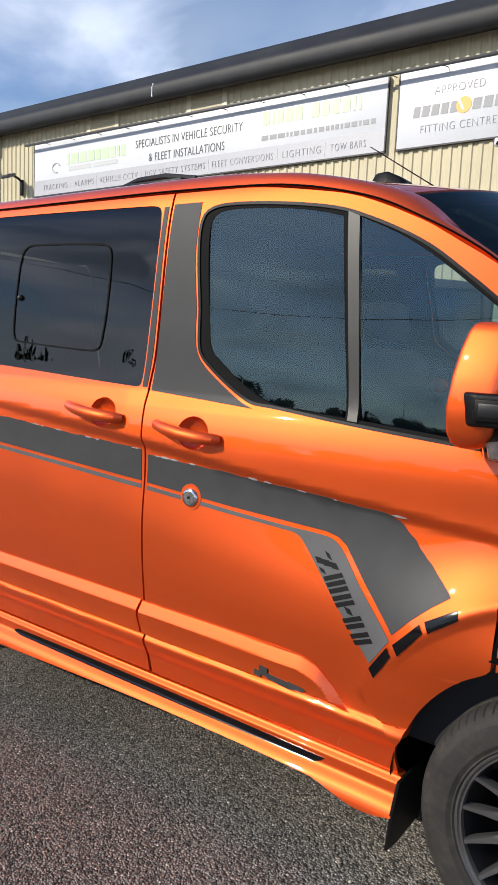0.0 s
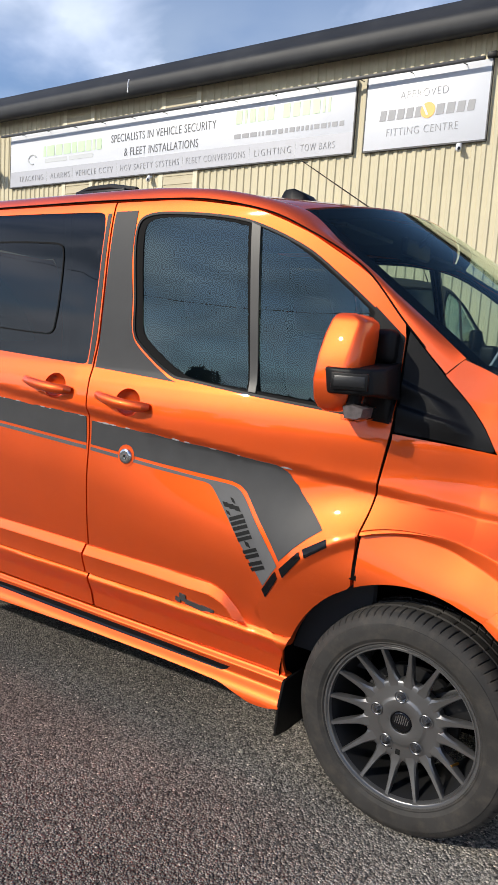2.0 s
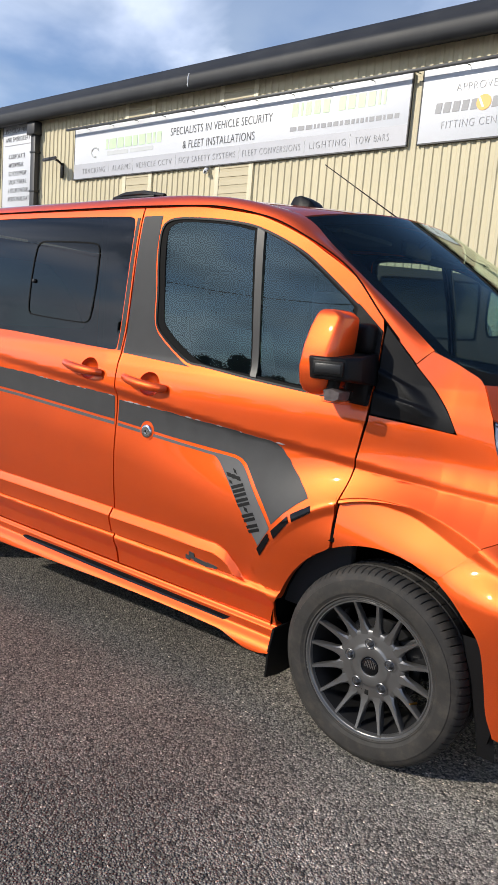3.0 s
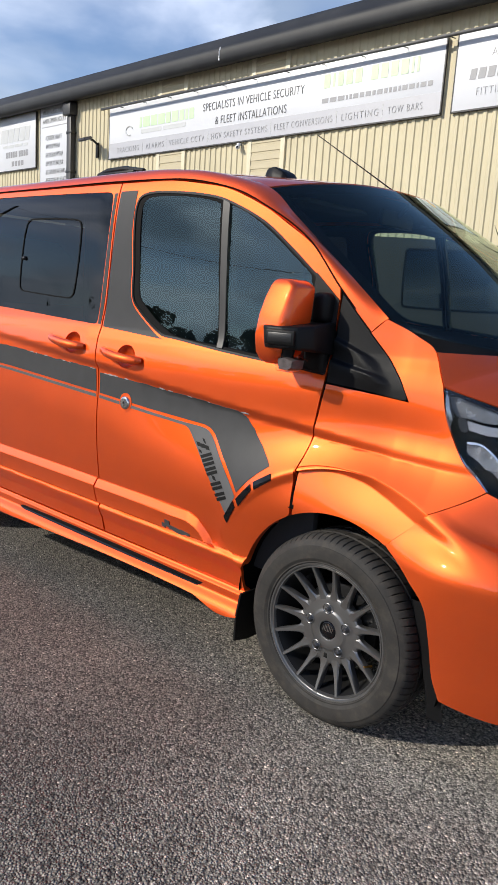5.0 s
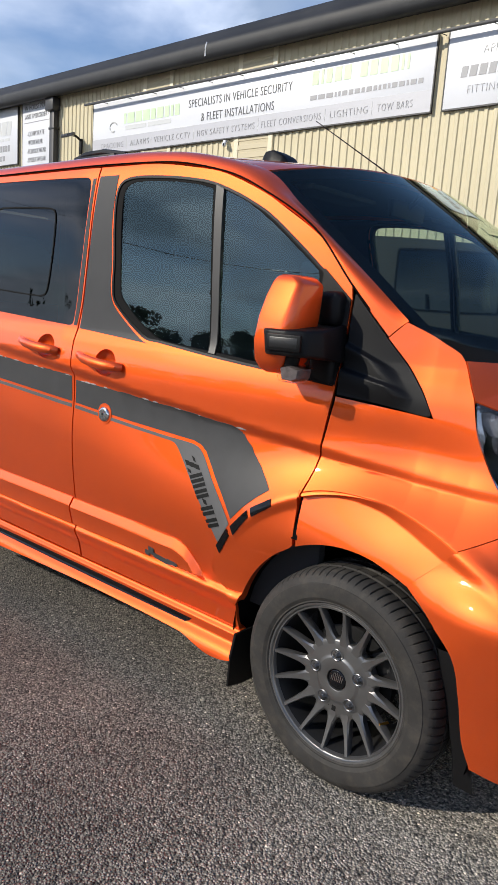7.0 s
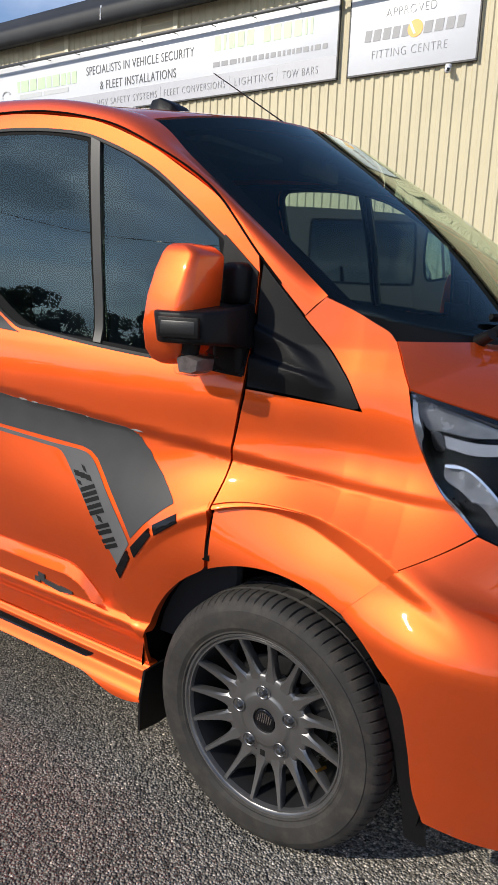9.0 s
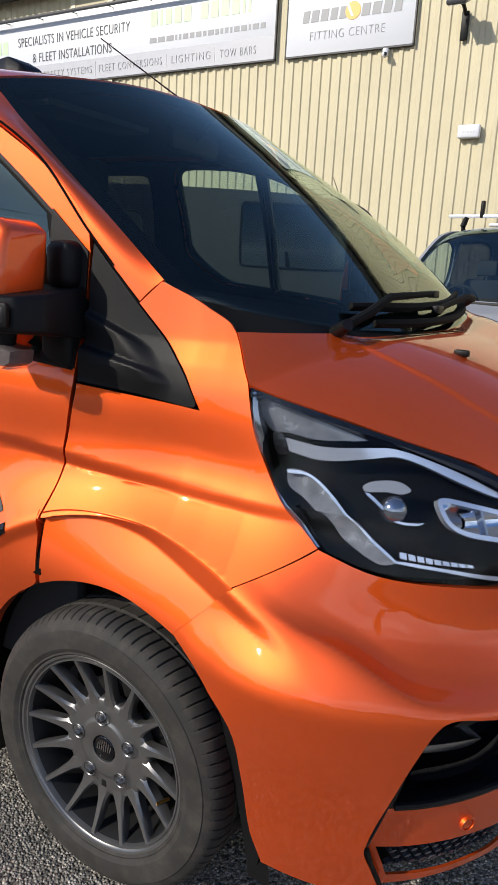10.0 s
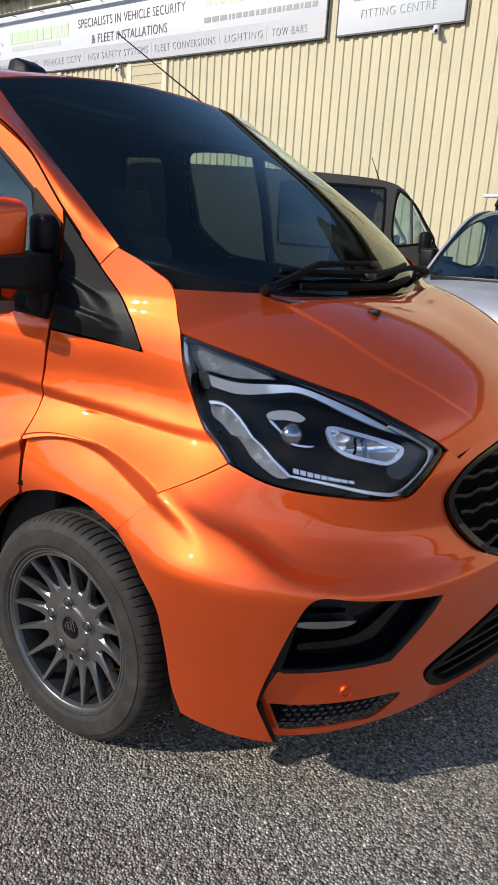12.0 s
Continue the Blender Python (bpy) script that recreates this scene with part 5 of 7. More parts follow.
    def block(p0, p1, q0, q1, lean=0.012):
        p0, p1 = p0 - 0.007, p1 + 0.007
        c = [a + d * p0 * L + s * q0, a + d * p1 * L + s * q0, a + d * p1 * L + s * q1 + d * lean, a + d * p0 * L + s * q1 + d * lean]
        patch("mark_block", [(float(x), float(y), 1) for x, y in c], INK, van, out=over, depth=0.001, grid=0.05)

    for p0, p1, q0, q1 in ((-0.03, 0.03, -0.030, -0.014), (0.03, 0.09, -0.014, 0.004), (0.09, 0.15, 0.004, 0.020), (-0.03, 0.03, 0.004, 0.012), (0.09, 0.13, -0.030, -0.020),
                           (0.20, 0.235, -0.030, 0.024), (0.27, 0.305, -0.030, 0.024), (0.34, 0.375, -0.030, 0.024),
                           (0.42, 0.455, -0.030, 0.024), (0.49, 0.525, -0.030, 0.024), (0.56, 0.62, -0.008, 0.004),
                           (0.66, 0.695, -0.030, 0.024), (0.73, 0.765, -0.030, 0.024), (0.83, 0.865, -0.030, 0.024), (0.90, 0.935, -0.030, 0.024)):
        block(p0, p1, q0, q1)
    for x0, x1, z0, z1 in ((-0.858, -0.835, 0.497, 0.515), (-0.84, -0.812, 0.505, 0.533), (-0.812, -0.775, 0.496, 0.514), (-0.778, -0.74, 0.491, 0.511), (-0.742, -0.705, 0.487, 0.511), (-0.707, -0.688, 0.484, 0.508)):
        patch("badge_block", [(x0, z0, 1), (x1, z0 - 0.004, 1), (x1, z1 - 0.004, 1), (x0, z1, 1)], DECAL, van, out=0.0262, depth=0.003, grid=0.05)


BUMPER = [(0.1852, 0.7130, 1), (0.2820, 0.8180), (0.3878, 0.9168, 1), (0.486, 0.884), (0.632, 0.866), (0.775, 0.852), (0.818, 0.870), (0.885, 0.945), (0.905, 0.962), (0.935, 0.939, 1), (1.00, 0.974), (1.07, 0.994), (1.20, 1.001, 1), (1.20, 0.984, 1),
          (1.078, 0.962), (0.955, 0.916), (0.905, 0.850), (0.926, 0.783), (1.003, 0.684), (1.07, 0.646), (1.20, 0.632, 1), (1.20, 0.60, 1), (1.05, 0.60), (0.88, 0.620), (0.64, 0.662), (0.592, 0.662), (0.573, 0.640),
          (0.529, 0.528), (0.483, 0.367), (0.498, 0.313), (0.525, 0.246, 1), (0.425, 0.255), (0.342, 0.273, 1), (0.322, 0.346), (0.311, 0.465), (0.296, 0.575), (0.255, 0.640)]
LOWER = [(1.20, 0.594, 1), (1.05, 0.592), (0.905, 0.604), (0.880, 0.590), (0.770, 0.468), (0.722, 0.455), (0.526, 0.447, 1), (0.484, 0.355, 1), (0.500, 0.300), (0.530, 0.238, 1), (0.61, 0.240), (0.80, 0.245), (1.20, 0.245, 1),
         (1.20, 0.275, 1), (0.95, 0.280), (0.895, 0.310), (0.868, 0.362), (0.90, 0.390), (1.106, 0.470), (1.20, 0.485, 1)]
LOW_GRILLE = [(0.506, 0.341, 1), (0.66, 0.339), (0.795, 0.329), (0.812, 0.318), (0.762, 0.270), (0.735, 0.262), (0.62, 0.258), (0.536, 0.262, 1)]
LAMP = [(0.2705, 1.213, 1), (0.462, 1.163), (0.699, 1.086), (0.868, 0.987), (0.889, 0.966), (0.884, 0.952), (0.812, 0.876), (0.775, 0.858), (0.632, 0.872), (0.486, 0.890), (0.393, 0.918, 1), (0.325, 1.00), (0.289, 1.10), (0.274, 1.18)]


def twice(points):
    """An outline that ends on the middle line, with its mirror image."""
    return points + [(2.4 - p[0], *p[1:]) for p in reversed(points)]


def build_nose():
    patch("front_bumper", BUMPER, ORANGE, van, out=flare_out, grid=(0.008, 0.006), depth=0.03, mirror=True, label="orange front bumper with sculpted ridges")
    patch("lower_bumper", LOWER, ORANGE, van, out=-0.015, grid=0.03, depth=0.006, holes=[LOW_GRILLE], mirror=True)
    fog = [(0.515, 0.44, 1), (0.575, 0.665, 1), (0.90, 0.625, 1), (0.90, 0.58), (0.77, 0.44, 1)]
    patch("fog_recess", fog, GLOSS, van, out=lambda u, z: -0.085 + 0.035 * step(0.66, 0.86, u), grid=0.02, mirror=True, label="deep gloss black fog lamp recess")
    rim = rounded(fog)
    patch("recess_frame", rim, GLOSS, van, out=-0.012, holes=[shrink(rim, 0.020)], grid=0.05, depth=0.075, smooth_line=False, mirror=True)
    ledge = [(0.57, 0.475), (0.70, 0.478), (0.79, 0.535), (0.83, 0.590), (0.80, 0.590), (0.70, 0.515), (0.57, 0.500)]
    patch("fog_fin", ledge, GLOSS, van, out=-0.045, grid=0.03, depth=0.03, mirror=True)
    patch("fog_lamp", [(0.563, 0.571), (0.630, 0.574), (0.697, 0.566), (0.669, 0.549), (0.568, 0.555)], LAMP_CLEAR, van, out=lambda u, z: -0.034 + 0.3 * (z - 0.56), grid=0.02, depth=0.04, mirror=True, label="slim clear fog lamp")
    for pts, r in (([(0.60, 0.661), (0.587, 0.655), (0.573, 0.640), (0.529, 0.528), (0.484, 0.367), (0.498, 0.313), (0.526, 0.246)], 0.0075), ([(0.60, 0.661), (0.66, 0.657), (0.88, 0.617)], 0.006), ([(0.895, 0.604), (0.77, 0.466), (0.722, 0.453), (0.53, 0.446)], 0.008)):
        line = [pts[0]]
        for p, q in zip(pts, pts[1:]):
            line += [(p[0] + (q[0] - p[0]) * k / 5, p[1] + (q[1] - p[1]) * k / 5) for k in range(1, 6)]
        for m in (False, True):
            path = [body(u, z, 0.006 if r < 0.008 else -0.012) for u, z in line]
            if m:
                path = [Vector((p.x, 2 * YC - p.y, p.z)) for p in path]
            part("edge_trim", tube(path, r, 8), SATIN, van)
    # small honeycomb grille in the lower corner
    patch("corner_grille", [(0.49, 0.35, 1), (0.83, 0.335, 1), (0.77, 0.25, 1), (0.52, 0.245, 1)], DARK, van, out=-0.05, grid=0.05, mirror=True)
    for m in (False, True):
        bm = bmesh.new()
        k = 0
        for row in range(4):
            for col in range(14):
                u = 0.545 + col * 0.0205 + (row % 2) * 0.010
                z = 0.275 + row * 0.0165
                if z > 0.327 - (u - 0.54) * 0.03 or u > 0.80 - (0.325 - z) * 0.9:
                    continue
                a = [body(u + du, z + dz, -0.030) for du, dz in ((-0.008, -0.003), (-0.002, 0.004), (0.006, 0.004), (0.002, -0.003))]
                b = [p + Vector((-0.01, 0.008, 0)) for p in a]
                if m:
                    a, b = [Vector((p.x, 2 * YC - p.y, p.z)) for p in a], [Vector((p.x, 2 * YC - p.y, p.z)) for p in b]
                va, vb = [bm.verts.new(p) for p in a], [bm.verts.new(p) for p in b]
                bm.faces.new(va)
                for i in range(4):
                    bm.faces.new((va[i], va[(i + 1) % 4], vb[(i + 1) % 4], vb[i]))
        tagged(part("honeycomb", bm, LAMP_GREY, van, smooth=False), kind="stuff")
        c = body(0.669, 0.374, -0.014)
        n = (body(0.669, 0.374, 0.05) - c).normalized()
        bm = lathe([(0.001, -0.004), (0.010, -0.004), (0.011, -0.002), (0.0125, -0.002), (0.0135, -0.006), (0.016, -0.006), (0.018, 0.002)], 24)
        bm.transform(Matrix.Translation(c) @ n.to_track_quat("-Y", "Z").to_matrix().to_4x4())
        if m:
            for v in bm.verts:
                v.co.y = 2 * YC - v.co.y
        part("parking_sensor", bm, ORANGE, van, "small round orange parking sensor")
    # main grille and the lower middle grille
    G = [(1.20, 0.982, 1), (1.078, 0.960), (0.957, 0.914), (0.908, 0.850), (0.929, 0.783), (1.006, 0.686), (1.07, 0.649), (1.20, 0.635, 1)]
    hexa = rounded(twice(G))
    patch("grille_surround", hexa, GLOSS, van, out=0.006, holes=[shrink(hexa, 0.016)], smooth_line=False, grid=0.05, depth=0.05, label="gloss black grille surround")
    patch("grille_back", hexa, DARK, van, out=-0.06, smooth_line=False, grid=0.08)
    for row in range(6):
        z = 0.685 + row * 0.048
        half = 0.26 - abs(z - 0.835) * 0.55
        path, n = [], 26
        for i in range(n + 1):
            u = 1.2 - half + 2 * half * i / n
            path.append(body(u, z + 0.007 * ((i % 4) < 2) - 0.003, -0.022))
        part("grille_bar", tube(path, 0.010, 6, flat=0.8), SATIN, van)
    C = [(1.20, 0.480, 1), (1.106, 0.465), (0.905, 0.386), (0.873, 0.360), (0.900, 0.312), (0.955, 0.284), (1.20, 0.278, 1)]
    low = rounded(twice(C))
    patch("lower_grille_surround", low, SATIN, van, out=-0.010, holes=[shrink(low, 0.018)], smooth_line=False, grid=0.05, depth=0.05)
    patch("lower_grille_back", low, DARK, van, out=-0.06, smooth_line=False, grid=0.08)
    for k in range(5):
        z = 0.30 + k * 0.036
        half = 0.29 - max(0, z - 0.37) * 1.9
        part("lower_grille_bar", tube([body(1.2 - half + 2 * half * i / 16, z, -0.035) for i in range(17)], 0.006, 6), SATIN, van)


def build_lamps():
    outline = rounded(LAMP)
    for m in (False, True):
        def one(name, pts, mat, out, depth, parent, smooth=True, grid=0.03, holes=(), label=""):
            obs = patch(name, pts, mat, parent, out=out, depth=depth, smooth_line=smooth, grid=grid, holes=holes, label=label)
            if m:
                me = obs[0].data
                for v in me.vertices:
                    v.co.y = 2 * YC - v.co.y
                me.flip_normals()
            return obs[0]

        lens = one("headlight", outline, LENS, -0.001, 0.004, van, False, label="clear headlight with dark housing and bright reflectors")
        lens.visible_shadow = False
        one("housing", outline, DARK, -0.065, 0.0, lens, False)
        one("bezel", outline, GLOSS, -0.004, 0.060, lens, False, holes=[shrink(outline, 0.011)])
        one("upper_light_guide", [(0.338, 1.121, 1), (0.363, 1.117), (0.41, 1.112), (0.506, 1.118), (0.553, 1.119), (0.607, 1.106), (0.689, 1.075), (0.759, 1.038), (0.832, 1.004), (0.838, 1.000, 1), (0.744, 1.033), (0.677, 1.061), (0.603, 1.093), (0.555, 1.105), (0.501, 1.099), (0.398, 1.085), (0.338, 1.093, 1)], GUIDE, lambda u, z: -0.026 + 0.35 * (z - 1.09) * step(0.95, 0.4, u), 0.008, lens)
        one("end_cap", [(0.312, 1.126), (0.333, 1.124), (0.333, 1.088), (0.314, 1.086)], GLOSS, -0.020, 0.012, lens)
        one("clear_edge", [(0.2745, 1.205, 1), (0.286, 1.204, 1), (0.289, 1.16), (0.296, 1.117), (0.291, 1.1), (0.292, 1.061), (0.318, 1.01), (0.388, 0.923, 1), (0.380, 0.921, 1), (0.320, 0.995), (0.288, 1.065), (0.280, 1.10)], LAMP_CLEAR, -0.008, 0.03, lens)
        one("turn_reflector", [(0.289, 1.201), (0.36, 1.190), (0.53, 1.141), (0.47, 1.133), (0.40, 1.126), (0.335, 1.130), (0.300, 1.130)], TURN, lambda u, z: -0.034 + 0.3 * (z - 1.16), 0.01, lens, grid=0.02)
        one("lower_blade", [(0.330, 1.058), (0.369, 1.057), (0.398, 1.036), (0.448, 0.974), (0.520, 0.912), (0.490, 0.905), (0.410, 0.955), (0.356, 1.008), (0.324, 1.028)], TURN, lambda u, z: -0.030 + 0.25 * (z - 0.98 - 0.9 * (0.43 - u)), 0.012, lens)
        one("blade_edge", [(0.330, 1.058), (0.369, 1.057), (0.398, 1.036), (0.448, 0.974), (0.520, 0.912), (0.516, 0.910), (0.445, 0.971), (0.394, 1.032), (0.367, 1.052), (0.330, 1.052)], GUIDE, -0.018, 0.006, lens)
        one("light_guide_loop", [(0.512, 0.911), (0.611, 0.894), (0.757, 0.863), (0.803, 0.872), (0.868, 0.938), (0.871, 0.972), (0.835, 0.999), (0.76, 1.037), (0.758, 1.031), (0.829, 0.993), (0.860, 0.969), (0.857, 0.943), (0.795, 0.881), (0.756, 0.872), (0.612, 0.900), (0.530, 0.913)], GUIDE, -0.016, 0.006, lens, True, 0.02)
        one("projector_hood", [(0.468, 1.046), (0.49, 1.056), (0.535, 1.058), (0.558, 1.045), (0.542, 1.037), (0.511, 1.039), (0.470, 1.037)], GUIDE, lambda u, z: -0.014 + 0.5 * (z - 1.045), 0.012, lens)
        one("hood_edge", [(0.470, 1.034), (0.478, 1.034), (0.500, 1.012), (0.524, 0.988), (0.560, 0.984), (0.574, 0.986), (0.560, 0.979), (0.520, 0.983), (0.494, 1.010)], GUIDE, -0.020, 0.01, lens)
        ring = rounded([(0.605, 1.028), (0.637, 1.030), (0.785, 0.986), (0.786, 0.964), (0.75, 0.943), (0.71, 0.948), (0.638, 0.966), (0.612, 0.991)])
        one("reflector_rim", ring, GUIDE, -0.014, 0.02, lens, False, 0.02, [shrink(ring, 0.009)])
        one("reflector", shrink(ring, 0.004), CHROME, lambda u, z: -0.024 - 0.035 * max(0, 1 - ((u - 0.695) / 0.095) ** 2 - ((z - 0.985) / 0.045) ** 2), 0.006, lens, False, 0.008)
        one("reflector_web", [(0.690, 1.006, 1), (0.695, 1.005, 1), (0.703, 0.955, 1), (0.698, 0.955, 1)], LAMP_CLEAR, -0.018, 0.02, lens)
        for k in range(9):
            u0 = 0.524 + 0.0165 * k
            z0 = 0.931 - 0.0030 * k
            one("led_cell", [(u0, z0, 1), (u0 + 0.013, z0 - 0.0026, 1), (u0 + 0.015, z0 - 0.0146 + 0.0006 * k, 1), (u0 + 0.002, z0 - 0.012 + 0.0006 * k, 1)], GUIDE, -0.022, 0.004, lens)
        one("inner_panel", [(0.795, 0.975), (0.808, 0.996), (0.872, 0.966), (0.852, 0.942), (0.800, 0.902), (0.764, 0.912), (0.755, 0.938), (0.787, 0.955)], LAMP_DARK, -0.034, 0.01, lens)
        c = body(0.518, 1.010, -0.045)
        n = (body(0.518, 1.010, 0.1) - c).normalized()
        n = (n + Vector((0.8, 0, 0))).normalized()
        bm = bmesh.new()
        bmesh.ops.create_uvsphere(bm, u_segments=20, v_segments=12, radius=0.030)
        bm.transform(Matrix.Translation(c + n * 0.008))
        if m:
            for v in bm.verts:
                v.co.y = 2 * YC - v.co.y
        part("projector", bm, LAMP_CLEAR, lens)


build_lower()
build_decals()
build_nose()
build_lamps()


# ---- wheels ----
def tyre_mesh():
    prof = [(0.234, -0.022), (0.240, -0.034), (0.247, -0.041), (0.251, -0.0405), (0.262, -0.047), (0.285, -0.050), (0.305, -0.047), (0.3065, -0.0445), (0.320, -0.038), (0.328, -0.031), (0.335, -0.020), (0.340, -0.006), (0.3415, 0.010),
            (0.342, 0.024), (0.334, 0.026), (0.334, 0.034), (0.3425, 0.036), (0.343, 0.066), (0.335, 0.068), (0.335, 0.078), (0.343, 0.080), (0.3425, 0.110), (0.334, 0.112), (0.334, 0.120), (0.342, 0.122), (0.340, 0.150), (0.332, 0.168), (0.300, 0.185), (0.240, 0.178)]
    n = 640
    verts, faces = [], []
    for i, (r, y) in enumerate(prof):
        for k in range(n):
            rr = r
            if 0.321 < r and (y < 0.025 or 0.121 < y < 0.16):
                if k % 8 == 0:
                    rr = r - (0.0055 if r > 0.333 else 0.0028)
            elif 0.34 < r and k % 16 == 0:
                rr = r - 0.003
            a = k * math.tau / n + 0.5 * (abs(y - 0.07) - 0.07)
            verts.append((rr * math.cos(a), y, max(rr * math.sin(a), -0.3338)))
    for i in range(len(prof) - 1):
        for k in range(n):
            faces.append((i * n + k, i * n + (k + 1) % n, (i + 1) * n + (k + 1) % n, (i + 1) * n + k))
    me = bpy.data.meshes.new("tyre")
    me.from_pydata(verts, [], faces)
    me.shade_smooth()
    me.set_sharp_from_angle(angle=radians(22))
    me.materials.append(TYRE)
    return me


def build_wheel():
    """One wheel about its hub, the outer face towards negative y."""
    bm = lathe([(0.246, -0.026), (0.2455, -0.034), (0.242, -0.0375), (0.237, -0.0365), (0.2345, -0.031), (0.232, -0.030), (0.2305, -0.033), (0.2275, -0.033), (0.2255, -0.027), (0.224, -0.020)], 96)
    wheel = part("wheel", bm, ALLOY, van, "anthracite multi-spoke alloy wheel", angle=50)
    bm = lathe([(0.2245, -0.022), (0.222, -0.014), (0.216, 0.01), (0.208, 0.06), (0.204, 0.17), (0.236, 0.18)], 96)
    part("barrel", bm, WHEEL_SHADE, wheel, angle=50)
    part("tyre", tyre_mesh(), TYRE, wheel, "worn black tyre with dusty sidewall")
    bm = lathe([(0.001, -0.002), (0.033, -0.002), (0.034, -0.0095), (0.036, -0.0105), (0.066, -0.0105), (0.070, -0.0095), (0.0735, -0.0065), (0.080, -0.0055), (0.105, -0.0040), (0.118, -0.0028), (0.1235, -0.0005), (0.1265, 0.006), (0.126, 0.030), (0.001, 0.035)], 64)
    part("hub", bm, ALLOY, wheel, angle=50)
    spoke = None
    for k in range(16):
        if spoke is None:
            bm = bmesh.new()
            rows = []
            for r, w, y, d in ((0.100, 0.0180, -0.003, 0.030), (0.112, 0.0205, -0.004, 0.030), (0.124, 0.0200, -0.0048, 0.029), (0.130, 0.0165, -0.006, 0.028), (0.138, 0.0135, -0.0078, 0.028), (0.150, 0.0112, -0.010, 0.028),
                               (0.180, 0.0088, -0.017, 0.028), (0.205, 0.0076, -0.024, 0.026), (0.220, 0.0070, -0.0285, 0.022), (0.228, 0.0085, -0.0305, 0.018), (0.2335, 0.0135, -0.0315, 0.014)):
                c = w * 0.62
                rows.append([bm.verts.new(p) for p in ((-w, y + 0.006, r), (-c, y, r), (c, y, r), (w, y + 0.006, r), (w * 0.85, y + d, r), (-w * 0.85, y + d, r))])
            for a, b in zip(rows, rows[1:]):
                for i in range(6):
                    bm.faces.new((a[i], a[(i + 1) % 6], b[(i + 1) % 6], b[i]))
            bm.faces.new(rows[0])
            bm.faces.new(rows[-1])
            spoke = part("spoke", bm, ALLOY, wheel, angle=35)
            o = spoke
        else:
            o = new("spoke", spoke.data)
            o.parent = wheel
        o.matrix_basis = pose(0, 0, 0, 0, k * 22.5 + 4, 0)
    nut = None
    for k in range(5):
        a = radians(95 + 72 * k)
        if nut is None:
            bm = lathe([(0.001, -0.016), (0.006, -0.016), (0.0085, -0.013), (0.0105, -0.006), (0.0125, -0.004), (0.0135, -0.001), (0.0135, 0.002)], 6)
            lathe([(0.0155, -0.0075), (0.0175, -0.0090), (0.0190, -0.0080)], 24, bm=bm)
            nut = part("wheel_nut", bm, NUT, wheel, "dull steel wheel nut", angle=25)
            o = nut
        else:
            o = new("wheel_nut", nut.data)
            o.parent = wheel
        o.location = (0.08 * math.cos(a), -0.005, 0.08 * math.sin(a))
    bm = lathe([(0.001, -0.011), (0.026, -0.010), (0.030, -0.008), (0.032, -0.004), (0.032, 0.0)], 40)
    cap = part("centre_cap", bm, GLOSS, wheel)
    for k in range(7):
        x = -0.019 + k * 0.0063
        h = math.sqrt(max(0.0, 0.024 ** 2 - x * x))
        part("cap_line", strip([(x, -0.0110, -h * 0.2), (x + 0.004, -0.0110, h)], 0.0026, (0, -1, 0), 0.001), STEEL, cap)
    # maker's mark pressed into the hub, as plain bars
    for a0, w, h in ((-118, 0.014, 0.020), (-104, 0.004, 0.004), (-92, 0.015, 0.020)):
        a = radians(a0)
        bm = box(-w / 2, w / 2, -0.001, 0.001, -h / 2, h / 2, 0.0008)
        bm.transform(pose(0.096 * math.cos(a), -0.004, 0.096 * math.sin(a), 0, -a0 - 90, 0))
        part("mark", bm, INK, wheel)
    for k in range(6):
        a0 = -76 + k * 4.5
        a = radians(a0)
        bm = box(-0.0025, 0.0025, -0.001, 0.001, -0.004, 0.004)
        bm.transform(pose(0.098 * math.cos(a), -0.003, 0.098 * math.sin(a), 0, -a0 - 90, 0))
        part("mark", bm, INK, wheel)
    bm = tube([(0.186 * math.cos(-0.42), 0.02, 0.186 * math.sin(-0.42)), (0.176 * math.cos(-0.42), -0.014, 0.176 * math.sin(-0.42))], [0.0042, 0.0036], 10)
    part("valve", bm, BRASS, wheel, "brass tyre valve")
    bm = lathe([(0.001, 0.050), (0.085, 0.050), (0.088, 0.062), (0.150, 0.062), (0.152, 0.066), (0.152, 0.084), (0.05, 0.09)], 48)
    part("brake_disc", bm, WHEEL_SHADE, wheel)
    bm = box(-0.05, 0.05, 0.035, 0.12, -0.06, 0.06, 0.012)
    bm.transform(pose(0, 0, 0, 0, 60, 0) @ pose(0, 0, 0.150))
    part("brake_caliper", bm, WHEEL_SHADE, wheel)
    wheel.location = (0, -0.90, 0.335)
    for m in (pose(REAR_X, -0.90, 0.335), pose(0, 0.90 + 2 * YC, 0.335, 0, 0, 180), pose(REAR_X, 0.90 + 2 * YC, 0.335, 0, 0, 180)):
        copy_thing(wheel, m)
    # arch liners
    for x in (0.0, REAR_X):
        for s in (-1, 1):
            bm = bmesh.new()
            rows = []
            for k in range(25):
                a = radians(-14 + 208 * k / 24)
                r = 0.432
                rows.append([bm.verts.new((x + r * math.cos(a) * (1.0 if k > 1 else 1.0), YC + s * w, max(0.15, 0.335 + r * math.sin(a)))) for w in (0.925, 0.60)])
            for a, b in zip(rows, rows[1:]):
                bm.faces.new((a[0], a[1], b[1], b[0]))
            part("arch_liner", bm, DARK, van)
            part("arch_wall", box(x - 0.42, x + 0.42, YC + s * 0.60 - 0.01, YC + s * 0.60 + 0.01, 0.2, 0.78), DARK, van)


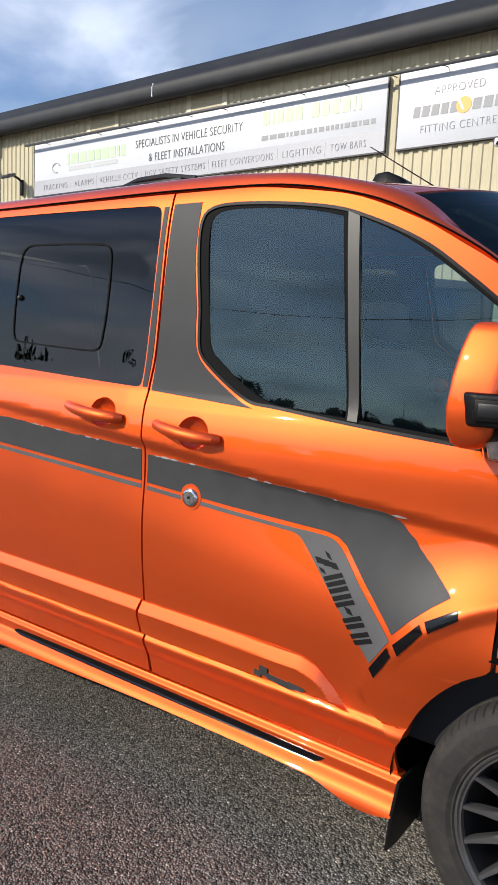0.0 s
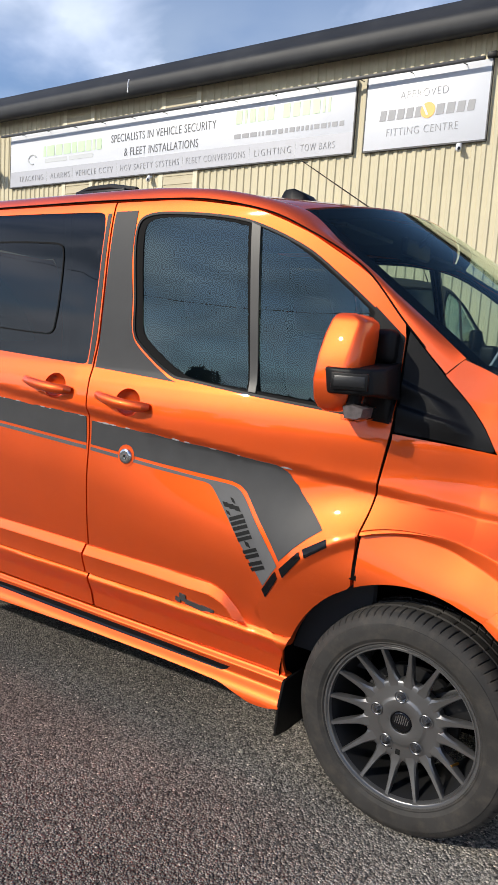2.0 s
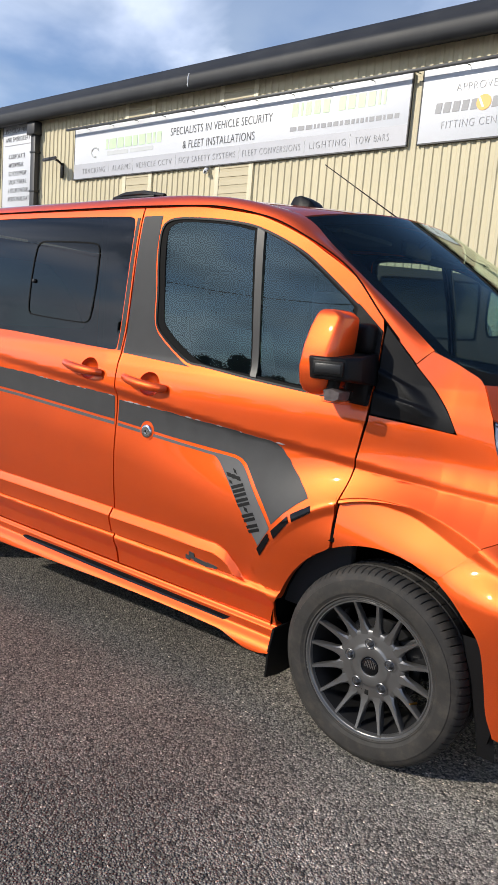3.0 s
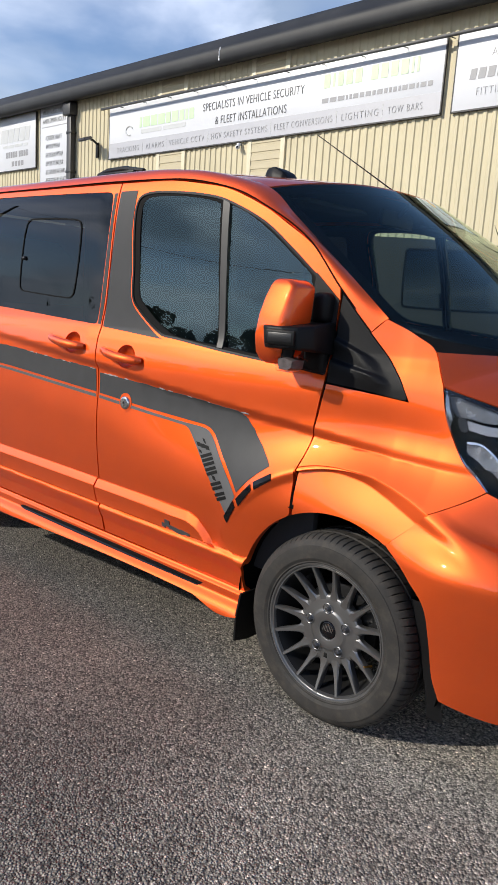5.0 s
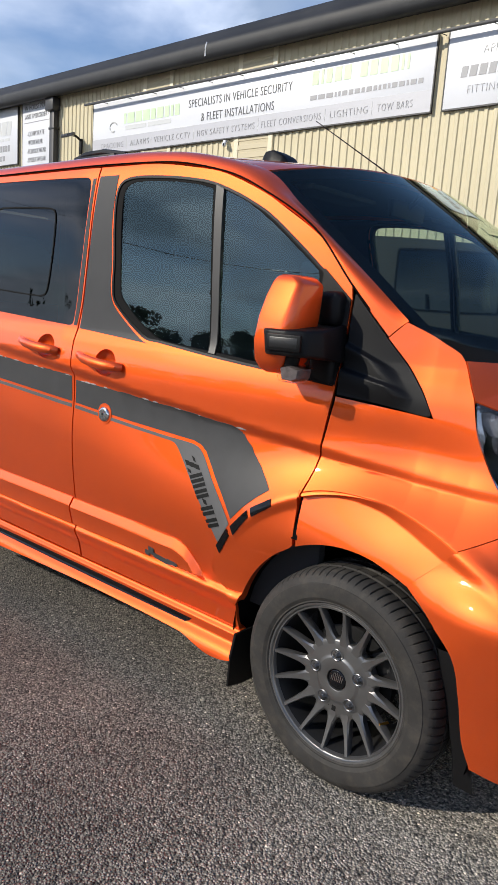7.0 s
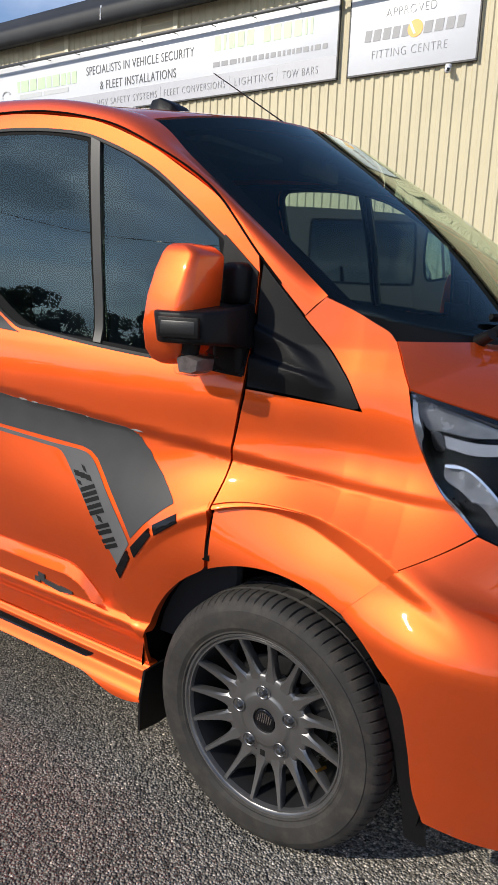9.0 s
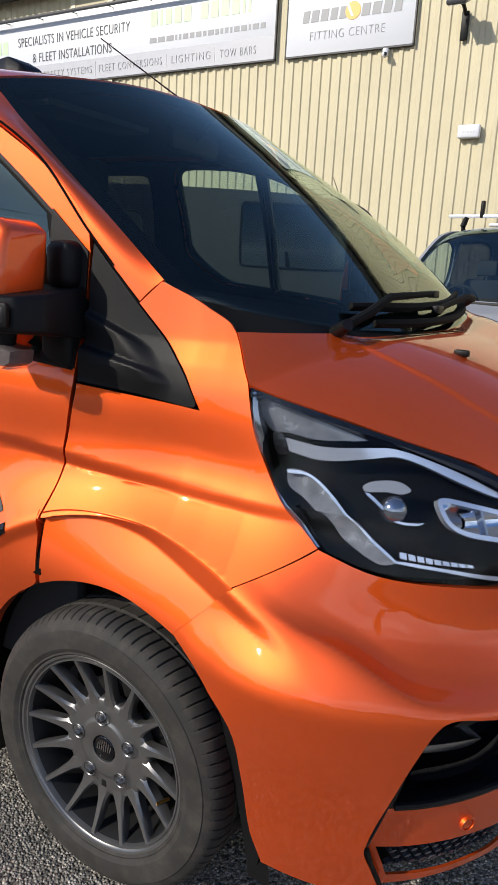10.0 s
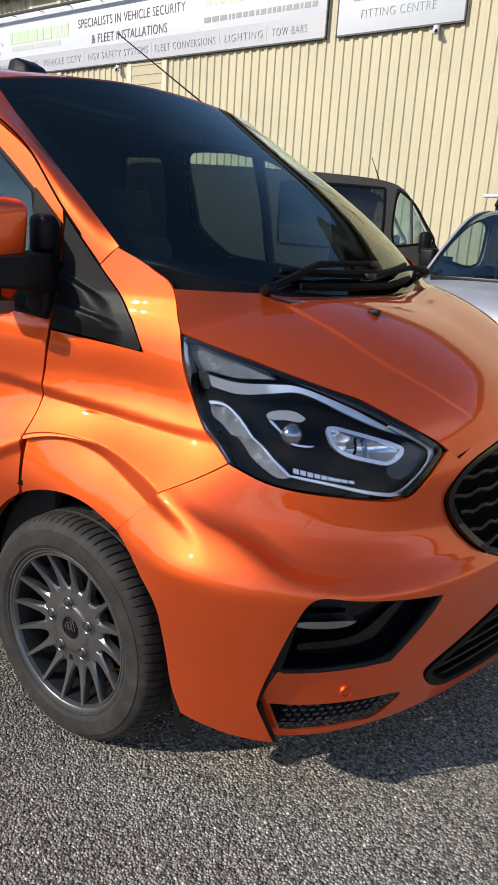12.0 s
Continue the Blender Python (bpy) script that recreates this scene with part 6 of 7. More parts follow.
def build_mudflaps():
    for s in (-1, 1):
        f = lambda y: YC + s * (y - YC) if s > 0 else -y
        bm = bmesh.new()
        pts = [(0.935, 0.345), (0.945, 0.26), (0.935, 0.145), (0.86, 0.130), (0.72, 0.130), (0.70, 0.345)]
        a = [bm.verts.new((-0.398 - 0.02 * (0.345 - z) / 0.2, -y if s < 0 else y + 2 * YC, z)) for y, z in pts]
        bm.faces.new(a)
        geo = bmesh.ops.extrude_face_region(bm, geom=bm.faces[:])
        for v in geo["geom"]:
            if isinstance(v, bmesh.types.BMVert):
                v.co.x += 0.008
        part("mudflap", bm, SATIN, van, "black rubber mudflap", smooth=False)
        bm = bmesh.new()
        rows = []
        for z in np.linspace(0.545, 0.175, 12):
            x = table(z, (0.175, 0.24, 0.375, 0.52, 0.56), (0.384, 0.374, 0.340, 0.298, 0.288))
            rows.append([bm.verts.new((x + dx, -y if s < 0 else y + 2 * YC, z)) for dx, y in ((0.06, 0.886), (0.006, 0.886), (0.0, 0.880), (0.0, 0.60))])
        for a, b in zip(rows, rows[1:]):
            for i in range(3):
                bm.faces.new((a[i], a[i + 1], b[i + 1], b[i]))
        part("splash_guard", bm, SATIN, van, smooth=False)


# ---- door mirrors ----
def build_mirrors():
    secs = []
    # height, and in plan: inner y, outer y, front x, rear x
    for z, yi, yo, xf, xr, r in ((1.238, 0.950, 1.000, -0.250, -0.295, 0.016), (1.250, 0.925, 1.022, -0.225, -0.305, 0.026), (1.275, 0.905, 1.037, -0.205, -0.312, 0.034), (1.33, 0.897, 1.045, -0.190, -0.314, 0.030), (1.40, 0.893, 1.036, -0.185, -0.308, 0.024), (1.46, 0.890, 1.018, -0.184, -0.300, 0.018), (1.492, 0.889, 1.006, -0.185, -0.292, 0.014), (1.500, 0.889, 1.003, -0.189, -0.290, 0.014), (1.514, 0.892, 0.996, -0.208, -0.282, 0.014), (1.520, 0.899, 0.988, -0.222, -0.272, 0.012)):
        pts = []
        for cx, cy, a0 in ((xf - r * 0.6, yi + r * 0.6, 0), (xf - r * 1.4, yo - r * 1.4, 90), (xr + 0.012, yo - 0.012, 180), (xr + 0.012, yi + 0.012, 270)):
            rr = (r * 0.6, r * 1.4, 0.012, 0.012)[a0 // 90]
            for k in range(6):
                a = radians(-90 + a0 + 18 * k)
                pts.append((cx + rr * math.cos(a), cy + rr * math.sin(a), z))
        secs.append(pts)
    for s in (-1, 1):
        bm = bmesh.new()
        rows = [[bm.verts.new((x, -y if s < 0 else y + 2 * YC, z)) for x, y, z in pts] for pts in secs]
        for a, b in zip(rows, rows[1:]):
            n = len(a)
            for i in range(n):
                bm.faces.new((a[i], a[(i + 1) % n], b[(i + 1) % n], b[i]))
        bm.faces.new(rows[0])
        bm.faces.new(rows[-1])
        house = part("mirror_housing", bm, ORANGE, van, "orange door mirror housing", angle=40)
        fy = lambda y: -y if s < 0 else y + 2 * YC
        # black lower arm that wraps the housing
        bm = bmesh.new()
        pts = [(-0.264, 1.046), (-0.236, 1.057), (-0.178, 1.051), (-0.130, 1.024), (-0.110, 0.965), (-0.116, 0.87), (-0.136, 0.79), (-0.245, 0.79), (-0.274, 0.93)]
        lo = [bm.verts.new((x, fy(y), 1.294 - 0.02 * step(1.0, 0.84, y))) for x, y in pts]
        hi = [bm.verts.new((x - 0.012, fy(y), 1.367 + 0.024 * step(1.0, 0.84, y))) for x, y in pts]
        n = len(pts)
        for i in range(n):
            bm.faces.new((lo[i], lo[(i + 1) % n], hi[(i + 1) % n], hi[i]))
        bm.faces.new(lo)
        bm.faces.new(hi)
        bmesh.ops.bevel(bm, geom=bm.edges[:], offset=0.009, segments=3, affect="EDGES", profile=0.5)
        arm = part("mirror_arm", bm, SATIN, van, "black mirror arm", angle=30)
        # raised frame and sunk field on the arm's outer face
        turn = pose(-0.190, fy(1.052), 1.331, 0, 0, 11 if s < 0 else -11)
        for w, h, d, mat in ((0.053, 0.024, 0.0065, SATIN), (0.045, 0.016, 0.0082, BLACK)):
            bm = box(-w, w, -d, d, -h, h, 0.004, 2)
            bm.transform(turn)
            part("arm_inset", bm, mat, arm)
        # stem and clear lamp under the arm
        bm = tube([(-0.196, fy(1.000), 1.318), (-0.197, fy(0.998), 1.288), (-0.205, fy(0.994), 1.258)], [0.024, 0.023, 0.021], 12)
        part("lamp_stem", bm, SATIN, van)

        def wedge_lamp(k, mat, name, parent, label=""):
            bm = bmesh.new()
            out = [(-0.236, 1.262), (-0.196, 1.274), (-0.142, 1.262), (-0.148, 1.228), (-0.172, 1.217), (-0.226, 1.219)]
            cx, cz = -0.188, 1.243
            rows = [[bm.verts.new((cx + (x - cx) * k * g, fy(y), cz + (z - cz) * k * g)) for x, z in out] for y, g in ((0.99 + 0.040 * k, 0.82), (0.99 + 0.026 * k, 1.0), (0.99 - 0.03 * k, 1.0), (0.99 - 0.04 * k, 0.8))]
            for a, b in zip(rows, rows[1:]):
                for i in range(6):
                    bm.faces.new((a[i], a[(i + 1) % 6], b[(i + 1) % 6], b[i]))
            bm.faces.new(rows[0])
            bm.faces.new(rows[-1])
            return part(name, bm, mat, parent, label, angle=30)

        lamp = wedge_lamp(1.0, LENS, "mirror_lamp", van, "small clear side lamp under the mirror")
        wedge_lamp(0.80, LAMP_FROST, "lamp_reflector", lamp)
        # foot of the arm against the door, and the mirror glass
        bm = box(-0.235, -0.142, min(fy(0.78), fy(0.875)), max(fy(0.78), fy(0.875)), 1.205, 1.385, 0.02, 3)
        part("mirror_foot", bm, SATIN, van)
        bm = box(-0.225, -0.150, min(fy(0.78), fy(0.868)), max(fy(0.78), fy(0.868)), 1.38, 1.485, 0.022, 3)
        part("mirror_pivot", bm, SATIN, van)
        bm = box(-0.3155, -0.3100, min(fy(0.915), fy(0.985)), max(fy(0.915), fy(0.985)), 1.295, 1.40, 0.002)
        part("mirror_glass", bm, CHROME, van)


# ---- screen, wipers, roof fittings, cabin ----
def build_fittings():
    def cowl(a, b):
        p = screen(a, 0.02)
        v = abs(2 * a - 1)
        q = Vector((p.x + 0.10 * (1 - v ** 3) - 0.02, p.y, p.z - 0.05 - 0.05 * v ** 3))
        return p + (q - p) * (1 - b) + Vector((0, 0, -0.004))
    sheet("cowl", cowl, 30, 4, SATIN, van, 0.01)

    def edge_band(a, b):
        return screen(0.5 + (a - 0.5) * 0.985, 0.0 + 0.075 * b) - Vector((0.004, 0, 0.004))
    sheet("screen_border", edge_band, 40, 4, FRIT, van, 0.0, "black painted border of the windscreen")
    for s in (0, 1):
        def side_band(a, b, s=s):
            return screen((0.002 + 0.022 * a) if s == 0 else (0.976 + 0.022 * a), b) - Vector((0.003, 0, 0.004))
        sheet("screen_border", side_band, 3, 20, FRIT, van)

    def roof_band(a, b):
        return screen(a, 0.93 + 0.07 * b) - Vector((0.003, 0, 0.004))
    sheet("screen_border", roof_band, 30, 3, FRIT, van)

    def on_screen(a, b, h=0.0):
        e = 0.01
        p = screen(a, b)
        n = (screen(a + e, b) - p).cross(screen(a, b + e) - p).normalized()
        if n.x < 0:
            n = -n
        return p + n * h

    # two arms that sweep the same way, parked low on the glass
    for foot, ends, tip in (((0.150, -0.020), ((0.29, 0.078), (0.49, 0.105)), ((0.215, 0.066), (0.70, 0.088))), ((0.83, -0.006), ((0.66, 0.060), (0.44, 0.052)), ((0.230, 0.014), (0.66, 0.040)))):
        root_pts = [on_screen(*foot, 0.03), on_screen(foot[0] + (ends[0][0] - foot[0]) * 0.5, foot[1] + (ends[0][1] - foot[1]) * 0.5, 0.045), on_screen(*ends[0], 0.05), on_screen(*ends[1], 0.045)]
        w = part("wiper", tube(root_pts, [0.011, 0.012, 0.010, 0.008], 8), RUBBER, van, "black windscreen wiper arm and blade")
        blade = [on_screen(tip[0][0] + (tip[1][0] - tip[0][0]) * k / 10, tip[0][1] + (tip[1][1] - tip[0][1]) * k / 10, 0.022 + 0.006 * math.sin(k / 10 * math.pi)) for k in range(11)]
        part("blade", tube(blade, [0.008] + [0.0115] * 9 + [0.008], 6), RUBBER, w)
        part("blade_rubber", tube([p - Vector((0.003, 0, 0.009)) for p in blade], 0.003, 4), RUBBER, w)
        c = on_screen(*ends[1], 0.042)
        part("blade_clip", box(c.x - 0.010, c.x + 0.010, c.y - 0.026, c.y + 0.026, c.z - 0.010, c.z + 0.010, 0.004), SATIN, w)
        part("pivot_cap", tube([on_screen(*foot, 0.0), on_screen(*foot, 0.05)], [0.018, 0.014], 12), SATIN, w)
    # washer jets
    for a, y in ((0.30, -0.304), (0.30, 0.36)):
        bb = 1 - abs(y - YC) / 0.76
        p = min((bonnet(k / 60, bb) for k in range(61)), key=lambda q: abs(q.x - (0.566 if y < 0 else 0.585)))
        p = Vector((p.x, y, p.z + 0.004))
        bm = box(p.x - 0.020, p.x + 0.016, p.y - 0.010, p.y + 0.010, p.z - 0.006, p.z + 0.010, 0.005, 2)
        part("washer_jet", bm, SATIN, van)
    # roof fittings
    bm = bmesh.new()
    secs = ((-0.845, 0.030, 0.030, 0.0), (-0.815, 0.052, 0.045, 0.044), (-0.775, 0.060, 0.050, 0.052), (-0.725, 0.060, 0.050, 0.036), (-0.690, 0.045, 0.040, 0.004))
    rows = []
    for x, w0, w1, h in secs:
        z = 1.968 - 0.045 * step(-1.0, -0.5, x)
        rows.append([bm.verts.new(q) for q in ((x, -0.43 - w0, z - 0.012), (x, -0.43 - w1 * 0.8, z + h), (x, -0.43 + w1 * 0.8, z + h), (x, -0.43 + w0, z - 0.006))])
    for a, b in zip(rows, rows[1:]):
        for i in range(4):
            bm.faces.new((a[i], a[(i + 1) % 4], b[(i + 1) % 4], b[i]))
    bm.faces.new(rows[0])
    bm.faces.new(rows[-1])
    bmesh.ops.bevel(bm, geom=bm.edges[:], offset=0.006, segments=2, affect="EDGES", profile=0.5)
    part("roof_pod", bm, SATIN, van, "small black wedge-shaped roof pod")
    bm = box(-1.66, -1.40, -0.72, -0.66, 1.972, 1.992, 0.009, 2)
    mount = part("rack_foot", bm, SATIN, van, "black roof rack foot")
    bm = tube([(-1.70, -0.69, 1.985), (-1.62, -0.69, 1.998), (-1.5, -0.69, 2.000), (-1.36, -0.69, 1.985)], [0.012, 0.018, 0.018, 0.012], 8)
    part("rack_clamp", bm, SATIN, van)
    root_pt, tip = Vector((-0.585, 0.622, 1.893)), Vector((-1.39, 0.591, 2.399))
    d = (tip - root_pt).normalized()
    bm = tube([root_pt + Vector((0.05, 0, -0.012)), root_pt, root_pt + d * 0.05], [0.014, 0.016, 0.008], 8)
    foot = part("aerial", bm, SATIN, van, "slim black whip aerial leaning back")
    part("whip", tube([root_pt + d * 0.04, root_pt + d * 0.5, tip], [0.0050, 0.0036, 0.0026], 6), SATIN, foot)


def build_cabin():
    # floor pan, sills and engine block out of black plates that block light
    part("floor_pan", box(-3.6, -0.5, -0.84, 0.88, 0.36, 0.42), DARK, van)
    part("underbody", box(-2.45, -0.48, -0.80, 0.84, 0.24, 0.36), DARK, van)
    part("underbody", box(-3.6, 0.75, -0.50, 0.54, 0.26, 0.36), DARK, van)
    # unseen black box that stops light leaking in under the bonnet
    part("engine_light_block", box(-0.10, 0.66, -0.56, 0.60, 0.34, 1.08, 0.03), DARK, van)
    part("bulkhead", box(-0.02, 0.02, -0.74, 0.78, 0.36, 1.22), DARK, van)
    def dash(a, b):
        y = -0.68 + 1.40 * a
        pts = ((0.27, 1.240), (0.12, 1.290), (-0.12, 1.305), (-0.24, 1.285), (-0.30, 1.20), (-0.27, 1.00), (-0.20, 0.80))
        t = b * (len(pts) - 1)
        i = min(int(t), len(pts) - 2)
        f = t - i
        x = pts[i][0] + (pts[i + 1][0] - pts[i][0]) * f
        z = pts[i][1] + (pts[i + 1][1] - pts[i][1]) * f
        z += 0.035 * math.exp(-((y + 0.40) / 0.20) ** 2) * step(0.05, -0.2, x) * step(0.9, 1.2, z)
        return Vector((x - 0.06 * (abs(y - YC) / 0.76) ** 4, y, z))
    sheet("dashboard", dash, 40, 24, DASH, van, 0.0, "black moulded dashboard")
    part("dash_tray", box(-0.10, 0.10, -0.02, 0.20, 1.300, 1.312, 0.004), SATIN, van)
    # steering wheel
    c, m = Vector((-0.42, -0.40, 1.15)), Euler((0, radians(-62), 0)).to_matrix().to_4x4()
    bm = tube([(0.185 * math.cos(a), 0.185 * math.sin(a), 0) for a in np.linspace(0, math.tau, 41)[:-1]], 0.016, 8, closed=True)
    bm.transform(Matrix.Translation(c) @ m)
    st = part("steering_wheel", bm, DASH, van)
    bm = box(-0.06, 0.06, -0.075, 0.075, -0.02, 0.02, 0.015)
    box(-0.018, 0.018, -0.18, 0.18, -0.008, 0.006, bm=bm)
    bm.transform(Matrix.Translation(c) @ m)
    part("wheel_boss", bm, DASH, st)
    for y in (-0.42, 0.46):
        bm = box(-0.98, -0.50, y - 0.25, y + 0.25, 0.62, 0.80, 0.07, 3)
        seat = part("seat", bm, CLOTH, van, "dark cloth front seat")
        bm = box(-0.11, 0.05, y - 0.25, y + 0.25, 0.0, 0.70, 0.06, 3)
        bm.transform(Matrix.Translation((-0.96, 0, 0.78)) @ Euler((0, radians(-14), 0)).to_matrix().to_4x4())
        part("backrest", bm, CLOTH, seat)
        bm = box(-0.06, 0.05, y - 0.135, y + 0.135, 0.0, 0.17, 0.04, 3)
        bm.transform(Matrix.Translation((-1.155, 0, 1.50)) @ Euler((0, radians(-8), 0)).to_matrix().to_4x4())
        part("headrest", bm, CLOTH, seat)
        part("plinth", box(-0.95, -0.55, y - 0.2, y + 0.2, 0.42, 0.64), DARK, seat)
    # lining, and an unseen wall added to keep the rear dark
    part("rear_blackout", box(-1.62, -1.58, -0.82, 0.86, 0.42, 1.93), LINING, van)
    def lining(a, b):
        p = roof(a, b)
        return Vector((p.x - 0.02, p.y, p.z - 0.035))
    sheet("headlining", lining, 30, 8, LINING, van, mirror=True)
    for s in (-1, 1):
        yy = YC + s * 0.84
        part("door_card", box(-1.28, -0.15, yy - 0.02, yy + 0.02, 0.42, 1.20, 0.015), LINING, van)
        part("sun_visor", box(-0.60, -0.47, YC + s * 0.42 - 0.2, YC + s * 0.42 + 0.2, 1.825, 1.845, 0.008), LINING, van)
    bm = box(-0.48, -0.45, YC - 0.13, YC + 0.13, 1.80, 1.87, 0.012)
    mir = part("rear_view_mirror", bm, SATIN, van)
    part("mirror_stalk", tube([(-0.455, YC, 1.85), (-0.40, YC, 1.90)], 0.012, 8), SATIN, mir)
    # tail: doors, bumper and lights close the body
    def tail(a, b):
        z = 0.35 + 1.58 * b
        w = side(-3.66, z) if z < 1.9 else 0.80
        y = -w + (w * 2 + 2 * YC) * a
        return Vector((-3.66 - 0.03 * math.sin(math.pi * a) - 0.02 * math.sin(math.pi * b), y, z))
    sheet("tailgate", lambda a, b: tail(1 - a, b), 20, 20, ORANGE, van, 0.02)
    part("rear_bumper", box(-3.74, -3.60, -0.92, 0.96, 0.30, 0.58, 0.05, 3), ORANGE, van)
    bm = box(-3.705, -3.69, -0.70, 0.74, 1.32, 1.80, 0.01)
    part("tail_window", bm, GLOSS, van)


build_wheel()
build_mudflaps()
build_mirrors()
build_fittings()
build_cabin()


# ---- the two parked vans by the wall ----
def parked_van(name, label, at, paint_mat, top, front, rear, half, windows, glass_span, belt=1.25, tumble=0.16, wheels=(-0.9, -3.6), wheel_r=0.33):
    """A panel van about a point under its front. top: its outline (x, z) from the front skirt over the roof to the tail."""
    root = thing(name, label, "van", "parked vans", at=at)

    def wide(z):
        return half - tumble * max(0.0, z - belt) ** 1.4 - 0.10 * max(0.0, 0.5 - z)

    def flank(u, v):
        return Vector((u, -wide(v) + 0.10 * step(front - 0.75, front, u), v))

    outline = [(x, z, 1) if k in (0, len(top) - 1) else (x, z) for k, (x, z) in enumerate(top)]
    wheel_cuts = []
    for wx in wheels:
        wheel_cuts.append(arc(wx, 0.33, wheel_r + 0.07, 176, 4, 12))
    bottom = [(rear, 0.28, 1)]
    for cut in reversed(wheel_cuts):
        bottom += [(cut[0][0], 0.28, 1)] + cut + [(cut[-1][0], 0.28, 1)]
    loop = [(x, z, *r) for x, z, *r in outline] + bottom
    for s in (1, -1):
        obs = patch("flank", loop, paint_mat, root, surf=flank, holes=windows, grid=0.12, depth=0.03)
        panes = [patch("pane", w, PRIVACY if k else CLEAR, root, surf=flank, out=-0.01, grid=0.2, depth=0.004)[0] for k, w in enumerate(windows)]
        rims = [patch("window_seal", rounded(w), RUBBER, root, surf=flank, out=0.004, holes=[shrink(rounded(w), 0.03)], smooth_line=False, grid=0.2, depth=0.01)[0] for w in windows]
        if s < 0:
            for o in obs + panes + rims:
                for v in o.data.vertices:
                    v.co.y = -v.co.y
                o.data.flip_normals()
    line = rounded([(x, z) for x, z in top] + [(rear, 0.28, 1), (front, 0.28, 1)])[: 5 * (len(top) - 1) + 1]
    spans = {"nose": [], "windscreen": [], "roof_panel": []}
    for a, b in zip(line, line[1:]):
        zm = (a[1] + b[1]) / 2
        xm = (a[0] + b[0]) / 2
        key = "nose" if xm > glass_span[0] else ("windscreen" if xm > glass_span[1] else "roof_panel")
        spans[key].append((a, b))
    for key, segs in spans.items():
        bm = bmesh.new()
        n = 10
        for a, b in segs:
            rows = []
            for x, z in (a, b):
                w = wide(z) - (0.10 * step(front - 0.75, front, x))
                row = []
                for k in range(n + 1):
                    v = -1 + 2 * k / n
                    lift = 0.05 * (1 - v * v)
                    row.append(bm.verts.new((x + (lift * 0.8 if key != "roof_panel" else 0), v * w, z + (lift if key != "nose" else lift * 0.4) - 0.05 * abs(v) ** 8)))
                rows.append(row)
            for k in range(n):
                bm.faces.new((rows[0][k], rows[0][k + 1], rows[1][k + 1], rows[1][k]))
        bmesh.ops.remove_doubles(bm, verts=bm.verts[:], dist=0.0005)
        part(key, bm, CLEAR if key == "windscreen" else paint_mat, root)
    part("floor", box(rear + 0.1, front - 0.3, -half + 0.12, half - 0.12, 0.25, 0.40), DARK, root)
    part("dashboard", box(glass_span[0] - 0.55, glass_span[0] - 0.05, -half + 0.15, half - 0.15, 0.75, belt - 0.06, 0.08, 3), DASH, root)
    bm = tube([(0.19 * math.cos(a) * 0.45, 0.19 * math.sin(a), 0.19 * math.cos(a) * 0.9) for a in np.linspace(0, math.tau, 25)[:-1]], 0.016, 6, closed=True)
    bm.transform(Matrix.Translation((glass_span[0] - 0.72, -half * 0.45, belt - 0.05)))
    part("steering_wheel", bm, DASH, root)
    for y in (-half * 0.48, half * 0.48):
        x0 = glass_span[0] - 1.35
        seat = part("seat", box(x0 - 0.12, x0 + 0.08, y - 0.24, y + 0.24, 0.6, belt + 0.20, 0.06, 2), CLOTH, root)
        part("headrest", box(x0 - 0.10, x0 + 0.0, y - 0.13, y + 0.13, belt + 0.24, belt + 0.42, 0.035, 2), CLOTH, seat)
    for wx in wheels:
        for s in (-1, 1):
            bm = lathe([(0.001, 0.0), (0.12, -0.01), (0.20, -0.02), (0.21, -0.03), (wheel_r - 0.10, -0.035), (wheel_r - 0.03, -0.03), (wheel_r, 0.0), (wheel_r, 0.17), (0.2, 0.19)], 32)
            bm.transform(pose(wx, s * (half - 0.04), wheel_r, 0, 0, 0 if s < 0 else 180))
            part("wheel", bm, TYRE, root)
    for s in (-1, 1):
        bm = box(-0.07, 0.07, -0.10, 0.10, -0.14, 0.14, 0.04, 3)
        bm.transform(Matrix.Translation((glass_span[0] - 0.38, s * (half + 0.14), belt + 0.12)))
        part("door_mirror", bm, SATIN, root)
        part("mirror_arm", box(glass_span[0] - 0.42, glass_span[0] - 0.34, min(s * (half - 0.04), s * (half + 0.1)), max(s * (half - 0.04), s * (half + 0.1)), belt - 0.02, belt + 0.03), SATIN, root)
    part("cowl", box(glass_span[0] - 0.04, glass_span[0] + 0.10, -half + 0.2, half - 0.2, belt - 0.10, belt - 0.03, 0.01), SATIN, root)
    return root


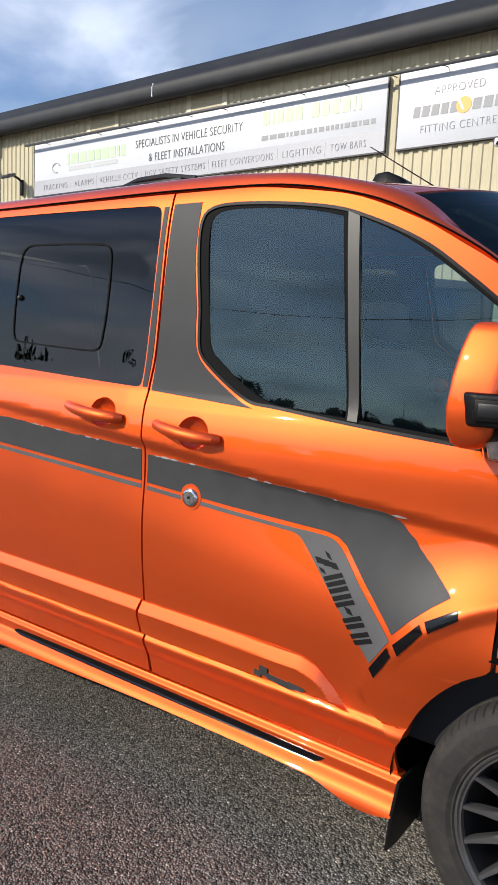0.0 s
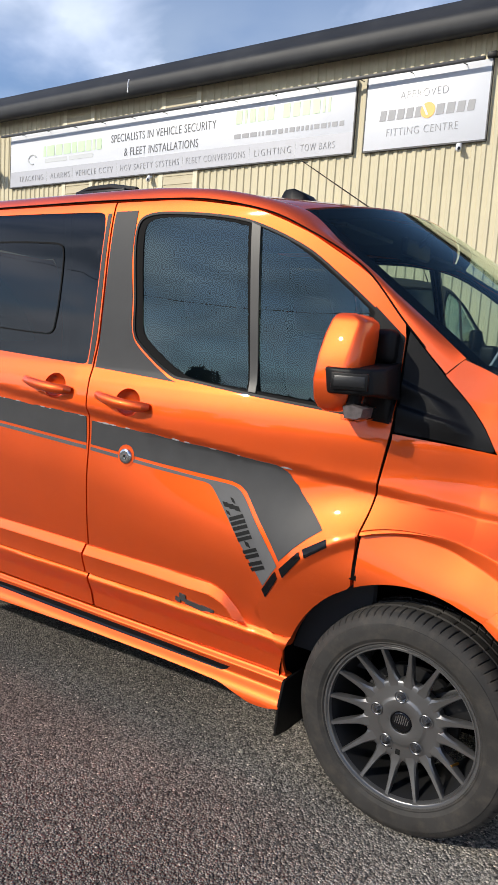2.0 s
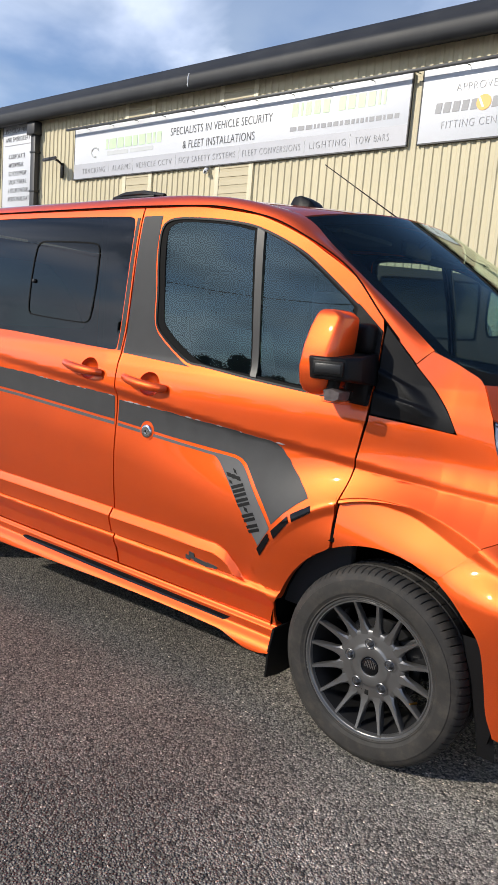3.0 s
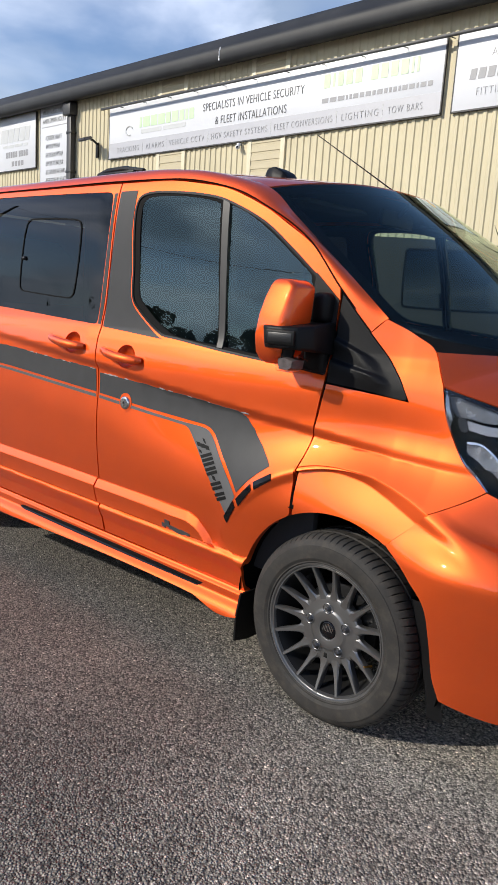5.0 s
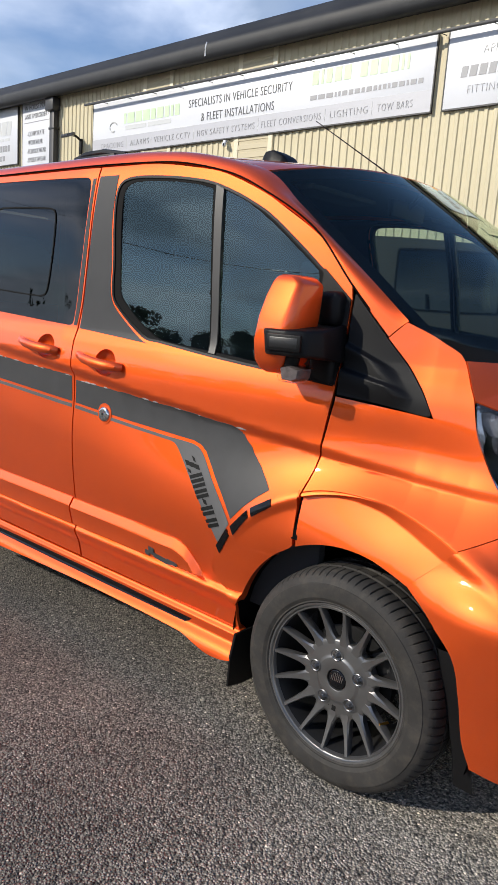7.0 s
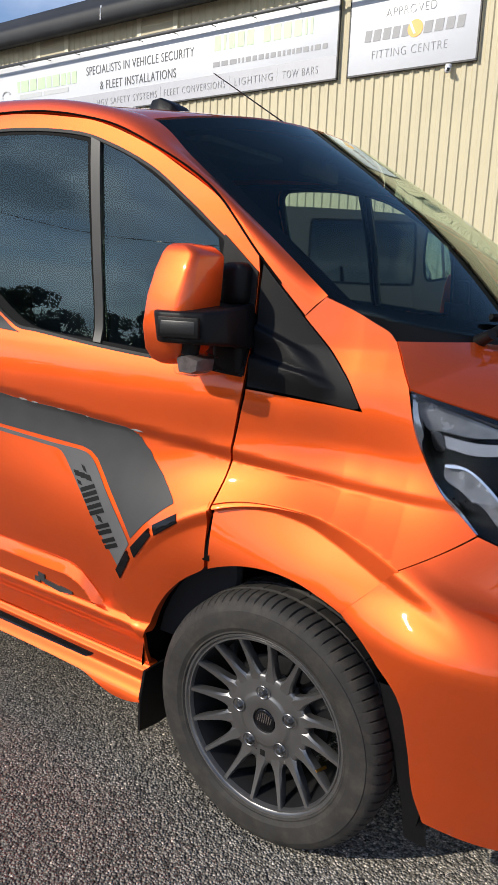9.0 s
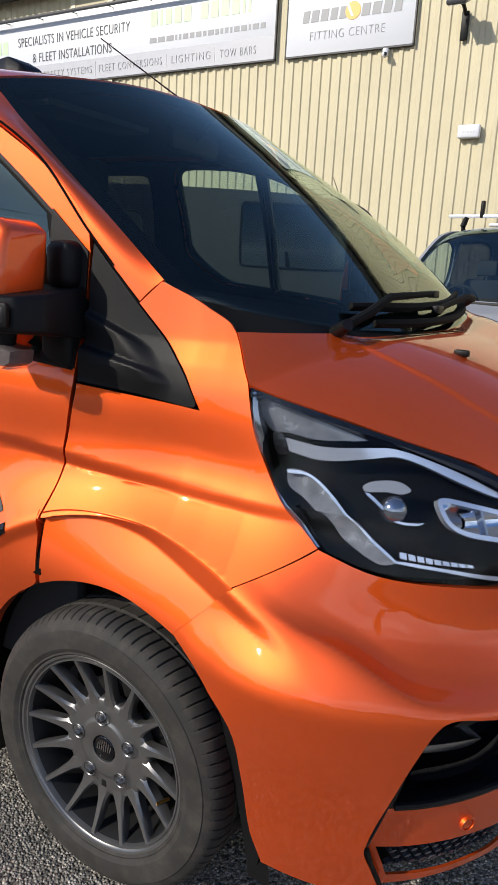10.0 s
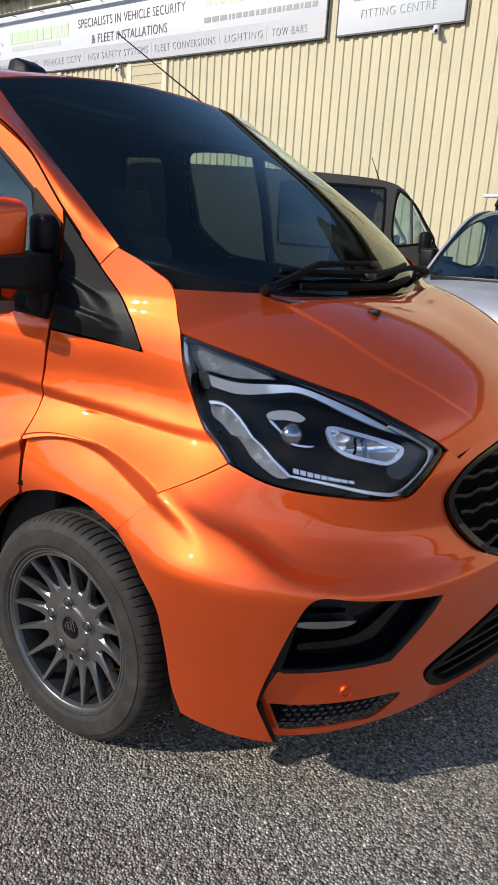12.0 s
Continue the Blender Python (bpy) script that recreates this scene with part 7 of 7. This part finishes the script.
def build_parked():
    # grey van, side on to the yard
    g = 0.30
    top = [(0.0, 0.35), (0.03, 0.60), (-0.06, 0.92), (-0.30, 1.06), (-0.66, 1.17), (-0.90, 1.42), (-1.10, 1.72), (-1.28, 1.98), (-1.52, 2.09), (-2.1, 2.14), (-3.2, 2.16), (-4.7, 2.13), (-5.0, 2.05), (-5.05, 1.5), (-5.05, 0.45)]
    front_win = [(-1.40, 2.00), (-1.29, 1.96), (-1.14, 1.83), (-0.98, 1.60), (-0.84, 1.36), (-1.10, 1.30), (-1.40, 1.29)]
    panel = [(-2.9, 2.02), (-1.58, 2.02), (-1.54, 1.98), (-1.54, 1.25), (-1.58, 1.20), (-2.9, 1.20), (-2.95, 1.25), (-2.95, 1.98)]
    r = parked_van("grey_panel_van", "dark grey panel van parked side on by the wall", pose(-2.17, 8.6, g, 0, 0, 35), VAN_GREY, top, 0.03, -5.05, 0.96, [front_win, panel], (-0.62, -1.50), belt=1.22)
    part("window_bar", tube([(-1.14, -0.935, 1.30), (-1.20, -0.86, 1.88)], 0.02, 6), VAN_GREY, r)
    part("aerial", tube([(-1.62, -0.70, 2.10), (-1.76, -0.70, 2.40)], [0.008, 0.004], 6), SATIN, r)
    # silver van, nose towards the yard, with roof bars
    g = rise(0, 4.5)
    top = [(0.0, 0.32), (0.03, 0.60), (-0.06, 0.80), (-0.26, 0.92), (-0.76, 1.04), (-1.10, 1.36), (-1.42, 1.65), (-1.62, 1.76), (-1.95, 1.82), (-2.8, 1.83), (-3.9, 1.80), (-4.2, 1.70), (-4.35, 1.2), (-4.35, 0.42)]
    win = [(-1.88, 1.70), (-1.66, 1.68), (-1.45, 1.56), (-1.10, 1.26), (-1.16, 1.20), (-2.0, 1.18), (-2.02, 1.60)]
    win2 = [(-3.1, 1.69), (-2.15, 1.71), (-2.12, 1.66), (-2.12, 1.20), (-3.1, 1.20)]
    turn = -99.6
    r = parked_van("silver_van", "silver van with roof bars parked facing the yard", pose(-0.99, 4.71, 0.22, 0, 0, turn), SILVER, top, 0.03, -4.35, 0.90, [win, win2], (-0.74, -1.66), belt=1.08, wheels=(-0.80, -3.45), wheel_r=0.31)
    for x in (-2.0, -3.2):
        bar = part("roof_bar", tube([(x, -0.92, 1.99), (x, 0.92, 1.99)], 0.022, 8), WHITE, r, "pale roof bar on black feet")
        for s in (-1, 1):
            part("bar_foot", tube([(x, s * 0.72, 1.80), (x, s * 0.74, 1.88), (x, s * 0.70, 1.98)], [0.055, 0.035, 0.03], 8), SATIN, bar)
            part("upright", box(x - 0.03, x + 0.03, s * 0.52 - 0.02, s * 0.52 + 0.02, 1.97, 2.16, 0.01), SATIN, bar)


# ---- behind the camera: trees, a lamp post and a far hedge, which the paint and glass mirror ----
def leaf_mass(bm, rnd, centre, radius, count, size):
    for _ in range(count):
        d = Vector((rnd.gauss(0, 1), rnd.gauss(0, 1), rnd.gauss(0, 1))).normalized() * radius * rnd.uniform(0.55, 1.0)
        p = Vector(centre) + Vector((d.x, d.y, d.z * 0.8))
        a = Vector((rnd.uniform(-1, 1), rnd.uniform(-1, 1), rnd.uniform(-1, 1))).normalized() * size
        b = a.cross(Vector((rnd.uniform(-1, 1), rnd.uniform(-1, 1), rnd.uniform(-1, 1)))).normalized() * size * 0.6
        bm.faces.new([bm.verts.new(p + q) for q in (-a, b, a, -b)])


def build_trees():
    rnd = random.Random(7)
    root = thing("tree", "leafy green tree at the edge of the yard", "tree", "trees behind the yard", at=pose(-6, -27, 0))
    trunk = tube([(0, 0, 0), (0.08, 0.05, 1.0), (0.0, 0.1, 2.2), (0.1, 0.0, 3.6)], [0.22, 0.17, 0.13, 0.06], 8)
    for k in range(6):
        a = k * 1.05
        tube([(0.05, 0.05, 1.6 + 0.25 * k), (0.8 * math.cos(a), 0.8 * math.sin(a), 2.4 + 0.25 * k), (1.5 * math.cos(a), 1.5 * math.sin(a), 2.9 + 0.3 * k)], [0.08, 0.05, 0.02], 6, bm=trunk)
    part("trunk", trunk, BARK, root)
    crown = bmesh.new()
    for k in range(22):
        a, h = rnd.uniform(0, math.tau), rnd.uniform(0.9, 5.0)
        r = rnd.uniform(0.3, 1.7) * (1.0 if h < 4 else 0.6)
        leaf_mass(crown, rnd, (r * math.cos(a), r * math.sin(a), h), rnd.uniform(0.6, 1.05), 150, 0.13)
    part("crown", crown, LEAF, root, smooth=False)
    spots = [(-15.9, -27, 40, 0.78), (-13.3, -26.6, 200, 0.58), (-26.2, -27, 110, 1.0), (-28.8, -27.5, 10, 0.95), (-23.8, -28, 300, 0.74), (-19.2, -27.5, 75, 0.74), (-37, -27.5, 130, 1.05), (-40.5, -28, 20, 0.95), (-44.5, -27.5, 250, 1.05)]
    spots += [(-110 + 6.2 * k + rnd.uniform(-1.5, 1.5), -30 + rnd.uniform(-1.5, 1.5), rnd.uniform(0, 360), rnd.choice((0.48, 0.55, 0.60, 0.66))) for k in range(26)]
    for x, y, t, s in spots:
        o = copy_thing(root, pose(x, y, 0, 0, 0, t))
        o.scale = (s * 1.2, s * 1.2, s)
    root.scale = (0.7, 0.7, 0.5)
    hedge = bmesh.new()
    for k in range(200):
        x = -125 + k * 0.95 + rnd.uniform(-0.8, 0.8)
        leaf_mass(hedge, rnd, (x, -26.5 + rnd.uniform(-1.0, 1.0), rnd.uniform(0.3, 2.3)), rnd.uniform(0.8, 1.3), 300, 0.20)
    tagged(part("hedge", hedge, LEAF, smooth=False), "dense dark green hedge along the far side", "hedge", kind="stuff")
    bm = tube([(-30 + 2.5 * k, -14, 4.8 + 0.0104 * (2.5 * k - 25) ** 2) for k in range(19)], 0.012, 5)
    line = thing("overhead_line", "thin dark overhead cable slung between wooden poles", "cable")
    part("cable", bm, SATIN, line)
    for x, h in ((-30, 11.5), (15, 9.1)):
        part("pole", tube([(x, -14, 0), (x, -14, h)], [0.14, 0.10], 10), BARK, line)
    post = thing("street_lamp", "tall grey street lamp beyond the yard", "street lamp", at=pose(-19.4, -85, 0, 0, 0, 70))
    part("column", tube([(0, 0, 0), (0, 0, 1.2), (0, 0, 1.25), (0, 0, 8.3)], [0.10, 0.10, 0.07, 0.05], 10), SATIN, post)
    bm = box(-0.10, 0.75, -0.13, 0.13, 8.25, 8.36, 0.04, 2)
    part("head", bm, SATIN, post)


build_parked()
build_trees()
